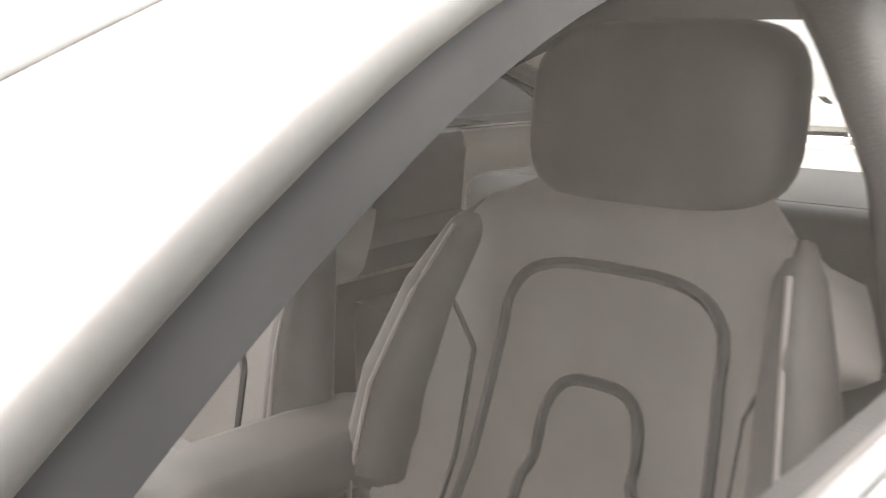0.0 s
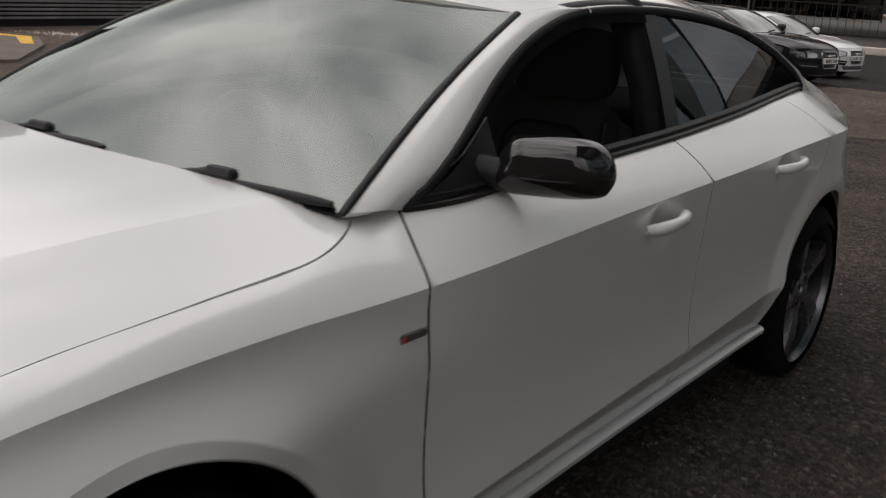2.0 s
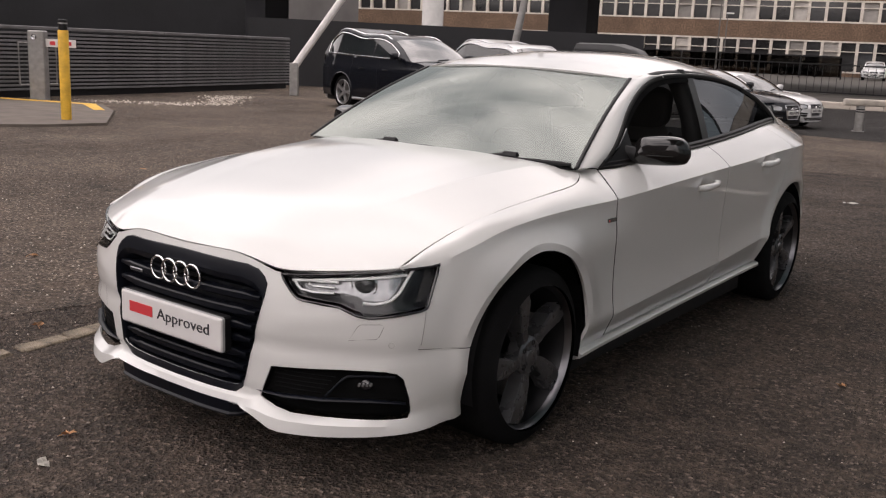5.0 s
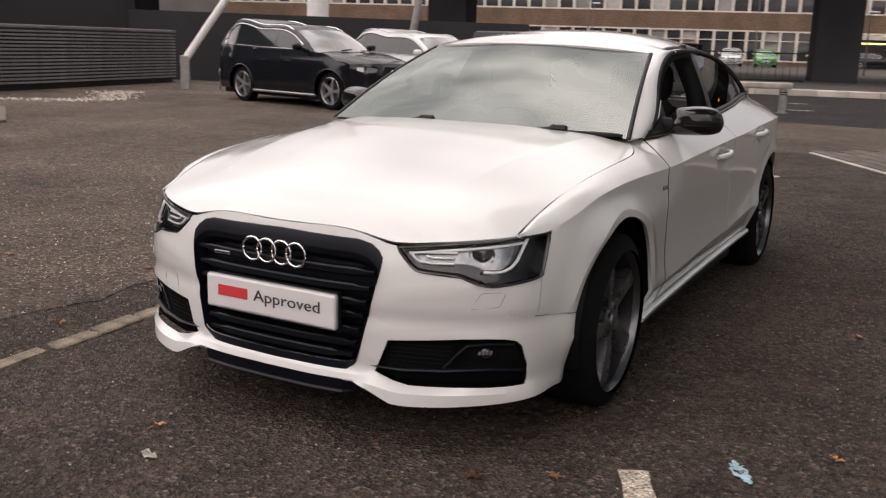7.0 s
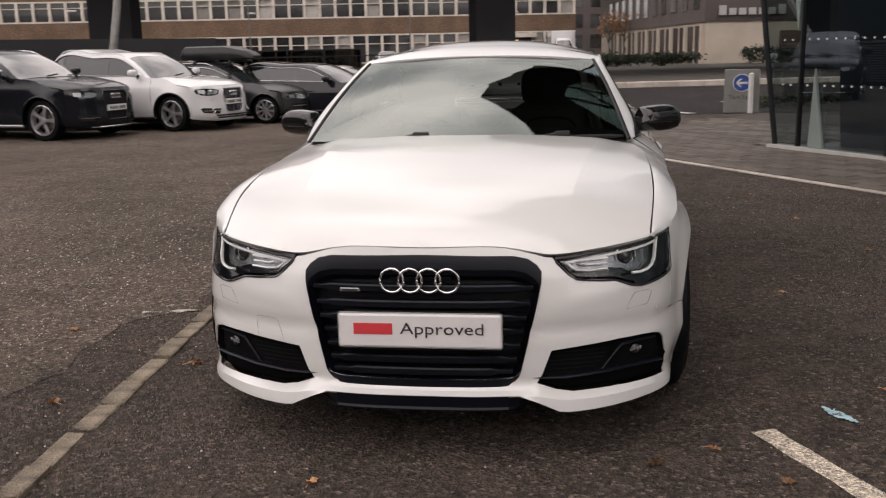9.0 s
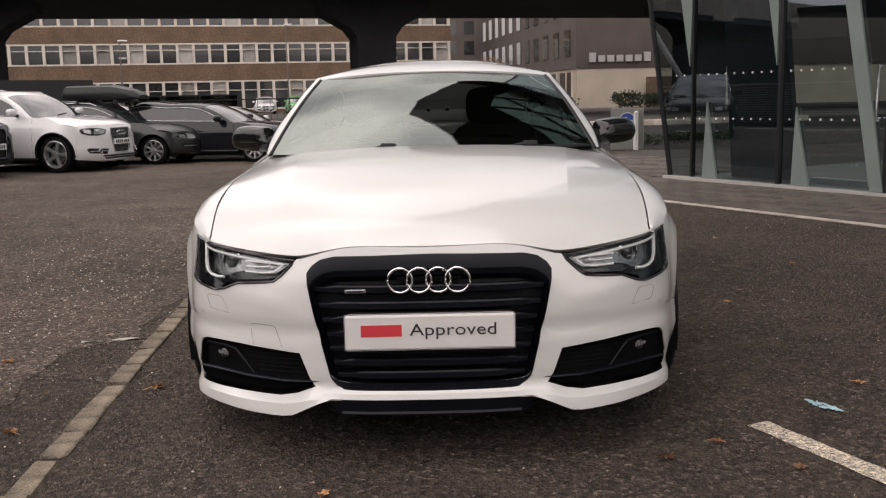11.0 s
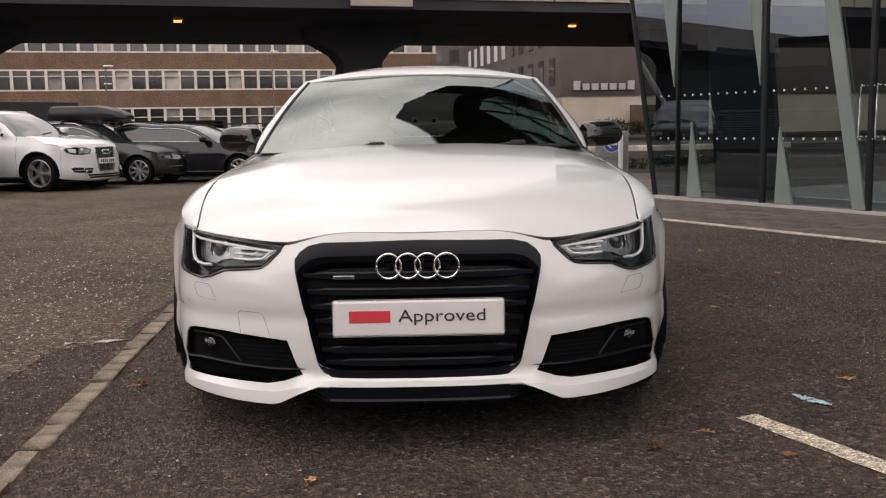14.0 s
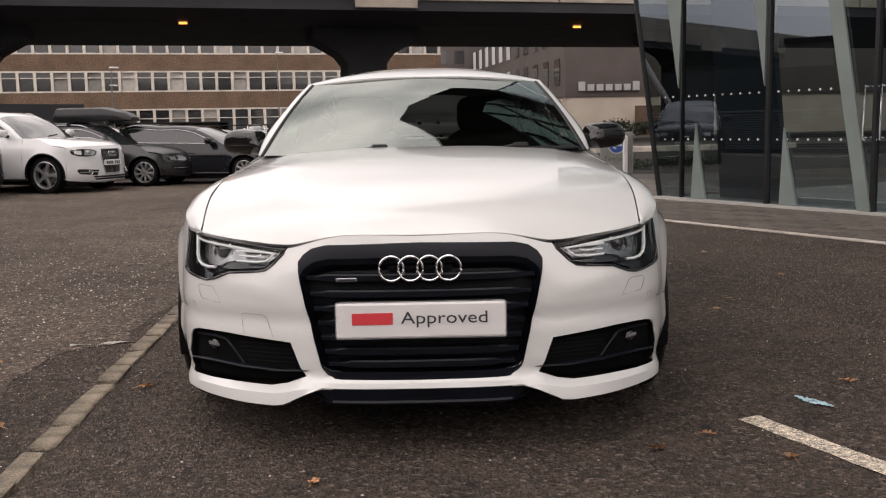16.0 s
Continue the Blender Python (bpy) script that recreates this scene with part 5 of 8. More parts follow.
make_seat(.350)
make_seat(-.36)
bm = box_bm(-.10, .10, 1.05, 1.75, .30, .60, bev=.03, seg=2)
part("centre_console", bm, TRIM_DARK, car, smooth=True)
bm = box_bm(-.085, .085, 1.32, 1.72, .62, .70, bev=.035, seg=3)
part("armrest", bm, HEAD_LEATHER, car, smooth=True, angle=60)
bm = box_bm(-.62, .62, 2.56, 2.70, .50, .90, Matrix.Rotation(radians(0), 4, 'X'), bev=.05, seg=3)
part("rear_bench", bm, TRIM_DARK, car, smooth=True)
part("parcel_shelf", box_bm(-.58, .58, 2.66, 3.3, .86, .90), TRIM_DARK, car)


# ---- other vehicles ----
PAINT_DARK = mat("dark_blue_black_paint", (0.006, 0.007, 0.010), 0.16, coat=0.15, vary=0.1, scale=3, spec=0.3)
PAINT_GREY = mat("dark_grey_paint", (0.022, 0.022, 0.024), 0.28, metal=0.2, coat=0.2, vary=0.1, scale=3)
PAINT_WHITE2 = mat("plain_white_paint", (0.60, 0.60, 0.60), 0.35, coat=1.0, vary=0.03, scale=3)
DARK_GLASS = mat("dark_car_glass", (0.014, 0.017, 0.018), 0.04, coat=0.3, vary=0.2, scale=3)
SCREEN_GLASS = mat("sky_lit_car_glass", (0.02, 0.023, 0.024), 0.03, coat=1.0, vary=0.2, scale=3, spec=1.0)
LAMP_CLEAR = mat("clear_lamp", (0.28, 0.285, 0.29), 0.15, metal=0.5, coat=1.0, vary=0.1, scale=20)
LAMP_RED = mat("red_lamp", (0.30, 0.012, 0.012), 0.2, coat=1.0, vary=0.1, scale=20)
YELLOW_PLATE = mat("white_number_plate", (0.66, 0.66, 0.64), 0.4, vary=0.03)


def parked_vehicle(name, m, paint, label, group, L, W, roof, zc=.86, wb=2.8, fo=.88, r_wheel=.36, rails=True, spokes=5, arch_dark=False, size=1.0, fog=False, low=None):
    """A parked road car from its length, width and side profile (bonnet lip, screen foot, screen top, roof, rear top, rear foot)."""
    car2 = empty(name, m @ Matrix.Scale(size, 4), label, name.replace("_", " ") if len(name) < 14 else "car", group)
    (yh, zh), (yb, zb), (yt, zt), (ym, zm), (yr, zr), (ye, ze) = roof
    y0, y1, hw = -fo, L - fo, W / 2
    arch_r = r_wheel + .055
    lower = low or paint
    bright = CHROME if arch_dark else SILVER_ALLOY
    belt = [(yb, zb - .015), (ym, zb + .025), (ye, zb + .07)]
    belt_z = lambda y: curve(belt, y)[:, 0]

    def plan(y):
        return hw * (1 - .13 * step_up(y0 + .95, y0 + .15, y) - .12 * step_up(y1 - .75, y1 - .05, y))

    def side_fn(y, z):
        y, z = np.asarray(y, float), np.asarray(z, float)
        s = curve([(.18, -.085), (.28, -.030), (.40, -.006), (.55, .0), (zc - .05, .004), (zc, -.004), (zc + .06, -.032), (zb, -.078), (zb + .2, -.16)], z)[:, 0]
        a = sum(.028 * (1 - step_up(arch_r, arch_r + .12, np.hypot(y - yc, z - r_wheel))) for yc in (0, wb))
        return np.column_stack([plan(y) + s + a, y, z])

    def roof_z(y):
        return curve([(yb - .05, zb - .01), (yb, zb + .01), ((yb + yt) / 2, (zb + zt) / 2 + .035), (yt, zt), (ym, zm), (yr, zr), ((yr + ye) / 2 + .05, (zr + ze) / 2 + .04), (ye, ze)], y)[:, 0]

    def top_fn(u, y):
        u, y = np.asarray(u, float), np.asarray(y, float)
        z = roof_z(y)
        w = np.maximum(plan(y) - .085 - np.maximum(z - .07 - belt_z(y), 0) * .36, .3)
        front = 1 - step_up(yt, yt + .6, y)
        return np.column_stack([u * w, y - .13 * (1 - u**2) * front, z - .07 * np.abs(u) ** 5])

    def nose_fn(u, z):
        u, z = np.asarray(u, float), np.asarray(z, float)
        a = np.abs(u)
        s = curve([(.16, -.09), (.24, -.01), (.32, .02), (.48, .015), (.62, .01), (zh - .12, -.01), (zh - .03, -.06), (zh + .05, -.14)], z)[:, 0]
        edge = side_fn(np.full(len(u), y0 + .42), z)[:, 0]
        return np.column_stack([np.sign(u) * edge * a, y0 - s * (1 - .6 * a**3) + .42 * a**3.4, z])

    def tail_fn(u, z):
        u, z = np.asarray(u, float), np.asarray(z, float)
        edge = side_fn(np.full(len(u), y1 - .12), z)[:, 0]
        return np.column_stack([u * edge, y1 - .12 + .12 * (1 - np.abs(u) ** 4) - .10 * step_up(.6, zb, z), z])

    top_line = [(y0 + .42, zh - .035), (y0 + .75, zh + .02), ((y0 + yb) / 2 + .2, (zh + zb) / 2 + .02), (yb, zb - .005), (ym, zb + .03), (y1 - .12, zb + .07)]
    for sd in (1, -1):
        flip = np.array([[sd, 1, 1]])
        up = [(y, float(curve(top_line, y)[0, 0])) for y in np.linspace(y1 - .12, y0 + .42, 30)]
        lo = [(y0 + .42, .25)]
        for yc in (0, wb):
            lo += [(yc - arch_r * math.cos(t), r_wheel + arch_r * math.sin(t)) for t in np.linspace(-.22, math.pi + .22, 26)]
        lo += [(y1 - .12, .28)]
        patch("body_side", lo + up, lambda y, z: side_fn(y, z) * flip, paint, car2, step=.08, depth=.02, centre=(0, 1.4, .6))
        for yc in (0, wb):
            edge = [tuple((side_fn([yc - (arch_r + .004) * math.cos(t)], [r_wheel + (arch_r + .004) * math.sin(t)]) * flip)[0]) for t in np.linspace(-.15, math.pi + .15, 26)]
            part("arch_lip", add_tube(bmesh.new(), edge, .016, 6), lower, car2, smooth=True, angle=60)

        # glasshouse side: its upper edge is the roof's own edge
        def gh(y, z):
            y, z = np.asarray(y, float), np.asarray(z, float)
            return np.column_stack([sd * (plan(y) - .085 - (z - belt_z(y)) * .36), y, z])
        ys = np.linspace(yb + .04, ye - .03, 36)
        edge_z = roof_z(ys) - .07
        ok = edge_z > belt_z(ys) + .004
        roof_line = [(float(y), float(z)) for y, z in zip(ys[ok], edge_z[ok])]
        glass_y = ys[(edge_z > belt_z(ys) + .115)]
        g0, g1 = float(glass_y[0]) + .05, float(glass_y[-1]) - .12
        gy = np.linspace(g0, g1, 22)
        pane = [(float(y), float(belt_z(y)[0]) + .030) for y in gy[::-1]] + [(float(y), float(roof_z(y)[0]) - .07 - .045) for y in gy]
        patch("side_frame", [(float(y), float(belt_z(y)[0]) - .02) for y in np.linspace(ye - .03, yb, 16)] + roof_line, gh, paint, car2, holes=(pane,), step=.08, depth=.02, centre=(0, ym, .8))
        rim_ = [tuple(gh([y], [z])[0] + np.array([sd * .004, 0, 0])) for y, z in dense(pane, .12)]
        part("window_trim", add_tube(bmesh.new(), rim_, .011, 6, closed=True), bright, car2, smooth=True, angle=60)
        cuts = [g0, (yb + ym) / 2 + .42, min(ym + .90, g1 - .25), g1]
        for a, b in zip(cuts, cuts[1:]):
            pa, pb = a + (.02 if a > g0 else 0), b - (.02 if b < g1 else 0)
            pp = [(float(y), float(belt_z(y)[0]) + .032) for y in np.linspace(pb, pa, 8)] + [(float(y), float(roof_z(y)[0]) - .117) for y in np.linspace(pa, pb, 8)]
            patch("side_window", pp, lambda y, z: gh(y, z) - np.array([[sd * .012, 0, 0]]), DARK_GLASS, car2, step=.2, depth=0.0, centre=(0, ym, .8))
            if b < g1:
                post2 = [(b - .03, float(belt_z(b)[0]) + .03), (b + .03, float(belt_z(b)[0]) + .03), (b + .03, float(roof_z(b)[0]) - .115), (b - .03, float(roof_z(b)[0]) - .115)]
                patch("window_post", post2, lambda y, z: gh(y, z) - np.array([[sd * .006, 0, 0]]), BLACK_GLOSS, car2, step=.2, depth=.005, centre=(0, ym, .8))
        for y in (.50, 1.55 if wb < 2.9 else 1.65, wb - arch_r + .12):
            zt_ = float(curve(top_line, y)[0, 0])
            part("door_seam", add_tube(bmesh.new(), [tuple((side_fn([y], [z]) * flip)[0]) for z in np.linspace(.32, zt_ - .02, 8)], .004, 4), BLACK_PLASTIC, car2)
        for y in (1.25, 2.15):
            p = side_fn([y], [zc + .0])[0]
            part("door_handle", add_tube(bmesh.new(), [(sd * (p[0] + k), y + t, zc) for t, k in ((0, .0), (.03, .022), (.16, .022), (.19, .0))], .013, 6), paint, car2, smooth=True, angle=60)
        x = sd * (hw - .02)
        bm = add_box(bmesh.new(), min(x, x + sd * .20), max(x, x + sd * .20), yb + .23, yb + .38, zb + .02, zb + .17, bev=.055, seg=3)
        mir = part("door_mirror", bm, paint, car2, smooth=True, angle=60)
        part("mirror_foot", box_bm(min(sd * (hw - .14), x), max(sd * (hw - .14), x), yb + .29, yb + .34, zb + .01, zb + .06), BLACK_PLASTIC, mir)
        if rails:
            ry = np.linspace(yt + .10, yr - .05, 12)
            pts = [(float(top_fn([sd * .93], [y])[0, 0]), float(y), float(top_fn([sd * .93], [y])[0, 2]) + (.030 if 0 < i < 11 else 0.0)) for i, y in enumerate(ry)]
            part("roof_rail", add_tube(bmesh.new(), pts, .013, 6), bright, car2, smooth=True, angle=60)
        sill = [tuple((side_fn([y], [.275]) * flip)[0]) for y in np.linspace(arch_r, wb - arch_r, 8)]
        part("sill_strip", add_tube(bmesh.new(), sill, .030, 8), SILVER_ALLOY if arch_dark else lower, car2, smooth=True, angle=60)

    gr = [(-.34, zh - .075), (.34, zh - .075), (.37, zh - .13), (.37, zh - .20), (.29, .40), (.25, .37), (-.25, .37), (-.29, .40), (-.37, zh - .20), (-.37, zh - .13)]
    patch("nose", [(-1, .25), (-.6, .20), (.6, .20), (1, .25), (1, zh - .035), (.8, zh - .02), (.5, zh - .005), (-.5, zh - .005), (-.8, zh - .02), (-1, zh - .035)], nose_fn, paint, car2, holes=(gr,), step=.06, depth=.03, centre=(0, 1.4, .6))
    g = patch("grille", gr, lambda u, z: nose_fn(u, z) + np.array([[0, .03, 0]]), BLACK_PLASTIC, car2, step=.1, depth=0.0, centre=(0, 1.4, .6))
    for i in range(11):
        u = -.30 + i * .06
        zt2 = zh - .09
        part("grille_bar", add_tube(bmesh.new(), [tuple(nose_fn([u * (.80 + .20 * k)], [.39 + (zt2 - .39) * k])[0] + np.array([0, .012, 0])) for k in (0, .33, .66, 1)], .007, 4), SATIN_BLACK if arch_dark else TITAN, g)
    part("grille_frame", add_tube(bmesh.new(), [tuple(nose_fn([u], [z])[0]) for u, z in dense(gr, .10)], .013, 6, closed=True), BLACK_GLOSS if arch_dark else bright, g, smooth=True, angle=60)
    ez = zh - .17
    ey = float(nose_fn([0], [ez])[0, 1])
    em = part("ring_emblem", box_bm(-.09, .09, ey - .004, ey + .02, ez - .005, ez + .005), BLACK_PLASTIC, car2)
    for i in range(4):
        part("ring", add_tube(bmesh.new(), [((i - 1.5) * .062 + .04 * math.cos(a), ey - .012, ez + .04 * math.sin(a)) for a in np.linspace(0, 6.283, 16, endpoint=False)], .006, 5, closed=True), CHROME, em, smooth=True, angle=60)
    pz = .46 if zh < .9 else .53
    py = float(nose_fn([0], [pz + .05])[0, 1])
    pl = part("number_plate", box_bm(-.26, .26, py - .022, py + .012, pz, pz + .11, bev=.004), YELLOW_PLATE, car2)
    for k in range(7):
        x0 = -.215 + k * .060 + (.03 if k > 3 else 0)
        part("plate_bar", box_bm(x0, x0 + .038, py - .0245, py - .0222, pz + .024, pz + .086), INK, pl)
    patch("lower_intake", [(-.62, .33), (.62, .33), (.56, .25), (-.56, .25)], lambda u, z: nose_fn(u, z) - np.array([[0, .006, 0]]), BLACK_PLASTIC, car2, step=.1, depth=.01, centre=(0, 1.4, .6))
    part("bumper_strip", add_tube(bmesh.new(), [tuple(nose_fn([u], [.235])[0] - np.array([0, .012, 0])) for u in np.linspace(-.7, .7, 15)], .014, 6), bright if arch_dark or fog else lower, car2, smooth=True, angle=60)
    for sd in (1, -1):
        hl = [(.47, zh - .105), (.60, zh - .075), (.78, zh - .065), (.93, zh - .075), (.955, zh - .11), (.93, zh - .165), (.85, zh - .205), (.70, zh - .215), (.53, zh - .19)]
        lm = patch("headlight", [(sd * u, z) for u, z in hl], lambda u, z: nose_fn(u, z) - np.array([[0, .006, 0]]), DARK_GLASS, car2, step=.06, depth=.02, centre=(0, 1.4, .6))
        patch("reflector", [(sd * u, z) for u, z in ((.52, zh - .115), (.62, zh - .092), (.74, zh - .088), (.76, zh - .185), (.62, zh - .188), (.55, zh - .172))], lambda u, z: nose_fn(u, z) - np.array([[0, .010, 0]]), LAMP_CLEAR, lm, step=.08, depth=.003, centre=(0, 1.4, .6))
        patch("reflector", [(sd * u, z) for u, z in ((.79, zh - .09), (.90, zh - .092), (.90, zh - .155), (.80, zh - .185))], lambda u, z: nose_fn(u, z) - np.array([[sd * -.004, .010, 0]]), LAMP_CLEAR, lm, step=.08, depth=.003, centre=(0, 1.4, .6))
        patch("side_intake", [(sd * u, z) for u, z in ((.46, .45), (.84, .475), (.88, .45), (.84, .375), (.52, .345))], lambda u, z: nose_fn(u, z) - np.array([[0, .004, 0]]), BLACK_PLASTIC, car2, step=.08, depth=.01, centre=(0, 1.4, .6))
        c = nose_fn([sd * .66], [.412])[0]
        if fog:
            part("fog_ring", add_tube(bmesh.new(), [(c[0] + .042 * math.cos(a), c[1] - .014 + sd * .012 * math.cos(a), c[2] + .042 * math.sin(a)) for a in np.linspace(0, 6.283, 18, endpoint=False)], .009, 6, closed=True), CHROME, car2, smooth=True, angle=60)
        part("intake_bar", add_tube(bmesh.new(), [tuple(nose_fn([sd * u], [.412])[0] - np.array([0, .010, 0])) for u in (.50, .60, .72, .84)], .007, 5), bright, car2)
        patch("tail_lamp", [(sd * u, z) for u, z in ((.60, zc), (.98, zc), (.98, zc - .16), (.62, zc - .14))], lambda u, z: tail_fn(u, z) + np.array([[0, .006, 0]]), LAMP_RED, car2, step=.1, depth=.02, centre=(0, 1.4, .6))
    patch("tail", [(-1, .28), (1, .28), (1, zb + .07), (-1, zb + .07)], tail_fn, paint, car2, step=.10, depth=.03, centre=(0, 1.4, .6))

    def hood2(u, v):
        """From the bonnet's lip (v = 0) to the windscreen (v = 1)."""
        u, v = np.asarray(u, float), np.asarray(v, float)
        a = nose_fn(np.clip(u, -1, 1), np.full(len(u), zh - .02))
        a[:, 2] = zh - .012 - .028 * np.abs(u) ** 3
        b = top_fn(u * .99, np.full(len(u), yb - .03))
        wv = side_fn(y0 + .42 + (yb - y0 - .42) * v, curve(top_line, y0 + .42 + (yb - y0 - .42) * v)[:, 0])[:, 0]
        y = a[:, 1] + (b[:, 1] - a[:, 1]) * v
        z = a[:, 2] + (b[:, 2] - a[:, 2]) * v + .06 * np.sin(np.pi * np.clip(v, 0, 1) ** .62) * (1 - .35 * np.abs(u) ** 3) - .045 * np.abs(u) ** 6 * np.sin(np.pi * v)
        z = z + .012 * np.clip(1 - np.abs(np.abs(u) - .62) / .12, 0, 1) * np.sin(np.pi * v)
        return np.column_stack([u * (np.abs(a[:, 0] / np.where(np.abs(u) < 1e-6, 1, u)) * (1 - v) + wv * v) * np.where(np.abs(u) < 1e-6, 0, 1), y, z])
    patch("bonnet", [(-.985, 0), (.985, 0), (.985, 1), (-.985, 1)], hood2, paint, car2, step=.07, depth=.02, centre=(0, 1.0, .2))

    patch("roof", [(-1, yt), (1, yt), (1, yr), (-1, yr)], top_fn, paint, car2, step=.09, depth=.02, centre=(0, ym, .6))
    patch("windscreen", [(-.90, yb), (.90, yb), (.90, yt), (-.90, yt)], top_fn, SCREEN_GLASS, car2, step=.12, depth=.01, centre=(0, ym, .6), label="windscreen reflecting the pale sky")
    patch("screen_frame", [(-1, yb - .03), (1, yb - .03), (1, yt + .02), (-1, yt + .02)], lambda u, y: top_fn(u, y) - np.array([[0, 0, .006]]), paint, car2, holes=([(-.91, yb), (.91, yb), (.91, yt), (-.91, yt)],), step=.10, depth=.02, centre=(0, ym, .6))
    patch("rear_window", [(-.88, yr + .04), (.88, yr + .04), (.88, ye - .02), (-.88, ye - .02)], lambda u, y: top_fn(u, y) + np.array([[0, .004, .004]]), DARK_GLASS, car2, step=.12, depth=.01, centre=(0, ym, .6))
    patch("rear_frame", [(-1, yr - .01), (1, yr - .01), (1, ye), (-1, ye)], lambda u, y: top_fn(u, y) - np.array([[0, 0, .004]]), paint, car2, step=.09, depth=.02, centre=(0, ym, .6))
    part("underbody", box_bm(-hw + .2, hw - .2, y0 + .35, y1 - .2, .17, zc - .2), BLACK_PLASTIC, car2)
    part("cabin", box_bm(-hw + .32, hw - .32, yb + .5, ye - .5, zc - .2, zb + .12, bev=.05), TRIM_DARK, car2)
    for k in (-.2, .45):
        pts = [tuple(top_fn([k + .38 * t], [yb + .03 + .05 * t])[0] + np.array([0, -.008, .012])) for t in np.linspace(0, 1, 6)]
        part("wiper", add_tube(bmesh.new(), pts, .008, 5), BLACK_PLASTIC, car2)
    for yc in (0, wb):
        for sd in (1, -1):
            hub = new("wheel")
            hub.parent = car2
            hub.matrix_basis = pose(sd * (hw - .030), yc, r_wheel)
            part("tyre", add_lathe(bmesh.new(), [(sd * a, r) for a, r in ((.0, r_wheel * .73), (.008, r_wheel * .86), (-.005, r_wheel * .96), (-.03, r_wheel), (-.20, r_wheel), (-.22, r_wheel * .9))], 40, "x"), RUBBER, hub, smooth=True)
            rim = part("rim", add_lathe(bmesh.new(), [(sd * a, r) for a, r in ((.004, r_wheel * .745), (.008, r_wheel * .72), (-.004, r_wheel * .695), (-.05, r_wheel * .66), (-.15, r_wheel * .62))], 40, "x"), SILVER_ALLOY, hub, smooth=True)
            part("barrel", add_lathe(bmesh.new(), [(sd * -.10, r_wheel * .64), (sd * -.16, r_wheel * .60), (sd * -.17, .05)], 32, "x"), BARREL, rim, smooth=True)
            part("brake_disc", add_lathe(bmesh.new(), [(sd * -.09, .02), (sd * -.09, r_wheel * .48), (sd * -.12, r_wheel * .48)], 24, "x"), DISC, hub)
            for i in range(spokes):
                turn = Matrix.Rotation(2 * math.pi * i / spokes + .3, 4, 'X')
                w0, w1 = (.036, .050) if spokes == 5 else (.022, .030)
                bm = bmesh.new()
                face = [(.035, -w0), (r_wheel * .40, -w0 * .8), (r_wheel * .70, -w1), (r_wheel * .70, w1), (r_wheel * .40, w0 * .8), (.035, w0)]
                fa = [bm.verts.new(turn @ Vector((sd * (-.022 + .020 * r / (r_wheel * .7)), t, r))) for r, t in face]
                fb = [bm.verts.new(turn @ Vector((sd * -.060, t * .6, r))) for r, t in face]
                mid = bm.verts.new(turn @ Vector((sd * -.004, 0, r_wheel * .42)))
                for k in range(6):
                    bm.faces.new((fa[k], fa[(k + 1) % 6], mid))
                    bm.faces.new((fa[k], fb[k], fb[(k + 1) % 6], fa[(k + 1) % 6]))
                bmesh.ops.recalc_face_normals(bm, faces=bm.faces)
                part("spoke", bm, SILVER_ALLOY, rim)
            part("hub_cap", add_lathe(bmesh.new(), [(sd * -.04, .065), (sd * -.012, .058), (sd * -.004, .03), (sd * -.004, .001)], 20, "x"), SILVER_ALLOY, rim, smooth=True)
            bm = bmesh.new()
            a = [Vector((sd * (hw - .03), yc + arch_r * math.cos(t), r_wheel + arch_r * math.sin(t))) for t in np.linspace(-.25, math.pi + .25, 20)]
            va, vb = [bm.verts.new(p) for p in a], [bm.verts.new((sd * (hw - .34), p.y, p.z)) for p in a]
            for i in range(19):
                bm.faces.new((va[i], va[i + 1], vb[i + 1], vb[i]))
            bm.faces.new(vb)
            bmesh.ops.solidify(bm, geom=list(bm.faces), thickness=.004)
            part("arch_liner", bm, BLACK_PLASTIC, car2)
    return car2


HEAD = 72
ROW = "cars parked in the row"
SUV = ((-.90, .98), (.62, 1.17), (1.38, 1.62), (2.45, 1.72), (3.80, 1.64), (4.10, 1.16))
SUV_S = ((-.84, .93), (.55, 1.10), (1.25, 1.55), (2.1, 1.635), (3.30, 1.56), (3.62, 1.10))
ESTATE = ((-.82, .76), (.55, .96), (1.35, 1.37), (2.2, 1.44), (3.45, 1.36), (3.80, .98))
parked_vehicle("off_roader", pose(-8.10, 12.10, 0, 0, 0, HEAD + 4), PAINT_DARK, "large dark blue off-roader with silver roof rails and alloy wheels", ROW, 5.05, 1.96, SUV, zc=.95, wb=3.0, fo=.94, r_wheel=.385, arch_dark=True, size=.90)
parked_vehicle("off_roader", pose(-6.50, 13.75, 0, 0, 0, HEAD + 1), PAINT_WHITE2, "white compact off-roader with silver five-spoke wheels", ROW, 4.62, 1.88, SUV_S, zc=.90, wb=2.8, fo=.88, r_wheel=.365, size=.90, fog=True, low=BLACK_PLASTIC)
estate = parked_vehicle("estate_car", pose(-5.40, 15.45, 0, 0, 0, HEAD + 8), PAINT_GREY, "dark grey estate car carrying a roof box", ROW, 4.68, 1.78, ESTATE, zc=.76, wb=2.65, fo=.86, r_wheel=.32, spokes=9, size=.86)
parked_vehicle("estate_car", pose(-3.45, 15.55, 0, 0, 0, HEAD + 6), PAINT_DARK, "black estate car with bright window trim", ROW, 4.78, 1.80, ESTATE, zc=.76, wb=2.75, fo=.88, r_wheel=.33, spokes=9, rails=False, size=.82)
parked_vehicle("saloon_car", pose(-3.55, 17.75, 0, 0, 0, HEAD + 5), PAINT_WHITE2, "white saloon car beside a steel rail", ROW, 4.40, 1.80, ESTATE, zc=.76, wb=2.6, fo=.86, r_wheel=.33, rails=False, size=.76)

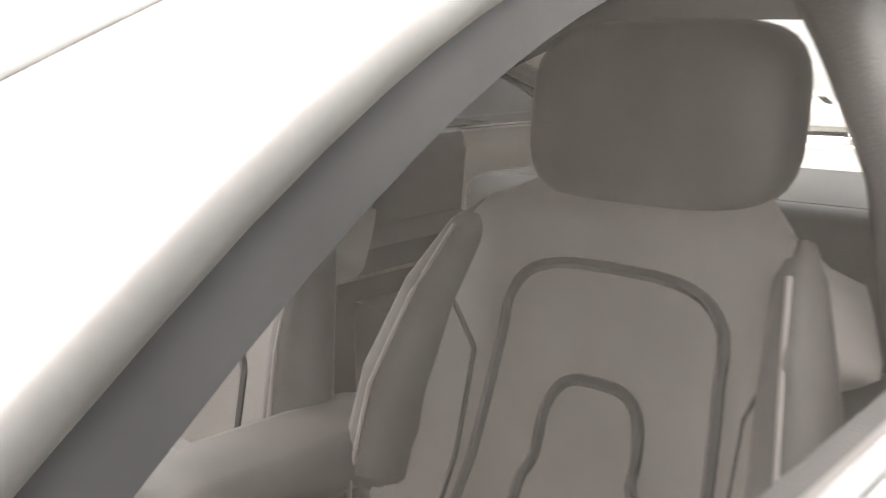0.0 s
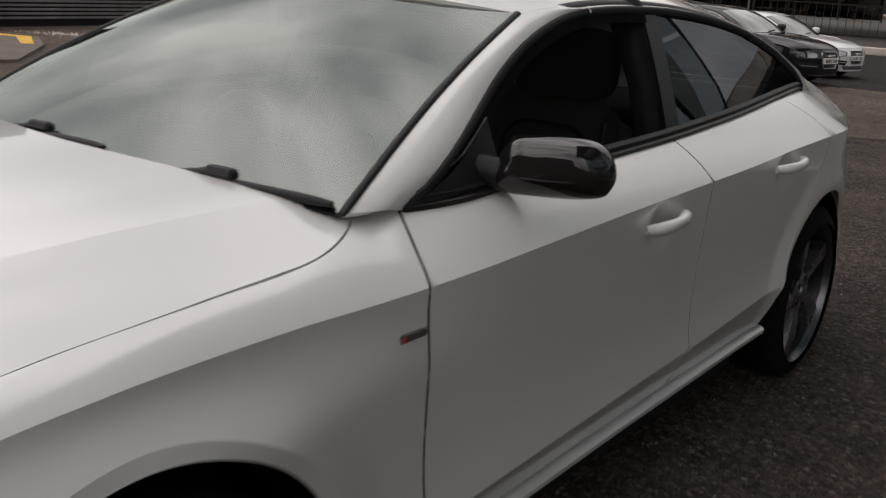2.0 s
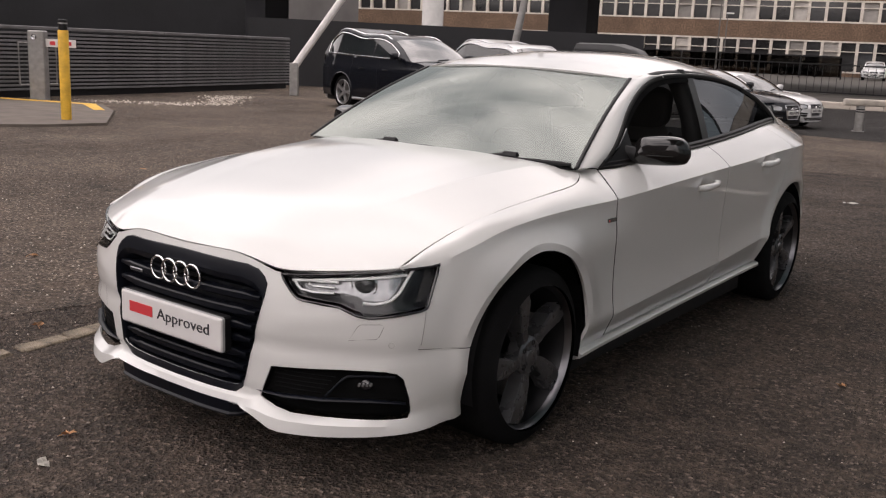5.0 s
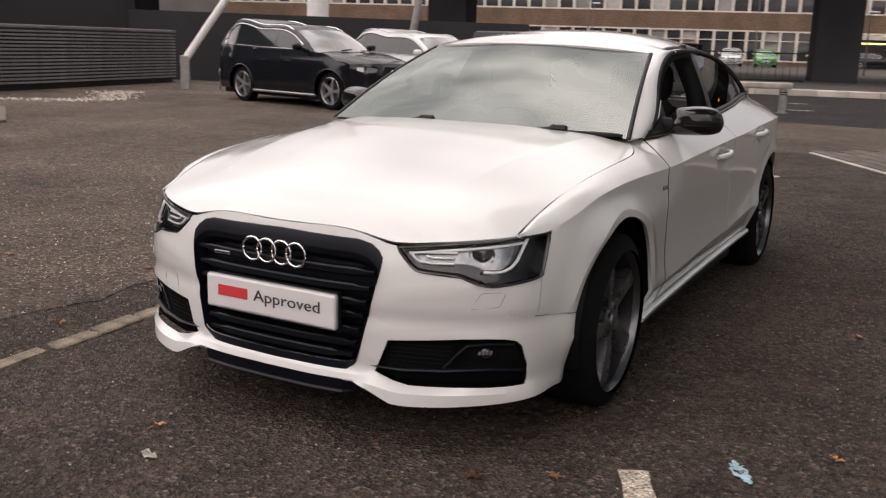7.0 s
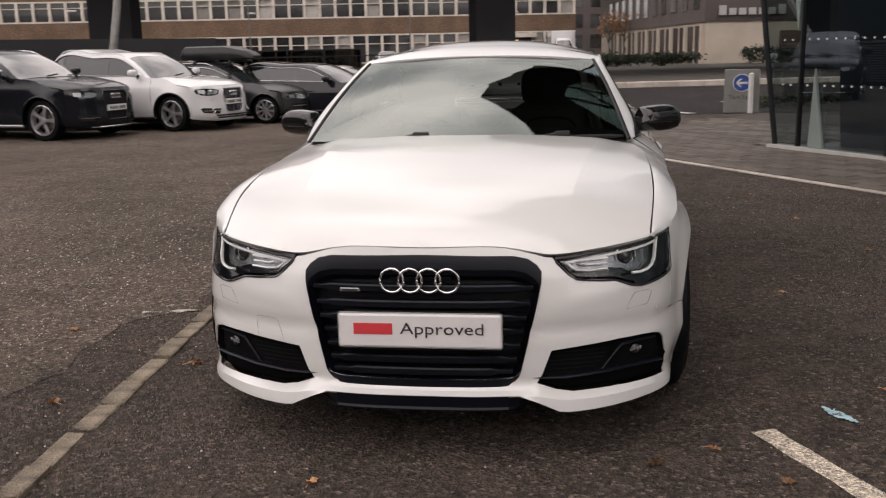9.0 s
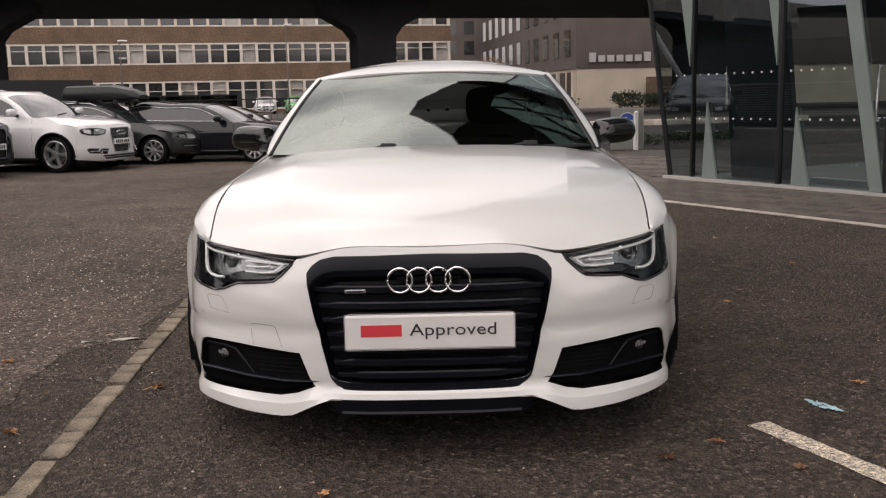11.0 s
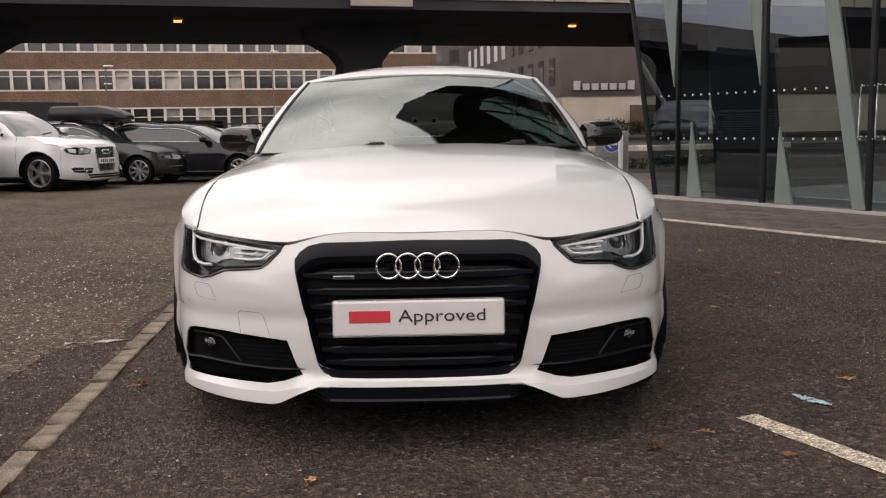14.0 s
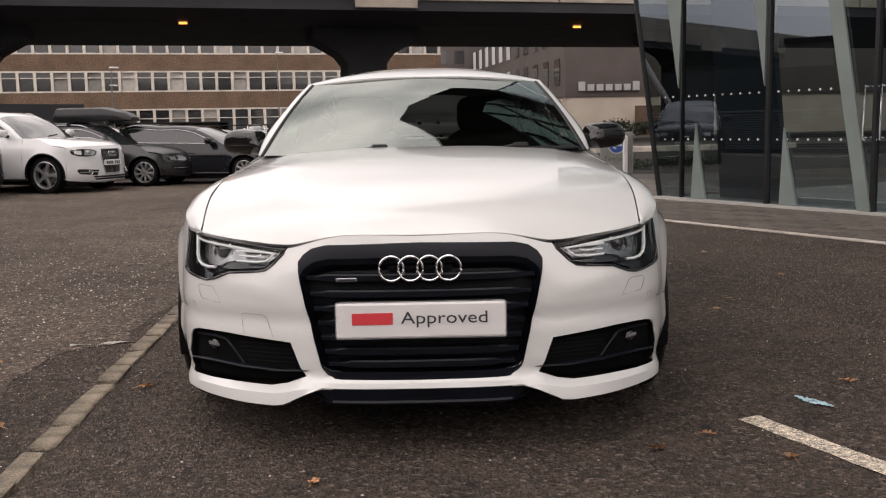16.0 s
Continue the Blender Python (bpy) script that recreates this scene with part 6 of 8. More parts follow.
# roof box on the estate
box = empty("roof_box", pose(-5.40, 15.45, 0, 0, 0, HEAD + 8) @ Matrix.Scale(.80, 4) @ pose(-.10, 1.62, 1.50), "glossy black roof box on bars", "roof box")
bm = bmesh.new()
rows = []
for i in range(15):
    u = i / 14
    y = -1.05 + 2.1 * u
    k = min(u / .35, 1) ** .55 * min((1 - u) / .08 + .35, 1)
    w, h = .42 * (.55 + .45 * k), .10 + .26 * k
    rows.append([bm.verts.new((w * c, y, .10 + z * h)) for c, z in ((-.9, 0), (-1, .25), (-.97, .6), (-.82, .9), (-.4, 1), (.4, 1), (.82, .9), (.97, .6), (1, .25), (.9, 0))])
for a, b in zip(rows, rows[1:]):
    for j in range(10):
        bm.faces.new((a[j], a[(j + 1) % 10], b[(j + 1) % 10], b[j]))
bm.faces.new(rows[0]), bm.faces.new(rows[-1])
bmesh.ops.recalc_face_normals(bm, faces=bm.faces)
part("shell", bm, mat("black_box_plastic", (.009, .009, .010), .35, vary=.2, scale=4, spec=.35), box, smooth=True)
for y in (-.55, .45):
    part("cross_bar", box_bm(-.58, .58, y - .03, y + .03, .045, .10, bev=.01), BLACK_PLASTIC, box)
    for x in (-.55, .55):
        part("bar_foot", box_bm(x - .04, x + .04, y - .05, y + .05, -.02, .06, bev=.01), BLACK_PLASTIC, box)


# ---- ground ----
def asphalt(name, base, warm, patch_scale=0.6):
    """Worn tarmac: aggregate in two grain sizes, damp and dusty patches, open texture."""
    m = bpy.data.materials.new(name)
    n, l, b = nodes_of(m)
    co = n.new("ShaderNodeTexCoord")

    def noise_at(scale, detail=4, rough=.55):
        t = n.new("ShaderNodeTexNoise")
        t.inputs["Scale"].default_value, t.inputs["Detail"].default_value, t.inputs["Roughness"].default_value = scale, detail, rough
        l.new(co.outputs["Object"], t.inputs["Vector"])
        return t.outputs["Fac"]

    vor = n.new("ShaderNodeTexVoronoi")
    vor.inputs["Scale"].default_value = 75
    l.new(co.outputs["Object"], vor.inputs["Vector"])
    grain = n.new("ShaderNodeValToRGB")
    e = grain.color_ramp.elements
    e[0].position, e[0].color = 0.0, (*[c * .35 for c in base], 1)
    e[1].position, e[1].color = 1.0, (*[c * 2.9 for c in base], 1)
    mid = grain.color_ramp.elements.new(.5)
    mid.color = (*[c * .8 for c in base], 1)
    mid = grain.color_ramp.elements.new(.86)
    mid.color = (*[c * 1.35 for c in base], 1)
    sep = n.new("ShaderNodeSeparateColor")
    l.new(vor.outputs["Color"], sep.inputs[0])
    l.new(sep.outputs[0], grain.inputs[0])
    blot = n.new("ShaderNodeMapRange")
    blot.inputs["From Min"].default_value, blot.inputs["From Max"].default_value = .32, .68
    blot.inputs["To Min"].default_value, blot.inputs["To Max"].default_value = .55, 1.5
    l.new(noise_at(patch_scale, 6, .6), blot.inputs["Value"])
    mul = n.new("ShaderNodeHueSaturation")
    l.new(grain.outputs[0], mul.inputs["Color"])
    l.new(blot.outputs[0], mul.inputs["Value"])
    dust = n.new("ShaderNodeMixRGB")
    dust.inputs[2].default_value = (*warm, 1)
    dm = n.new("ShaderNodeMapRange")
    dm.inputs["From Min"].default_value, dm.inputs["From Max"].default_value = .45, .75
    dm.inputs["To Max"].default_value = .75
    l.new(noise_at(4.5, 9, .72), dm.inputs["Value"])
    l.new(dm.outputs[0], dust.inputs[0])
    l.new(mul.outputs[0], dust.inputs[1])
    fine = n.new("ShaderNodeHueSaturation")
    fm = n.new("ShaderNodeMapRange")
    fm.inputs["From Min"].default_value, fm.inputs["From Max"].default_value = .3, .7
    fm.inputs["To Min"].default_value, fm.inputs["To Max"].default_value = .4, 1.65
    l.new(noise_at(28, 5, .7), fm.inputs["Value"])
    l.new(fm.outputs[0], fine.inputs["Value"])
    l.new(dust.outputs[0], fine.inputs["Color"])
    l.new(fine.outputs[0], b.inputs["Base Color"])
    rr = n.new("ShaderNodeMapRange")
    rr.inputs["To Min"].default_value, rr.inputs["To Max"].default_value = .72, 1.0
    l.new(noise_at(1.1, 5), rr.inputs["Value"])
    l.new(rr.outputs[0], b.inputs["Roughness"])
    b.inputs["Specular IOR Level"].default_value = .27
    bp = n.new("ShaderNodeBump")
    bp.inputs["Strength"].default_value, bp.inputs["Distance"].default_value = 1.0, .018
    add = n.new("ShaderNodeMath")
    add.operation = 'ADD'
    l.new(vor.outputs["Distance"], add.inputs[0])
    l.new(noise_at(60, 4, .7), add.inputs[1])
    l.new(add.outputs[0], bp.inputs["Height"])
    l.new(bp.outputs[0], b.inputs["Normal"])
    return m


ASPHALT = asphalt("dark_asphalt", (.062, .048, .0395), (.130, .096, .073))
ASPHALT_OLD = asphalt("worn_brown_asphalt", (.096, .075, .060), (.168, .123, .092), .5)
# road tone set far darker than the forecourt asphalt
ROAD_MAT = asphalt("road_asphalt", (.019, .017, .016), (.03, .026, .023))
STONE = mat("kerb_stone", (.165, .134, .098), .88, vary=.5, scale=9, fine=.4, fine_scale=120, bump=.5, bump_scale=70, obj=.25)
PAVER = mat("brown_grey_paver", (.105, .085, .07), .8, vary=.2, scale=4, fine=.2, fine_scale=90, bump=.4, bump_scale=80, obj=.28)
PAVER_REST = mat("brown_grey_pavers_far", (.105, .085, .07), .8, vary=.2, scale=4, fine=.2, fine_scale=90, bump=.4, bump_scale=80, island=.28)
LINE_PAINT = mat("worn_line_paint", (.60, .52, .42), .85, vary=.3, scale=30, fine=.75, fine_scale=120, bump=1.0, bump_scale=110)
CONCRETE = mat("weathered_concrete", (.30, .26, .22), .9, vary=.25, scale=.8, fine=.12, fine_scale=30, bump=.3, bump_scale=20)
# flyover deck, band and columns: their shade is put into this near-black tone
CONCRETE_DARK = mat("shade_dark_concrete", (.021, .021, .0245), .9, vary=.3, scale=.5, fine=.1, fine_scale=20, bump=.2, bump_scale=12)
BRICK = mat("brown_brickwork", (.135, .086, .056), .9, vary=.25, scale=.6, fine=.4, fine_scale=7, bump=.3, bump_scale=12)
WHITE_FRAME = mat("weathered_white_frame", (.55, .50, .44), .7, vary=.15, scale=1.5, fine=.1, fine_scale=20)
OFFICE_GLASS = mat("office_glass", (.035, .035, .036), .12, coat=.5, vary=.5, scale=.7, obj=.5)
OFFICE_BLIND = mat("office_blind", (.30, .28, .26), .6, vary=.3, scale=.9, obj=.4)
BLACK_CLAD = mat("black_cladding", (.010, .010, .012), .6, vary=.3, scale=1.2, bump=.2, bump_scale=8)
SLAT_GREY = mat("grey_louvre", (.16, .155, .158), .5, metal=.3, vary=.2, scale=3, fine=.1, fine_scale=60)
YELLOW = mat("worn_yellow_paint", (.66, .38, .035), .55, vary=.2, scale=9, fine=.1, fine_scale=90, bump=.1)
STEEL = mat("galvanised_steel", (.30, .29, .28), .5, metal=.6, vary=.2, scale=8)
POST_WHITE = mat("white_post_paint", (.66, .64, .62), .5, vary=.12, scale=3)
LEAF = mat("dry_leaf", (.42, .225, .11), .8, vary=.35, scale=40, fine=.2, fine_scale=200, obj=.4)
PAPER = mat("scrap_paper", (.60, .57, .52), .8, vary=.15, scale=30)
GLOVE = mat("pale_blue_nitrile", (.36, .54, .59), .6, vary=.2, scale=30, bump=.4, bump_scale=60)
HEDGE = mat("hedge_leaf", (.026, .036, .018), .7, vary=.4, scale=3, island=.4)
AUTUMN = mat("autumn_leaf", (.20, .10, .045), .7, vary=.4, scale=3, island=.4)
BARK = mat("bark", (.07, .055, .04), .9, vary=.3, scale=8, bump=.5, bump_scale=25)


def sheet(name, pts, z, material, label, kind="structure", thick=.0):
    """A flat area of ground with its outline."""
    bm = bmesh.new()
    if thick:
        add_prism(bm, [(x, y, 0) for x, y in pts], (0, 0, z - thick), (0, 0, z))
    else:
        f = bm.faces.new([bm.verts.new((x, y, z)) for x, y in pts])
        if f.normal.z < 0:
            f.normal_flip()
    ob = part(name, bm, material)
    return tagged(ob, label, name.replace("_", " "), kind=kind)


ground = sheet("ground", [(-700, -300), (700, -300), (700, 900), (-700, 900)], 0, ASPHALT, "dark worn asphalt of a car forecourt")
KX = lambda y: -1.325 - .072 * (y - .1)
rng = random.Random(8)
worn_edge = []
for k in range(151):
    y = -6 + k * .1
    off = np.interp(y, [-6, -.5, 0, .75, .88, 1.5, 2.5, 9], [.60, .50, .38, .36, .16, .10, .07, .07])
    worn_edge.append((KX(y) - float(off) - .03 * math.sin(y * 5.3) - .02 * math.sin(y * 13.1) + rng.uniform(-.02, .015) if y < 2.5 else KX(y) - .07, y))
sheet("worn_asphalt", worn_edge + [(-2.4, 15.5), (-20, 21), (-20, -6)], .004, ASPHALT_OLD, "older brown asphalt with fine loose gravel")
FD = Vector((.969, .245, 0))
sheet("road", [(-60, 21), (-40, 18.5), (-7, 17.6), (-2.6, 15.7), (2.4, 15.5), (5, 15.9), (40, 21.2), (60, 41)], .008, ROAD_MAT, "very dark asphalt road beyond the forecourt")
# pavement tone lowered so that its colour also carries the flyover's shade
far_kerb = sheet("far_pavement", [(-8, 27.0), (70, 46.0), (90, 130), (-90, 130), (-60, 15 + 8)], .16, mat("far_paving", (.050, .044, .038), .9, vary=.25, scale=.7), "dark far pavement with a raised kerb", thick=.16)
fk = empty("far_kerb", pose(-8, 26.98, 0, 0, 0, math.degrees(math.atan2(19, 78))), "pale kerb stones along the far side of the road", "kerb")
tagged(fk, kind="structure")
KERB_PALE = mat("pale_kerb_concrete", (.42, .37, .32), .85, vary=.2, scale=2, obj=.15)
for k in range(40):
    part("kerb_stone", box_bm(-14 + k * .92, -14 + k * .92 + .91, -.10, .22, 0, .21, bev=.02), KERB_PALE, fk)

# broken lane lines of the road and paint patches on the paving
ROAD_PAINT = mat("road_line_white", (.55, .52, .48), .8, vary=.25, scale=6, fine=.3, fine_scale=60)
for pts in (((-1.70, 19.9), (-.95, 20.2), (-.93, 20.1), (-1.68, 19.8)), ((1.2, 19.35), (2.0, 19.55), (2.02, 19.43), (1.22, 19.23)), ((4.2, 20.1), (5.0, 20.3), (5.02, 20.18), (4.22, 19.98)), ((-2.2, 23.1), (-1.5, 23.3), (-1.48, 23.2), (-2.18, 23.0)), ((2.2, 17.0), (2.9, 15.9), (3.1, 15.95), (2.4, 17.05))):
    sheet("lane_line", pts, .013, ROAD_PAINT, "worn white lane line on the dark road")
# flat kerb of old stones beside the car
kerb = empty("kerb", pose(0, 0, 0), "row of worn flat kerb stones between two tarmacs", "kerb")
tagged(kerb, kind="structure")
rng = random.Random(4)
stone_mesh = []
for v in range(5):
    bm = bmesh.new()
    add_box(bm, -.044, .044, -.17, .17, -.05, .014 + .002 * v, bev=.010, seg=2)
    for q in bm.verts:
        q.co += Vector((rng.uniform(-.004, .004), rng.uniform(-.006, .006), rng.uniform(-.003, .003)))
    me = bpy.data.meshes.new("kerb_stone")
    bm.to_mesh(me)
    bm.free()
    me.materials.append(STONE)
    stone_mesh.append(me)
y = -4.2
while y < 9.0:
    ln = rng.uniform(.62, .95)
    st = new("kerb_stone", rng.choice(stone_mesh))
    st.parent = kerb
    st.matrix_basis = pose(KX(y), y, rng.uniform(-.004, .002), rng.uniform(-.8, .8), rng.uniform(-2.5, 2.5), 4.1 + rng.uniform(-2.2, 2.2)) @ Matrix.Diagonal((rng.uniform(.9, 1.05), ln, 1, 1))
    y += .34 * ln + rng.uniform(.016, .028)

# bay marking
d = Vector((.42, -.907, 0)).normalized()
nrm = Vector((d.y, -d.x, 0))
p = Vector((1.098, -.560, 0))
w = .047
bm = bmesh.new()
for i in range(24):
    a, b = p + d * (i * .1), p + d * ((i + 1) * .1)
    j0, j1 = (.004 * math.sin(i * 2.1), .004 * math.sin((i + 1) * 2.1))
    bm.faces.new([bm.verts.new(q) for q in (a - nrm * (j0), b - nrm * (j1), b - nrm * (2 * w + j0), a - nrm * (2 * w + j1))])
bmesh.ops.remove_doubles(bm, verts=bm.verts, dist=.012)
for v in bm.verts:
    v.co.z = .004
bmesh.ops.recalc_face_normals(bm, faces=bm.faces)
for f in bm.faces:
    if f.normal.z < 0:
        f.normal_flip()
tagged(part("bay_marking", bm, LINE_PAINT), "worn off-white painted bay line", "marking", kind="structure")

# paved strip before the glass building
P0, P1 = Vector((-.2, 10.9, 0)), Vector((6.55, -.7, 0))
along = (P1 - P0).normalized()
across = Vector((-along.y, along.x, 0)) * (1 if -along.y > 0 else -1)
K0, K1 = Vector((.30, 9.95, 0)), Vector((4.35, 15.85, 0))
on_paving = lambda p: (K1.x - K0.x) * (p.y - K0.y) - (K1.y - K0.y) * (p.x - K0.x) < 0
pavement = sheet("pavement", [tuple(K0[:2]), tuple((P0 + along * 14)[:2]), tuple((P0 + along * 14 + across * 2.6)[:2]), (9.0, 12.0), tuple(K1[:2])], .006, mat("paving_bed", (.05, .042, .036), .95, vary=.2, scale=6), "paved strip of brown-grey blocks before the glass building")
sheet("side_asphalt", [(.29, 9.97), (4.34, 15.87), (3.5, 15.8), (2.4, 15.5), (-2.6, 15.7), (-2.5, 15.4), (-1.98, 9.2)], .005, ASPHALT_OLD, "pale worn asphalt between forecourt and road")
bm = bmesh.new()
for i in range(34):
    a = P0 + along * (-3 + i * .5)
    if i < 8:
        continue
    add_box(bm, 0, .49, -.035, .035, 0, .018, Matrix.Translation(a) @ Matrix.Rotation(math.atan2(along.y, along.x), 4, 'Z'), bev=.005)
edge = part("paving_edge", bm, mat("pale_edging", (.42, .38, .34), .8, vary=.15, scale=5, island=.15), None)
tagged(edge, "thin pale edging of the paved strip", "edging", kind="structure")


def block(L, W, H):
    bm = bmesh.new()
    lo = [bm.verts.new((x * L / 2, y * W / 2, 0)) for x, y in ((-1, -1), (1, -1), (1, 1), (-1, 1))]
    hi = [bm.verts.new((x * (L / 2 - .006), y * (W / 2 - .006), H)) for x, y in ((-1, -1), (1, -1), (1, 1), (-1, 1))]
    for i in range(4):
        bm.faces.new((lo[i], lo[(i + 1) % 4], hi[(i + 1) % 4], hi[i]))
    bm.faces.new(hi)
    return bm


# ---- flyover ----
fly = empty("flyover", pose(-2.9, 41, 0, 0, 0, math.degrees(math.atan2(FD.y, FD.x))), "concrete road flyover on dark flared columns", "flyover")
bm = bmesh.new()
sec = [(-5.2, 5.95), (-5.2, 7.6), (-4.9, 7.6), (-4.9, 6.9), (12.2, 6.9), (12.2, 7.6), (12.5, 7.6), (12.5, 5.95), (9.0, 5.65), (-2.0, 5.65)]
add_prism(bm, [(0, y, z) for y, z in sec], (-75, 0, 0), (75, 0, 0))
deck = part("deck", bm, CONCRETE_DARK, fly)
for i in range(-9, 10):
    part("parapet_panel", box_bm(i * 7.6 + .03, i * 7.6 + 7.57, -5.42, -5.2, 6.28, 7.75, bev=.02), CONCRETE, fly)
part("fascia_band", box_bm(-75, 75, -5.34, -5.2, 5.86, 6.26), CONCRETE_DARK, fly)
for i in (-4, -3, -2, -1, 0, 1, 2, 3, 4):
    bm = bmesh.new()
    prof = [(-.90, 0), (.90, 0), (.90, 4.0), (1.25, 4.45), (2.5, 5.15), (2.5, 5.7), (-2.5, 5.7), (-2.5, 5.15), (-1.25, 4.45), (-.90, 4.0)]
    add_prism(bm, [(x + i * 17.0, 0, z) for x, z in prof], (0, -.9, 0), (0, 1.4, 0))
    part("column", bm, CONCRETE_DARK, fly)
    part("joint_box", box_bm(i * 17.0 - 1.3, i * 17.0 + 1.3, -5.50, -5.34, 5.95, 6.6, bev=.02), CONCRETE, fly)
ORANGE = bpy.data.materials.new("sodium_lamp")
_n, _l, _b = nodes_of(ORANGE)
_b.inputs["Base Color"].default_value = (.9, .4, .1, 1)
_b.inputs["Emission Color"].default_value = (1, .38, .07, 1)
_b.inputs["Emission Strength"].default_value = 2.2
for px in (-8.1, 9.7):
    lamp = part("underdeck_lamp", box_bm(px - .20, px + .20, -2.5, -2.25, 5.62, 5.78, bev=.02), STEEL, fly)
    part("lamp_glass", box_bm(px - .17, px + .17, -2.52, -2.3, 5.55, 5.63, bev=.02), ORANGE, lamp)

# ---- brick office across the road ----
office = empty("office_building", pose(1.5, 95, 0, 0, 0, 14.0), "brown brick office block with ribbon windows in white frames", "building")
LEN = 118.0
part("wall", box_bm(-LEN, 0, .4, 14, 0, 12.5), BRICK, office)
for z0, z1 in ((0, .5), (3.35, 4.95), (6.95, 8.5), (10.4, 12.3)):
    part("brick_band", box_bm(-LEN, 0, 0, .42, z0, z1), BRICK, office)
part("roof_edge", box_bm(-LEN - .2, .2, -.25, 14.2, 12.3, 12.7), CONCRETE, office)
PITCH = 1.5
mull = bmesh.new()
pane_a = bmesh.new()
rng = random.Random(9)
me_p = {}
for z0, z1, n in ((.5, 3.35, 76), (4.95, 6.95, 76), (8.5, 10.4, 76)):
    for k in range(n):
        x = -.2 - k * PITCH
        add_box(mull, x - .13, x + .13, -.06, .30, z0, z1)
        key = (round(z1 - z0, 2), rng.random() < .22)
        if key not in me_p:
            pb = bmesh.new()
            h = z1 - z0
            add_box(pb, -.60, .60, -.01, .01, .08, h - .08)
            me = bpy.data.meshes.new("window_pane")
            pb.to_mesh(me)
            pb.free()
            me.materials.append(OFFICE_BLIND if key[1] else OFFICE_GLASS)
            me_p[key] = me
        if k < 62 and z0 > .4:
            ob = new("window_pane", me_p[key])
            ob.parent = office
            ob.matrix_basis = pose(x - PITCH / 2, .22, z0)
    for zz, hh in ((z0, .14), (z1 - .14, .14), (z0 + (z1 - z0) * .66, .07)):
        add_box(mull, -LEN, 0, -.03, .28, zz, zz + hh)
tagged(part("window_frames", mull, WHITE_FRAME, office), kind="stuff")
part("dark_entrance", box_bm(-9.0, -4.6, -.10, -.02, .1, 2.75), BLACK_CLAD, office)
part("entrance_canopy", box_bm(-9.6, -4.2, -.7, .05, 2.75, 3.15), WHITE_FRAME, office)
TUBE_LIGHT = bpy.data.materials.new("warm_tube_light")
_n, _l, _b = nodes_of(TUBE_LIGHT)
_b.inputs["Emission Color"].default_value = (1, .72, .25, 1)
_b.inputs["Emission Strength"].default_value = 2.0
part("strip_light", box_bm(-8.8, -6.0, -.25, -.15, 2.35, 2.50), TUBE_LIGHT, office)

# ---- hotel beyond ----
HOTEL_BROWN = mat("brown_render", (.085, .068, .062), .8, vary=.12, scale=.5)
HOTEL_CREAM = mat("cream_panels", (.52, .45, .37), .7, vary=.1, scale=.6)
hotel = empty("hotel_building", pose(10.6, 68, 0, 0, 0, 0), "hotel with brown upper storeys over a cream ground floor", "building")
foot = [(0, 0, 0), (40, 5, 0), (40, 45, 0), (-6, 40, 0)]
bm = add_prism(bmesh.new(), foot, (0, 0, 0), (0, 0, 3.15))
part("ground_floor", bm, HOTEL_CREAM, hotel)
bm = add_prism(bmesh.new(), [(x * 1.004 - .15, y - .12, 0) for x, y, _ in foot], (0, 0, 3.15), (0, 0, 13.5))
part("upper_storey", bm, HOTEL_BROWN, hotel)
side_d = Vector((-6, 40, 0)).normalized()
for fl in range(3):
    for k in range(11):
        c = side_d * (2.0 + k * 3.2)
        ob = part("window", box_bm(-.08, .02, -.75, .75, 4.1 + fl * 3.1, 6.1 + fl * 3.1), OFFICE_GLASS, hotel)
        ob.matrix_basis = pose(c.x - .16, c.y, 0, 0, 0, 8.5)
HOTEL_GLASS = mat("brown_tinted_glazing", (.045, .037, .032), .45, vary=.3, scale=.6, spec=.12, obj=.3)
for k in range(8):
    c = side_d * (.5 + k * 4.3)
    ob = part("fin", box_bm(-.30, .02, -.20, .20, .1, 3.0), HOTEL_CREAM, hotel)
    ob.matrix_basis = pose(c.x, c.y, 0, 0, 0, 8.5)
    ob = part("tall_window", box_bm(-.10, .03, .30, 4.0, .1, 2.9), HOTEL_GLASS, hotel)
    ob.matrix_basis = pose(c.x, c.y, 0, 0, 0, 8.5)
    ob = part("window_mullion", box_bm(-.16, .03, 2.05, 2.25, .1, 2.9), HOTEL_CREAM, hotel)
    ob.matrix_basis = pose(c.x, c.y, 0, 0, 0, 8.5)
fd2 = math.degrees(math.atan2(5, 40))
sign = new("roof_sign")
sign.parent = hotel
sign.matrix_basis = pose(.85, -.10, 3.55, 0, 0, fd2)
SIGN_WHITE = mat("sign_letters_white", (.40, .39, .39), .5, vary=.03)
for i, h_ in enumerate((.72, .52, .52, .52, .52, .52, .72)):
    part("letter_bar", box_bm(i * .71, i * .71 + .50, -.10, .06, .04, h_), SIGN_WHITE, sign)
ob = part("entrance", box_bm(3.6, 4.3, -.12, .02, 1.0, 2.5), mat("bronze_panel", (.16, .12, .08), .5, metal=.3), hotel)
ob.matrix_basis = pose(-1.2, 0, -.2, 0, 0, fd2)
ob = part("timber_screen", box_bm(5.2, 10.5, -1.0, -.4, .1, 2.4), mat("brown_timber", (.12, .075, .05), .8, vary=.25, scale=2), hotel)
ob.matrix_basis = pose(0, 0, 0, 0, 0, fd2)

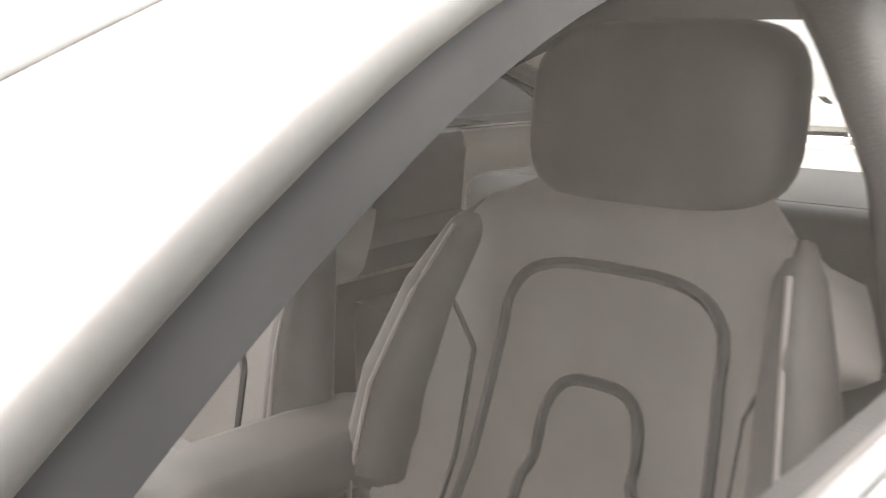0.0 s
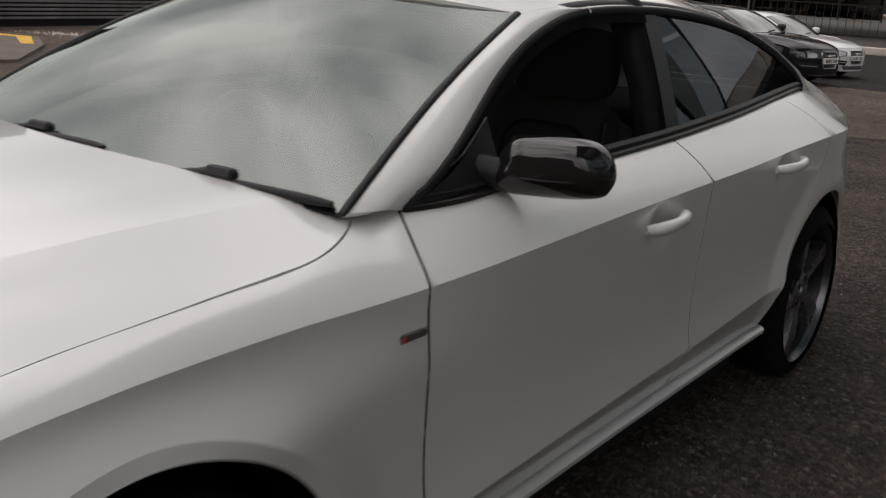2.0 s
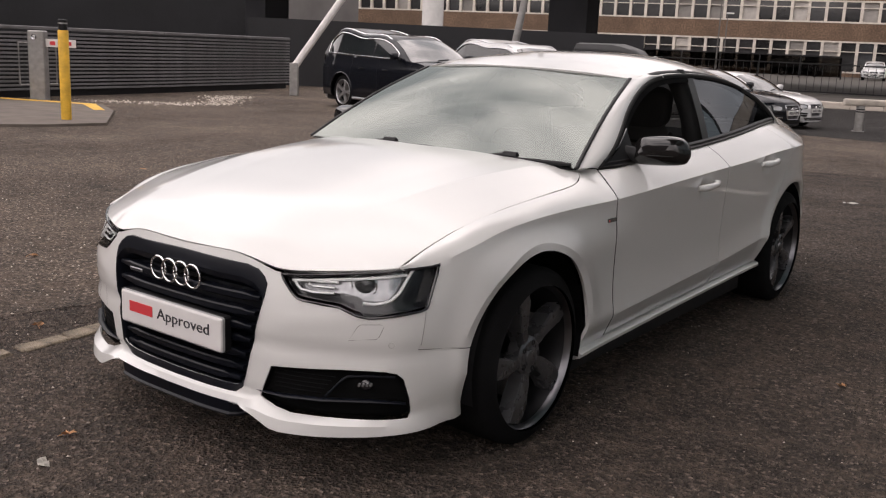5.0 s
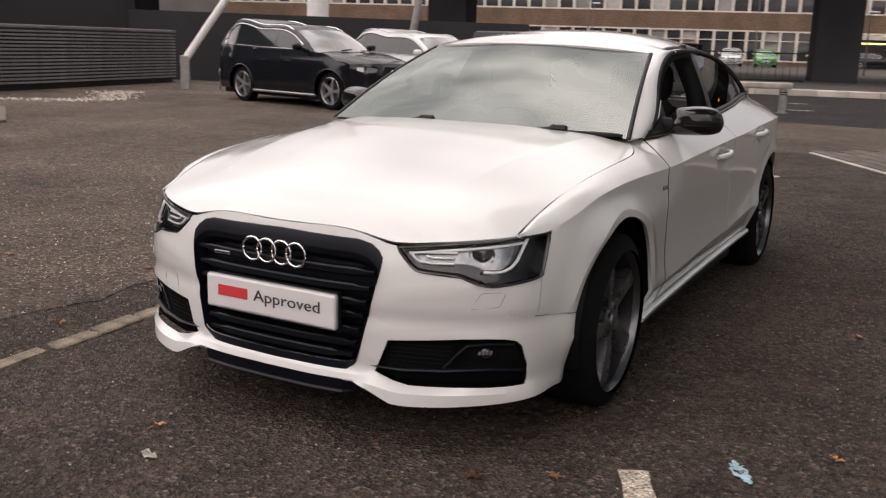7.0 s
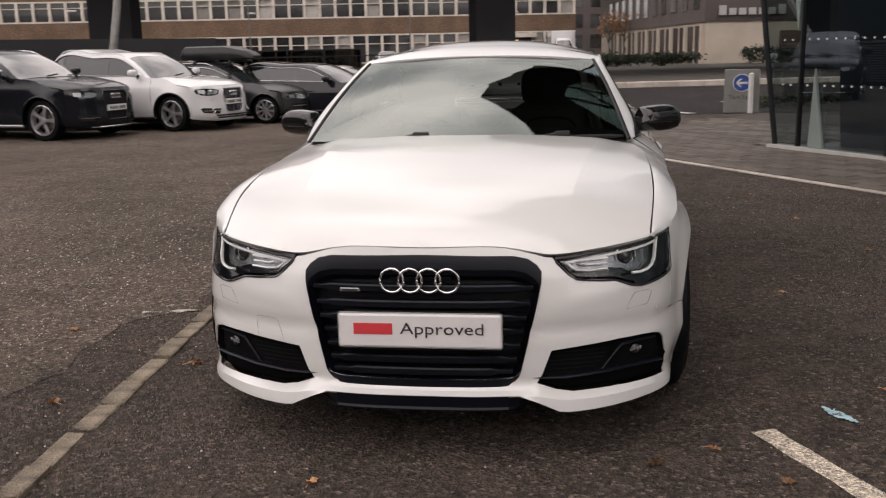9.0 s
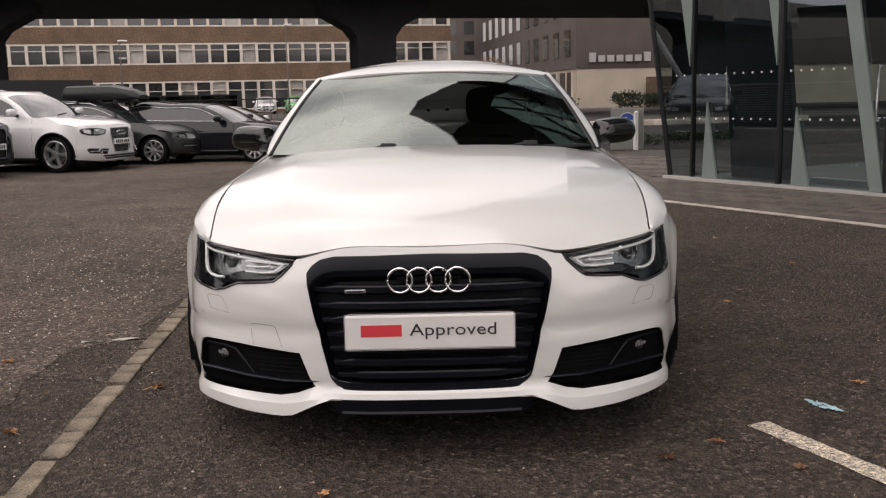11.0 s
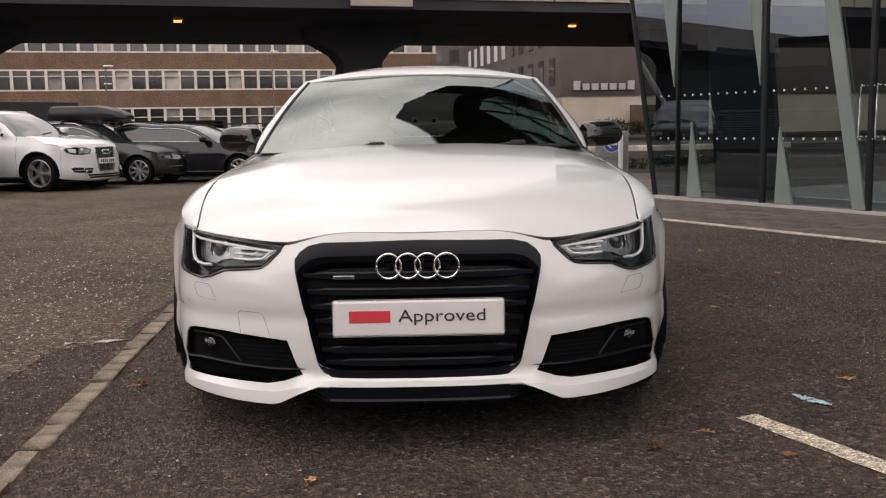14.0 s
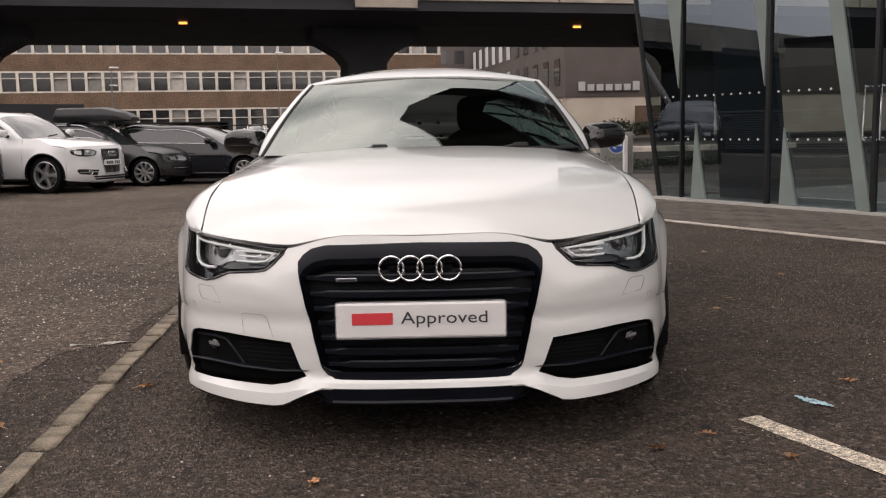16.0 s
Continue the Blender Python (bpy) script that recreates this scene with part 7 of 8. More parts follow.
# ---- leaning glass showroom ----
GLAZING = glass("showroom_glass", (.30, .36, .355), ior=2.1, sheen=(.74, .86, 1.0))
FRAME_DARK = mat("dark_metal_frame", (.018, .019, .02), .4, metal=.4, vary=.2, scale=4)
FIN_GREEN = mat("pale_green_fin", (.175, .21, .195), .45, vary=.1, scale=2)
B0 = Vector((3.20, 9.10, 0))
bd = Vector((.485, -.874, 0)).normalized()
bn = Vector((-.874, -.485, 0)).normalized()
show = empty("glass_showroom", Matrix.Translation(B0) @ Matrix.Rotation(math.atan2(bd.y, bd.x), 4, 'Z'), "showroom with outward-leaning glass front in dark frames", "building")
# in its own axes: x along the front, -y outward, z up
LEAN = 0.0
END = .19
TOP = 11.0


def lean(x, y, z):
    return Vector((x, y - LEAN * z, z))


def lean_bar(x0, x1, y0, y1, z0, z1, sh=0.0):
    bm = bmesh.new()
    add_box(bm, x0, x1, y0, y1, z0, z1)
    for v in bm.verts:
        v.co = Vector((v.co.x + sh * (v.co.z - z0), v.co.y - LEAN * v.co.z, v.co.z))
    return bm


stops = [0.0, .41, 1.84, 3.27, 5.0, 7.0, 9.0, 11.0, 13.0, 15.0, 17.0, 19.0]
for a, b in zip(stops, stops[1:]):
    for z0, z1 in ((.05, 3.9), (4.0, 7.4), (7.5, TOP - .1)):
        bm = bmesh.new()
        e0, e1 = (END * z0, END * z1) if a == 0 else (0, 0)
        bm.faces.new([bm.verts.new(lean(x, 0.0, z)) for x, z in ((a + .03 - e0, z0), (b - .03, z0), (b - .03, z1), (a + .03 - e1, z1))])
        pane = part("glass_panel", bm, GLAZING, show)
        pane.visible_shadow = False
for i, x in enumerate(stops):
    wd = .024 if x in (1.84, 3.27) else .014
    part("mullion", lean_bar(x - wd, x + wd, -.03, .04, 0, TOP, -END if x == 0 else 0.0), FRAME_DARK, show)
for z in (3.95, 7.45):
    part("transom", lean_bar(-.05, 19.0, -.05, .08, z - .06, z + .06), FRAME_DARK, show)
part("base_rail", box_bm(-.05, 19.0, -.10, .12, 0, .05), mat("pale_plinth", (.42, .40, .37), .7, vary=.1), show)
# glazed canopy high overhead: dark bars with tinted panes
CANOPY_GLASS = glass("canopy_glass", (.10, .15, .145), ior=1.5)
canopy_front = lambda x: float(np.interp(x, [-3.0, .8, 22], [-1.0, -5.3, -4.4]))
cx = [-3.0 + 1.45 * k for k in range(18)]
BRIM = 2.9
for a, b in zip(cx, cx[1:]):
    f0, f1 = canopy_front(a), canopy_front(b)
    part("canopy_bar", add_prism(bmesh.new(), [(a - .07, f0, 0), (a + .07, f0, 0), (a + .07, 8, 0), (a - .07, 8, 0)], (0, 0, TOP), (0, 0, TOP + .3)), FRAME_DARK, show)
    part("canopy_edge", add_prism(bmesh.new(), [(a + .07, f0, 0), (b - .07, f1, 0), (b - .07, f1 + BRIM, 0), (a + .07, f0 + BRIM, 0)], (0, 0, TOP), (0, 0, TOP + .3)), FRAME_DARK, show)
    bm = bmesh.new()
    bm.faces.new([bm.verts.new(p) for p in ((a + .07, f0 + BRIM, TOP + .12), (b - .07, f1 + BRIM, TOP + .12), (b - .07, 8, TOP + .12), (a + .07, 8, TOP + .12))])
    part("canopy_pane", bm, CANOPY_GLASS, show)
    for y in (-.9, .8, 2.5, 4.2, 5.9):
        if y > max(f0, f1) + BRIM + .1:
            part("canopy_crossbar", box_bm(a + .07, b - .07, y - .06, y + .06, TOP + .02, TOP + .24), FRAME_DARK, show)
part("showroom_floor", box_bm(.1, 18.8, .15, 8, -.02, .03), mat("pale_floor", (.28, .28, .27), .25, vary=.05), show)
for a, b in zip(stops[3:], stops[4:]):
    bm = bmesh.new()
    bm.faces.new([bm.verts.new((x, 8.0, z)) for x, z in ((a + .03, .05), (b - .03, .05), (b - .03, TOP - .1), (a + .03, TOP - .1))])
    part("glass_panel", bm, glass("rear_glazing", (.62, .68, .67), ior=1.5), show).visible_shadow = False
    part("mullion", box_bm(a - .028, a + .028, 7.95, 8.08, 0, TOP), FRAME_DARK, show)
part("dark_screen", add_prism(bmesh.new(), [(.62, .5, .04), (1.70, .5, .04), (1.36, .5, 2.7), (1.2, .5, 4.2), (.25, .5, 4.2)], (0, 0, 0), (0, .08, 0)), mat("navy_screen", (.022, .028, .036), .5, vary=.1, scale=2), show)
part("inner_ceiling", box_bm(3.0, 18.8, 2.5, 7.9, 3.6, 3.7), mat("dark_ceiling", (.03, .03, .032), .8), show)
for fin in (((.37, 1.49), (.41, 2.6), (.40, 6.0), (-.76, 6.0), (.14, 2.64)), ((1.80, 1.45), (1.82, 6.0), (.83, 6.0), (1.61, 2.46)), ((3.11, .06), (3.27, .06), (2.84, 2.31), (2.13, 6.0), (1.95, 6.0), (2.66, 2.33)), ((.69, 1.03), (.63, .06), (.88, .06)), ((2.10, .96), (2.06, .06), (2.31, .06)),
            ((4.0, .06), (4.3, .06), (5.6, 6.0), (5.2, 6.0)), ((5.9, .06), (6.2, .06), (5.0, 6.0), (4.7, 6.0)), ((7.4, .06), (7.8, .06), (9.0, 6.0), (8.6, 6.0))):
    part("slanted_fin", add_prism(bmesh.new(), [(x, -.045, z) for x, z in fin], (0, 0, 0), (0, .03, 0)), FIN_GREEN, show)
bm = bmesh.new()
for z in (.82, 1.38):
    x = .1
    while x < 5.2:
        c = lean(x, -.012, z)
        r_ = .014
        bm.faces.new([bm.verts.new((c.x + r_ * math.cos(a), c.y - LEAN * r_ * math.sin(a), c.z + r_ * math.sin(a))) for a in np.linspace(0, 6.283, 8, endpoint=False)])
        x += .145
tagged(part("glass_dots", bm, POST_WHITE, show), kind="stuff")
for x in (3.18, 3.38):
    part("door_pull", add_tube(bmesh.new(), [lean(x, -.02, .84), lean(x, -.08, .84), lean(x, -.08, .82), lean(x, -.08, 1.40), lean(x, -.08, 1.38), lean(x, -.02, 1.38)], .011, 8), CHROME, show)
part("ramp_edge", box_bm(1.8, 3.2, .6, .75, .03, .09), POST_WHITE, show)

# ---- louvred enclosure, barrier, bollard on the far left ----
enc = empty("louvred_enclosure", pose(0, 0, 0), "plant enclosure of grey horizontal louvre slats", "enclosure")
C0, C1, C2 = Vector((-15.9, 11.2, 0)), Vector((-17.0, 16.3, 0)), Vector((-14.6, 2.0, 0))
for a, b in ((C0, C1), (C2, C0)):
    dv = b - a
    ang = math.degrees(math.atan2(dv.y, dv.x))
    for i in range(15):
        z = .17 + i * .078
        bm = bmesh.new()
        add_box(bm, 0, dv.length, -.03, .03, -.006, .006, Matrix.Rotation(radians(-38), 4, 'X'))
        add_box(bm, 0, dv.length, -.040, -.034, -.020, .016)
        ob = part("slat", bm, SLAT_GREY, enc)
        ob.matrix_basis = Matrix.Translation(a + Vector((0, 0, z))) @ Matrix.Rotation(radians(ang), 4, 'Z')
    ob = part("top_rail", box_bm(0, dv.length, -.06, .06, 1.33, 1.40, bev=.01), SLAT_GREY, enc)
    ob.matrix_basis = Matrix.Translation(a) @ Matrix.Rotation(radians(ang), 4, 'Z')
    ob = part("backing", box_bm(0, dv.length, .08, .12, 0, 1.3), BLACK_CLAD, enc)
    ob.matrix_basis = Matrix.Translation(a) @ Matrix.Rotation(radians(ang), 4, 'Z')
gate = part("access_frame", add_tube(bmesh.new(), [(-15.03, 7.2, .28), (-15.03, 7.2, 1.08), (-15.22, 8.1, 1.08), (-15.22, 8.1, .28)], .022, 6, closed=True), STEEL, enc)
post = empty("barrier_post", pose(-14.55, 7.32, 0, 0, 0, 40), "grey steel barrier post with a small white sign", "post")
part("cabinet", box_bm(-.15, .15, -.13, .13, 0, 1.32, bev=.02), STEEL, post)
part("notice", box_bm(.16, .72, -.05, -.03, 1.02, 1.17, bev=.004), POST_WHITE, post)
for i in range(3):
    part("notice_bar", box_bm(.24 + i * .15, .34 + i * .15, -.055, -.0505, 1.06, 1.13), RED, post)
part("lens", add_lathe(bmesh.new(), [(-.16, .05), (-.13, .05), (-.16, .02)], 12, "y", Matrix.Translation((-.02, 0, 1.2))), CHROME, post)
bol = empty("yellow_bollard", pose(-10.46, 5.30, 0), "tall worn yellow steel bollard with a black cap", "bollard")
part("tube", add_lathe(bmesh.new(), [(0, .075), (1.34, .075), (1.35, .07)], 24, "z"), YELLOW, bol, smooth=True)
part("cap", add_lathe(bmesh.new(), [(1.34, .064), (1.50, .064), (1.505, .058), (1.51, .001)], 24, "z"), BLACK_PLASTIC, bol, smooth=True)
part("cap_ring", add_lathe(bmesh.new(), [(1.44, .066), (1.46, .066)], 24, "z"), STEEL, bol)
isl = sheet("traffic_island", [(-9.75, 5.5), (-9.9, 4.6), (-10.2, 4.1), (-15.5, .5), (-15.9, 6.5), (-13.0, 7.6), (-11.6, 6.9)], .045, mat("island_tarmac", (.12, .10, .085), .9, vary=.2, scale=3), "raised kerbed island with yellow edge line", thick=.045)
sheet("yellow_line", [(-11.7, 6.8), (-13.0, 7.48), (-15.8, 6.4), (-15.8, 6.15), (-13.0, 7.22), (-11.8, 6.65)], .050, YELLOW, "worn yellow line on the island")

# wall, fence and posts behind; black block added unseen to darken the showroom reflection
tagged(part("unseen_black_block", box_bm(-26, -20.01, -18, 10.5, 0, 5.6), BLACK_CLAD), "black clad block out of view, added for a dark showroom reflection", "building")
tagged(part("black_wall", box_bm(-20, -19, -18, 16.5, 0, 2.9), BLACK_CLAD), "black clad wall of a building", "wall", kind="structure")
bm = bmesh.new()
add_prism(bm, [(-19, 16.6, 0), (-10.5, 25.5, 0), (-10.6, 25.7, 0), (-19.1, 16.8, 0)], (0, 0, 0), (0, 0, 1.95))
tagged(part("dark_fence", bm, BLACK_CLAD), "dark close-boarded fence behind the parked cars", "fence", kind="structure")
strut = empty("leaning_strut", pose(-14.45, 14.0, 0, 0, 0, 36), "leaning white steel strut on a boxed foot", "strut")
part("foot", box_bm(-.10, .10, -.12, .12, 0, .80, bev=.012), STEEL, strut)
part("tube", add_tube(bmesh.new(), [(0, 0, .70), (3.3, .4, 5.6)], .088, 16), POST_WHITE, strut, smooth=True, angle=60)
hoop = empty("steel_hoop", pose(-13.9, 14.6, 0, 0, 0, 36), "bent galvanised hoop guard rail", "guard rail")
part("tube", add_tube(bmesh.new(), [(0, 0, 0), (0, 0, .45), (.05, 0, .56), (.18, 0, .60), (1.2, 0, .60), (1.2, 0, 0)], .03, 8), STEEL, hoop, smooth=True, angle=60)
col = empty("white_column", pose(-17.2, 23.2, 0), "round white steel column", "column")
part("shaft", add_lathe(bmesh.new(), [(0, .36), (0.05, .36), (9.0, .36)], 28, "z"), POST_WHITE, col, smooth=True)
part("base_plate", add_lathe(bmesh.new(), [(0, .5), (.06, .5), (.06, .3)], 28, "z"), STEEL, col)

# steel rail by the road
rail_t = empty("tube_rail", pose(0, 0, 0), "pale round-edged beam rail on banded steel posts", "rail")
R0, R1 = Vector((-2.45, 17.88, 0)), Vector((-1.27, 18.64, 0))
rd = (R1 - R0).normalized()
part("beam", box_bm(0, (R1 - R0).length, -.075, .075, .53, .67, Matrix.Translation(R0) @ Matrix.Rotation(math.atan2(rd.y, rd.x), 4, 'Z'), bev=.03, seg=3), mat("pale_beam_paint", (.40, .36, .31), .6, vary=.2, scale=5), rail_t, smooth=True)
for k in range(2):
    c = R0 + rd * (.35 + k * .88)
    post_ = part("post", add_lathe(bmesh.new(), [(0, .13), (.015, .13), (.015, .085), (.53, .085)], 20, "z", Matrix.Translation(c)), STEEL, rail_t, smooth=True)
    for z in (.40, .45):
        part("post_band", add_lathe(bmesh.new(), [(z, .0865), (z + .022, .0865)], 20, "z", Matrix.Translation(c)), BLACK_PLASTIC, post_)
# mesh fence far behind it
fence = empty("railing_fence", pose(0, 0, 0), "dark metal railing along the far roadside", "fence")
bm = bmesh.new()
for k in range(215):
    c = Vector((-62, 17.5, 0)) + FD * (k * .28)
    add_box(bm, c.x - .008, c.x + .008, c.y + 6 - .008, c.y + 6 + .008, .05, 1.35)
tagged(part("rail_bars", bm, BLACK_PLASTIC, fence), kind="stuff")
for z in (.2, 1.3):
    part("rail", add_tube(bmesh.new(), [Vector((-62, 23.5, z)), Vector((-62, 23.5, z)) + FD * 60.2], .03, 6), BLACK_PLASTIC, fence)

# arrow sign
arrow = empty("arrow_sign", pose(4.0, 16.0, 0, 0, 0, -12), "grey board with a blue round left-arrow sign and white post", "sign")
part("board", box_bm(-.36, .32, 0, .08, 0, .87, bev=.01), mat("grey_board", (.22, .22, .20), .6, vary=.1), arrow)
part("disc", add_lathe(bmesh.new(), [(-.022, .001), (-.022, .165), (0.0, .165)], 32, "y", Matrix.Translation((-.02, 0, .60))), mat("sign_blue", (.025, .075, .30), .4, vary=.08), arrow, smooth=True)
part("disc_rim", add_tube(bmesh.new(), [(-.02 + .169 * math.cos(a), -.018, .60 + .169 * math.sin(a)) for a in np.linspace(0, 6.283, 32, endpoint=False)], .009, 5, closed=True), POST_WHITE, arrow)
part("arrow", add_prism(bmesh.new(), [(-.02 + x * .75, -.03, .60 + z * .75) for x, z in ((-.16, 0), (-.05, .11), (.01, .11), (-.07, .03), (.15, .03), (.15, -.03), (-.07, -.03), (.01, -.11), (-.05, -.11))], (0, 0, 0), (0, .006, 0)), POST_WHITE, arrow)
text_part("words", "Turn Left", .12, pose(-.28, -.004, .28, 90, 0, 0), INK, arrow)
part("post", add_lathe(bmesh.new(), [(0, .05), (.78, .05), (.81, .001)], 14, "z", Matrix.Translation((.16, -.14, 0))), POST_WHITE, arrow, smooth=True)

pole = empty("street_lamp", pose(-8.98, 15.56, 0), "leaning grey lamp pole behind the parked cars", "street lamp")
part("pole", add_tube(bmesh.new(), [(-.30, 0, 0), (-.08, 0, 1.49), (.10, 0, 2.41), (.42, 0, 5.2)], [.10, .085, .08, .06], 10), STEEL, pole, smooth=True, angle=60)
part("bracket", box_bm(-.02, .22, -.10, .10, 2.75, 2.86, bev=.02), STEEL, pole)

# ---- far street: van, cars, hedges, trees, lamp posts ----
FAR_CARS = "cars across the road"
PAINT_GREEN = mat("bright_green_paint", (.10, .36, .12), .3, coat=.6, vary=.05, scale=3)
smoked = empty("smoked_screen", pose(-16.2, 73.5, .16, 0, 0, 14), "long smoked glass screen in dark frames beside the road", "screen")
SMOKED = glass("smoked_glass", (.20, .19, .18), ior=1.25)
for k in range(14):
    x1 = -k * 3.0
    part("pane", box_bm(x1 - 2.95, x1 - .05, -.01, .01, .15, 1.62), SMOKED, smoked)
    part("post", box_bm(x1 - .05, x1 + .05, -.06, .06, 0, 1.72), BLACK_PLASTIC, smoked)
part("top_rail", box_bm(-42, .05, -.05, .05, 1.62, 1.72), BLACK_PLASTIC, smoked)
for x, y, h, pnt, lab, prof, L_ in ((-6.6, 88.5, 100, PAINT_WHITE2, "white car parked before the office", ESTATE, 4.4), (-3.4, 89.5, 100, PAINT_DARK, "black car parked before the office", ESTATE, 4.6), (-14.6, 76.9, 12, PAINT_WHITE2, "white car facing the road before the office", ESTATE, 4.4), (-12.0, 77.6, 12, PAINT_GREEN, "bright green car facing the road before the office", ESTATE, 4.2), (-20, 80.5, 104, PAINT_DARK, "dark car parked before the office", ESTATE, 4.5)):
    parked_vehicle("saloon_car", pose(x, y, .16, 0, 0, h), pnt, lab, FAR_CARS, L_, 1.78, prof, zc=.76, wb=2.6, fo=.86, r_wheel=.32, rails=False)
van = parked_vehicle("delivery_van", pose(.4, 84, .16, 0, 0, 8), PAINT_WHITE2, "white box van facing the road", FAR_CARS, 5.6, 2.0, ((-.80, 1.12), (.28, 1.32), (.75, 2.10), (1.0, 2.25), (1.5, 2.3), (1.9, 1.4)), zc=1.0, wb=3.4, fo=.85, r_wheel=.35, rails=False)
part("box_body", box_bm(-1.05, 1.05, 1.25, 4.7, .55, 2.95, bev=.04), PAINT_WHITE2, van)


def leafy(name, m, size, count, leaf, material, label, category, seed, trunk=0.0):
    """A shrub or tree: tapered trunk and limbs under a crown of many small leaves."""
    ob = empty(name, m, label, category)
    rg = random.Random(seed)
    if trunk:
        bm = bmesh.new()
        add_tube(bm, [(0, 0, 0), (.04, .02, trunk * .5), (0, 0, trunk), (.1, 0, trunk + size[2] * .6)], [.14, .11, .09, .03], 8)
        for k in range(7):
            a, z = rg.uniform(0, 6.28), trunk * rg.uniform(.7, 1.0) + k * .12
            add_tube(bm, [(0, 0, z), (size[0] * .4 * math.cos(a), size[1] * .4 * math.sin(a), z + size[2] * .3), (size[0] * .8 * math.cos(a), size[1] * .8 * math.sin(a), z + size[2] * rg.uniform(.5, .9))], [.05, .035, .012], 5)
        part("trunk", bm, BARK, ob)
    verts, faces = [], []
    clumps = [(rg.uniform(-1, 1), rg.uniform(-1, 1), rg.uniform(-.8, 1)) for _ in range(26)]
    for k in range(count):
        c = clumps[k % 26]
        v = Vector((rg.gauss(0, 1), rg.gauss(0, 1), rg.gauss(0, 1))) * .22
        p = Vector(((c[0] * .8 + v.x) * size[0], (c[1] * .8 + v.y) * size[1], trunk + size[2] * (1 + c[2] * .75 + v.z) * .6))
        p.z = max(p.z, .03)
        e = Euler((rg.uniform(0, 6), rg.uniform(0, 6), rg.uniform(0, 6))).to_matrix()
        o = len(verts)
        verts += [tuple(p + e @ Vector(q) * leaf * rg.uniform(.7, 1.3)) for q in ((-.5, 0, 0), (0, -.3, .06), (.5, 0, 0), (0, .3, .06))]
        faces.append((o, o + 1, o + 2, o + 3))
    me = bpy.data.meshes.new("leaves")
    me.from_pydata(verts, [], faces)
    tagged(link_mesh("leaves", me, material, ob), kind="stuff")
    return ob


for k in range(2):
    leafy("hedge", pose(4.2 + k * 3.4, 62 + k * .7, .16), (1.7, 1.0, .75), 1500, .22, HEDGE, "clipped dark green hedge beside the road", "hedge", 20 + k)
for k in range(3):
    leafy("shrub", pose(13.4 + k * 1.9, 64.5 + k * .3, .16), (1.0, .8, .95), 900, .18, HEDGE, "dark evergreen shrub before the hotel", "shrub", 40 + k)
leafy("tree", pose(4.2, 80, .16), (.95, .95, 2.1), 420, .20, AUTUMN, "thin autumn tree with orange leaves", "tree", 7, trunk=2.0)
leafy("tree", pose(6.2, 92, .16), (1.0, 1.0, 2.2), 380, .20, AUTUMN, "thin autumn tree with orange leaves", "tree", 8, trunk=2.2)
for k in range(5):
    leafy("shrub", pose(4.5 + k * .55, 17.6 + .1 * k, 0), (.45, .35, .22), 500, .06, HEDGE, "low ground shrub beside the board", "shrub", 60 + k)
LAMP_POLE = mat("dark_lamp_pole", (.11, .105, .10), .6, vary=.2, scale=4)
for x, y, h in ((-21.0, 60, 5.2), (-11.5, 70, 6.8), (-26, 75, 4.8), (-3.0, 58, 3.6), (-34, 60, 4.6)):
    lp = empty("street_lamp", pose(x, y, .16, 0, 0, 30), "slim grey street lamp with a pale head", "street lamp")
    part("pole", add_lathe(bmesh.new(), [(0, .06), (h * .5, .045), (h, .03)], 10, "z"), LAMP_POLE, lp)
    part("head", box_bm(-.12, .50, -.12, .12, h - .02, h + .10, bev=.05, seg=2), POST_WHITE, lp, smooth=True)

bk = empty("far_block", pose(-2, 128, 0), "brown building at the end of the street", "building")
part("wall", box_bm(0, 16, 0, 10, 0, 15), HOTEL_BROWN, bk)
for i in range(5):
    for j in range(6):
        part("window", box_bm(.8 + j * 2.5, 2.3 + j * 2.5, -.05, .05, 1.6 + i * 2.7, 3.4 + i * 2.7), OFFICE_GLASS, bk)

# buildings added to close the street at the sides and behind, also in reflections
GREY_RENDER = mat("grey_render", (.16, .15, .145), .85, vary=.15, scale=.4)
for nm, x0, x1, y0_, y1_, h in (("side_building", -75, -62, -40, 70, 7), ("rear_building", -40, 24, -48, -38, 12)):
    bld = empty(nm, pose(0, 0, 0), "plain grey building added to close the street", "building")
    part("wall", box_bm(x0, x1, y0_, y1_, 0, h), GREY_RENDER, bld)
    part("roof", box_bm(x0 - .3, x1 + .3, y0_ - .3, y1_ + .3, h, h + .4), CONCRETE_DARK, bld)

# ---- litter on the ground ----
rng = random.Random(12)
leaf_mesh = []
for v in range(4):
    bm = bmesh.new()
    n = 15
    ring = []
    for i in range(n):
        a = 2 * math.pi * i / n
        r_ = (.038 if i % 3 == 0 else .020) * rng.uniform(.8, 1.15)
        ring.append(bm.verts.new((r_ * math.cos(a), r_ * .8 * math.sin(a), .004 + rng.uniform(0, .012))))
    c = bm.verts.new((0, 0, .006))
    for i in range(n):
        bm.faces.new((ring[i], ring[(i + 1) % n], c))
    r = bmesh.ops.solidify(bm, geom=list(bm.faces), thickness=.001)
    add_tube(bm, [(.03, 0, .006), (.042, .003, .006), (.05, .002, .004)], .0012, 4)
    me = bpy.data.meshes.new("leaf")
    bm.to_mesh(me)
    bm.free()
    me.materials.append(LEAF)
    leaf_mesh.append(me)
LEAVES = [(-.32, -1.066), (1.625, 1.385), (-2.82, .275), (.745, -.85), (.958, -.72), (-1.946, .488), (2.22, 3.65), (-1.52, -.47), (1.136, -.952), (-1.143, .035), (1.78, 1.67), (1.69, -.124), (2.4, 2.5), (-5.6, 3.1), (2.1, 4.9)]
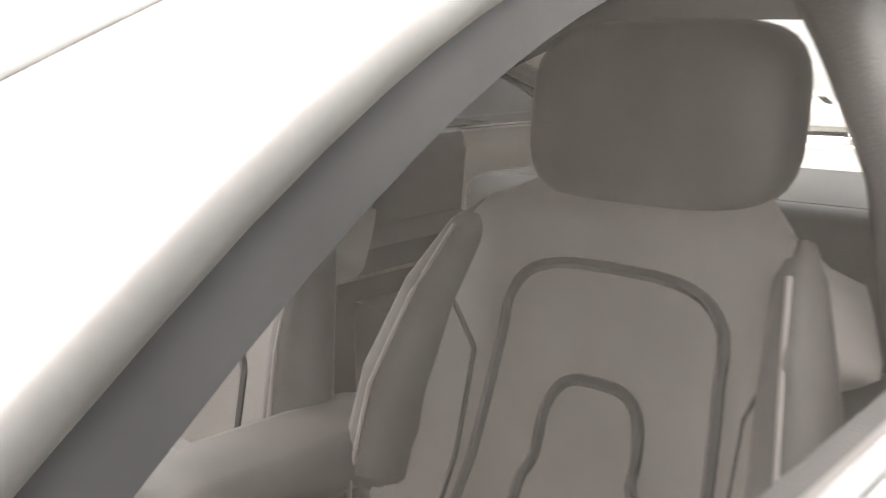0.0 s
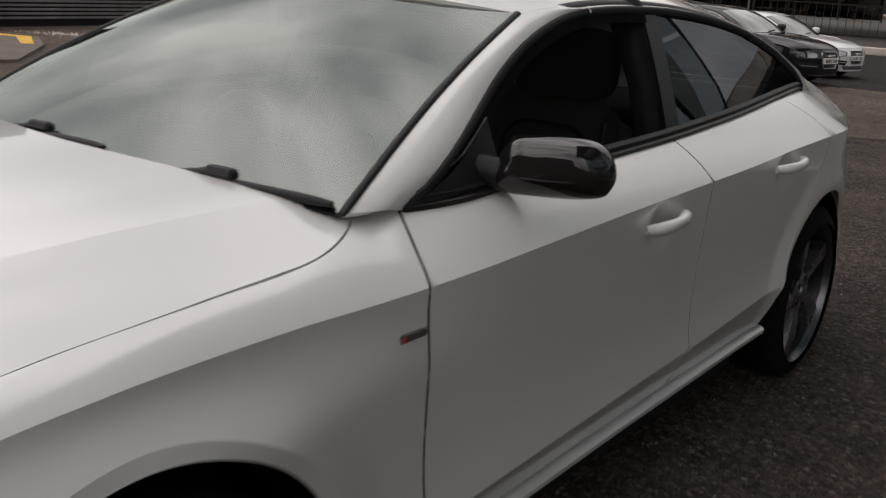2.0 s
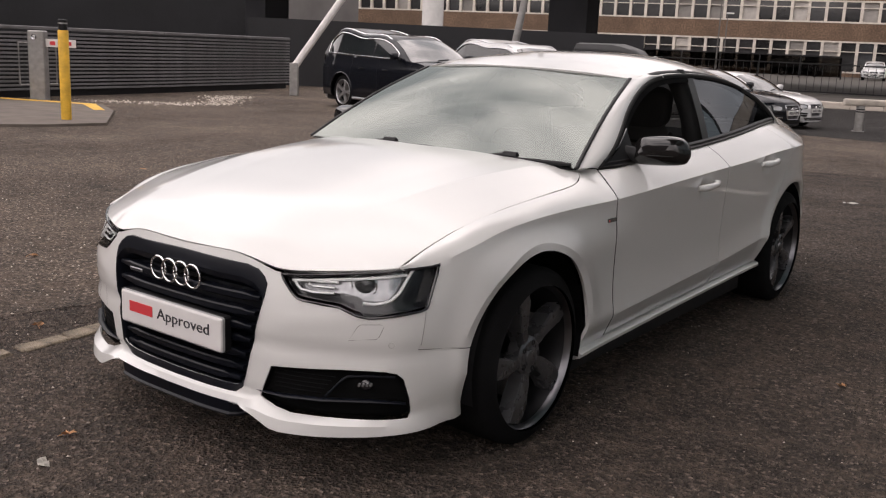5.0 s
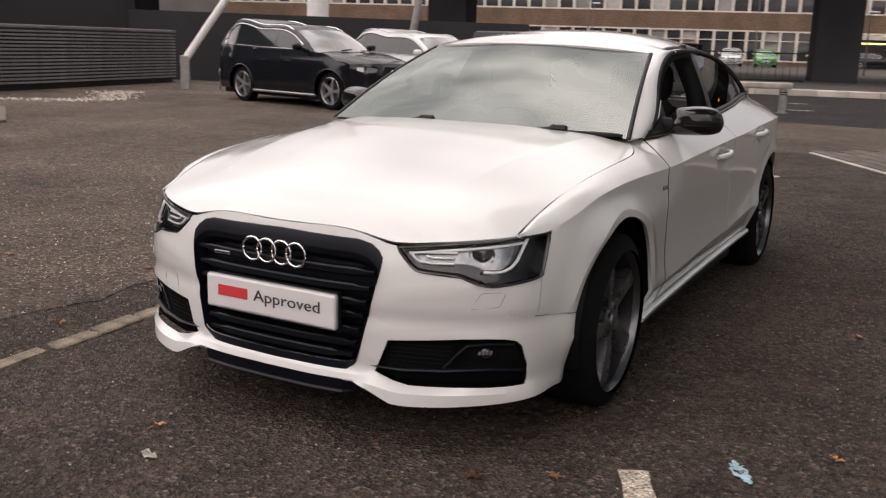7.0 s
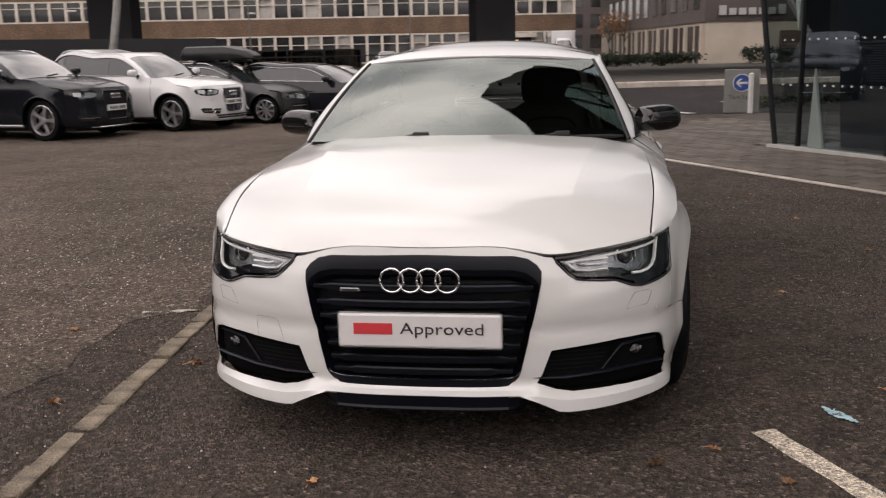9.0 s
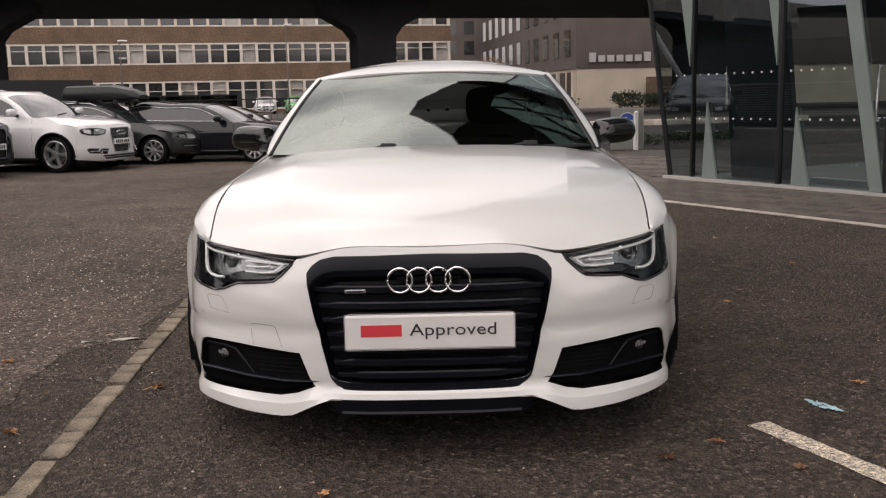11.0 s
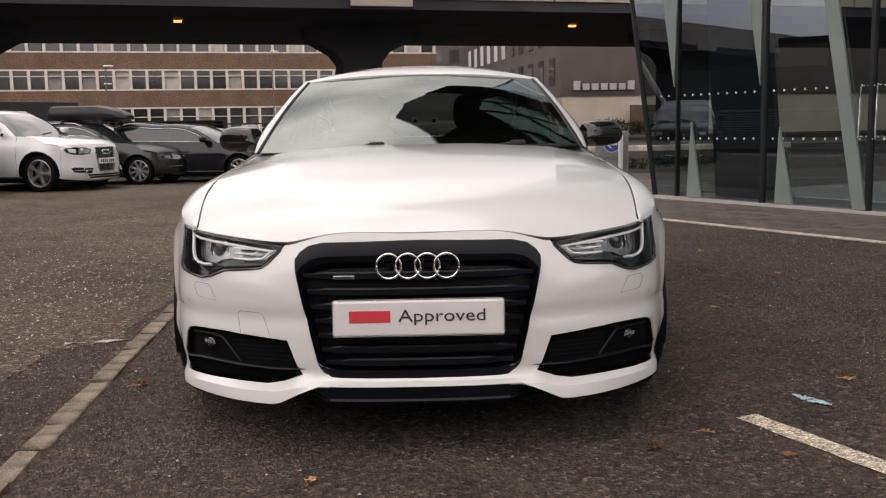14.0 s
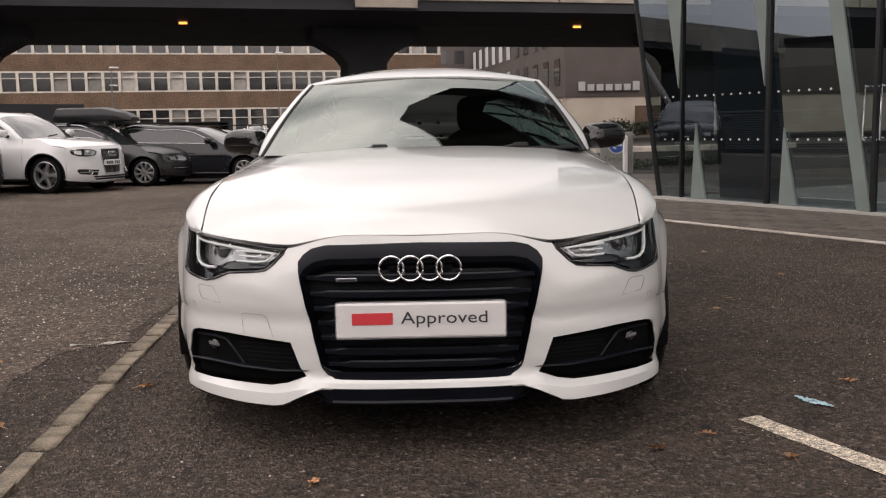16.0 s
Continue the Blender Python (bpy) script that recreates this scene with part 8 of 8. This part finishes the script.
for i, (x, y) in enumerate(LEAVES):
    lf = new("leaf", leaf_mesh[i % 4])
    lf.matrix_basis = pose(x, y, .004, 0, 0, rng.uniform(0, 360)) @ Matrix.Scale(rng.uniform(.75, 1.15), 4)
    tagged(lf, "dry curled brown leaf on the asphalt", "leaf", "fallen leaves")
for x, y, L_, W_, a in ((-1.60, .853, .30, .032, 12), (-.185, -1.247, .06, .035, -20), (.29, 7.18, .16, .08, 30)):
    bm = bmesh.new()
    g = [[bm.verts.new((L_ * (i / 5 - .5), W_ * (j / 2 - .5) * (1 - .4 * abs(i / 5 - .5)), .006 + .006 * math.sin(i * 1.7 + j))) for j in range(3)] for i in range(6)]
    for i in range(5):
        for j in range(2):
            bm.faces.new((g[i][j], g[i + 1][j], g[i + 1][j + 1], g[i][j + 1]))
    bmesh.ops.solidify(bm, geom=list(bm.faces), thickness=.001)
    ob = part("paper_scrap", bm, PAPER, None)
    ob.matrix_basis = pose(x, y, 0, 0, 0, a)
    tagged(ob, "torn scrap of pale paper on the ground", "litter", "paper scraps")
# crumpled glove
bm = bmesh.new()
rgl = random.Random(3)
for i, (x0, y0, a, L_, W_) in enumerate(((-.03, .0, 8, .17, .062), (.02, .018, -14, .15, .040), (.035, -.015, 22, .13, .034), (-.06, .012, -30, .09, .045), (.075, .0, -6, .10, .022), (.06, .026, 30, .08, .020), (-.02, -.022, 4, .12, .026))):
    ca, sa = math.cos(radians(a)), math.sin(radians(a))
    g = []
    for u in np.linspace(-.5, .5, 9):
        row = []
        for v in np.linspace(-.5, .5, 5):
            x, y = u * L_, v * W_ * (1 - .5 * abs(u)) + .006 * math.sin(u * 14 + i)
            h = .003 + .0012 * i + .005 * abs(math.sin(u * 9 + v * 4 + i * 1.7)) + rgl.uniform(0, .003)
            row.append(bm.verts.new((x0 + x * ca - y * sa, y0 + x * sa + y * ca, h)))
        g.append(row)
    for r0, r1 in zip(g, g[1:]):
        for j in range(4):
            bm.faces.new((r0[j], r1[j], r1[j + 1], r0[j + 1]))
bmesh.ops.solidify(bm, geom=list(bm.faces), thickness=.004)
rough_ = part("glove_rough", bm, None)
skin = rough_.modifiers.new("skin", 'REMESH')
skin.mode, skin.voxel_size, skin.use_smooth_shade = 'VOXEL', .0022, True
me = bpy.data.meshes.new_from_object(rough_.evaluated_get(bpy.context.evaluated_depsgraph_get()))
bpy.data.objects.remove(rough_)
me.name = "rubber_glove"
me.materials.clear()
glove = link_mesh("rubber_glove", me, GLOVE)
glove.matrix_basis = pose(1.435, -.385, 0, 0, 0, -58) @ Matrix.Scale(.85, 4)
tagged(glove, "crumpled pale blue rubber glove on the asphalt", "glove")
# coarse stones standing proud of the tarmac, too many to count
def chippings(name, zones, material, label, seed):
    g = np.random.default_rng(seed)
    xs, ys = [], []
    for x0, x1, y0, y1, k in zones:
        xs.append(g.uniform(x0, x1, k))
        ys.append(g.uniform(y0, y1, k))
    x, y = np.concatenate(xs), np.concatenate(ys)
    x, y = x + g.normal(0, .22, len(x)), y + g.normal(0, .3, len(y))
    keep = (np.abs(x - KX(y)) > .06) & ~((np.abs(x) < .75) & (y > -.6) & (y < 3.4))
    over = (x - 1.098) * .907 + (y + .560) * .42
    keep &= (over < -.005) | (over > .10) | (y > -.5) | (g.random(len(x)) < .12)
    x, y = x[keep], y[keep]
    n = len(x)
    s = g.uniform(.0020, .0050, n)
    a = g.uniform(0, 6.28, n)
    co = np.zeros((n, 5, 3))
    for j in range(4):
        r = s * g.uniform(.75, 1.2, n)
        co[:, j] = np.column_stack([x + r * np.cos(a + j * 1.57), y + r * np.sin(a + j * 1.57), np.zeros(n)])
    co[:, 4] = np.column_stack([x + s * g.uniform(-.4, .4, n), y + s * g.uniform(-.4, .4, n), .004 + s * g.uniform(.5, 1.1, n)])
    o = np.arange(n)[:, None, None] * 5
    tri = (o + np.array([[[0, 1, 4], [1, 2, 4], [2, 3, 4], [3, 0, 4]]])).reshape(-1, 3)
    me = bpy.data.meshes.new(name)
    me.from_pydata(co.reshape(-1, 3).tolist(), [], tri.tolist())
    return tagged(link_mesh(name, me, material), label, "chippings", kind="stuff")


chippings("asphalt_chippings", [(-1.35, 3.4, -2.2, 2.4, 52000), (.8, 3.6, 2.4, 5.5, 9000), (-2.15, -1.3, -1.8, 1.8, 13000)], mat("tarmac_stone", (.060, .047, .039), .9, vary=.3, scale=60, island=.55), "coarse dark stones in the worn tarmac surface", 3)
chippings("brown_chippings", [(-4.6, -1.8, -2.0, 4.5, 18000), (-1.20, -.80, -1.2, 1.4, 4500), (1.9, 4.4, -1.0, 6.0, 24000)], mat("brown_tarmac_stone", (.125, .100, .082), .9, vary=.3, scale=60, island=.5), "coarse pale brown stones in worn tarmac", 4)
# loose grit
verts, faces = [], []
rg = random.Random(5)
for k in range(8600):
    if k >= 7400:
        x, y = -1.75 - abs(rg.gauss(0, 1.5)), 2.2 + rg.gauss(0, 1.6)
    elif k >= 6600:
        u = rg.random()
        x, y = -14.3 + 1.5 * math.sin(math.pi * min(u * 1.2, 1)) + rg.gauss(0, .25), 8.2 + 4.0 * u + rg.gauss(0, .2)
    elif k < 5600:
        x, y = rg.uniform(-9, KX(0) - .1), rg.uniform(-2, 9)
    else:
        x, y = rg.uniform(-2.5, 3.6), rg.uniform(-2.2, 5)
    s_ = rg.uniform(.0022, .006) if k < 6600 else rg.uniform(.004, .009) if k >= 7400 else rg.uniform(.01, .035)
    o = len(verts)
    verts += [(x + s_ * math.cos(a), y + s_ * math.sin(a), .004) for a in (0, 1.6, 3.1, 4.7)] + [(x, y, .004 + s_ * .9)]
    faces += [(o, o + 1, o + 4), (o + 1, o + 2, o + 4), (o + 2, o + 3, o + 4), (o + 3, o, o + 4)]
me = bpy.data.meshes.new("loose_grit")
me.from_pydata(verts, [], faces)
tagged(link_mesh("loose_grit", me, mat("grit", (.36, .315, .27), .9, vary=.3, scale=3, island=.6)), "scattered pale grit on the asphalt", "grit", kind="stuff")

# ---- paving blocks ----
blk = bpy.data.meshes.new("paver")
_bm = block(.392, .192, .020)
_bm.to_mesh(_bm and blk)
_bm.free()
blk.materials.append(PAVER)
rng = random.Random(3)
rot = math.degrees(math.atan2(along.y, along.x))
spots = []
for j in range(24):
    for i in range(44):
        a, b = -3 + i * .40 + (.2 if j % 2 else 0), .14 + j * .20
        lim = 2.5 + (6.0 - 2.6) * (14 - a) / 17 - .1
        c = P0 + along * a + across * b
        front = (c - B0).dot(bn)
        if b < lim and on_paving(c) and (front > .14 or (c - B0).dot(bd) < -.15):
            spots.append((c, rng.uniform(-.003, .003), rng.uniform(-.5, .5)))
spots.sort(key=lambda s: (s[0] - Vector((2.4, 5.0, 0))).length)
for c, dz, dr in spots[:300]:
    ob = new("paver", blk)
    ob.parent = pavement
    ob.matrix_basis = pose(c.x, c.y, .006 + dz, 0, 0, rot + dr)
verts, faces = [], []
for c, dz, dr in spots[300:]:
    m = pose(c.x, c.y, .006 + dz, 0, 0, rot + dr)
    o = len(verts)
    verts += [tuple(m @ v.co) for v in blk.vertices]
    faces += [tuple(o + i for i in p_.vertices) for p_ in blk.polygons]
me = bpy.data.meshes.new("far_pavers")
me.from_pydata(verts, [], faces)
tagged(link_mesh("far_pavers", me, PAVER_REST, pavement), kind="stuff")
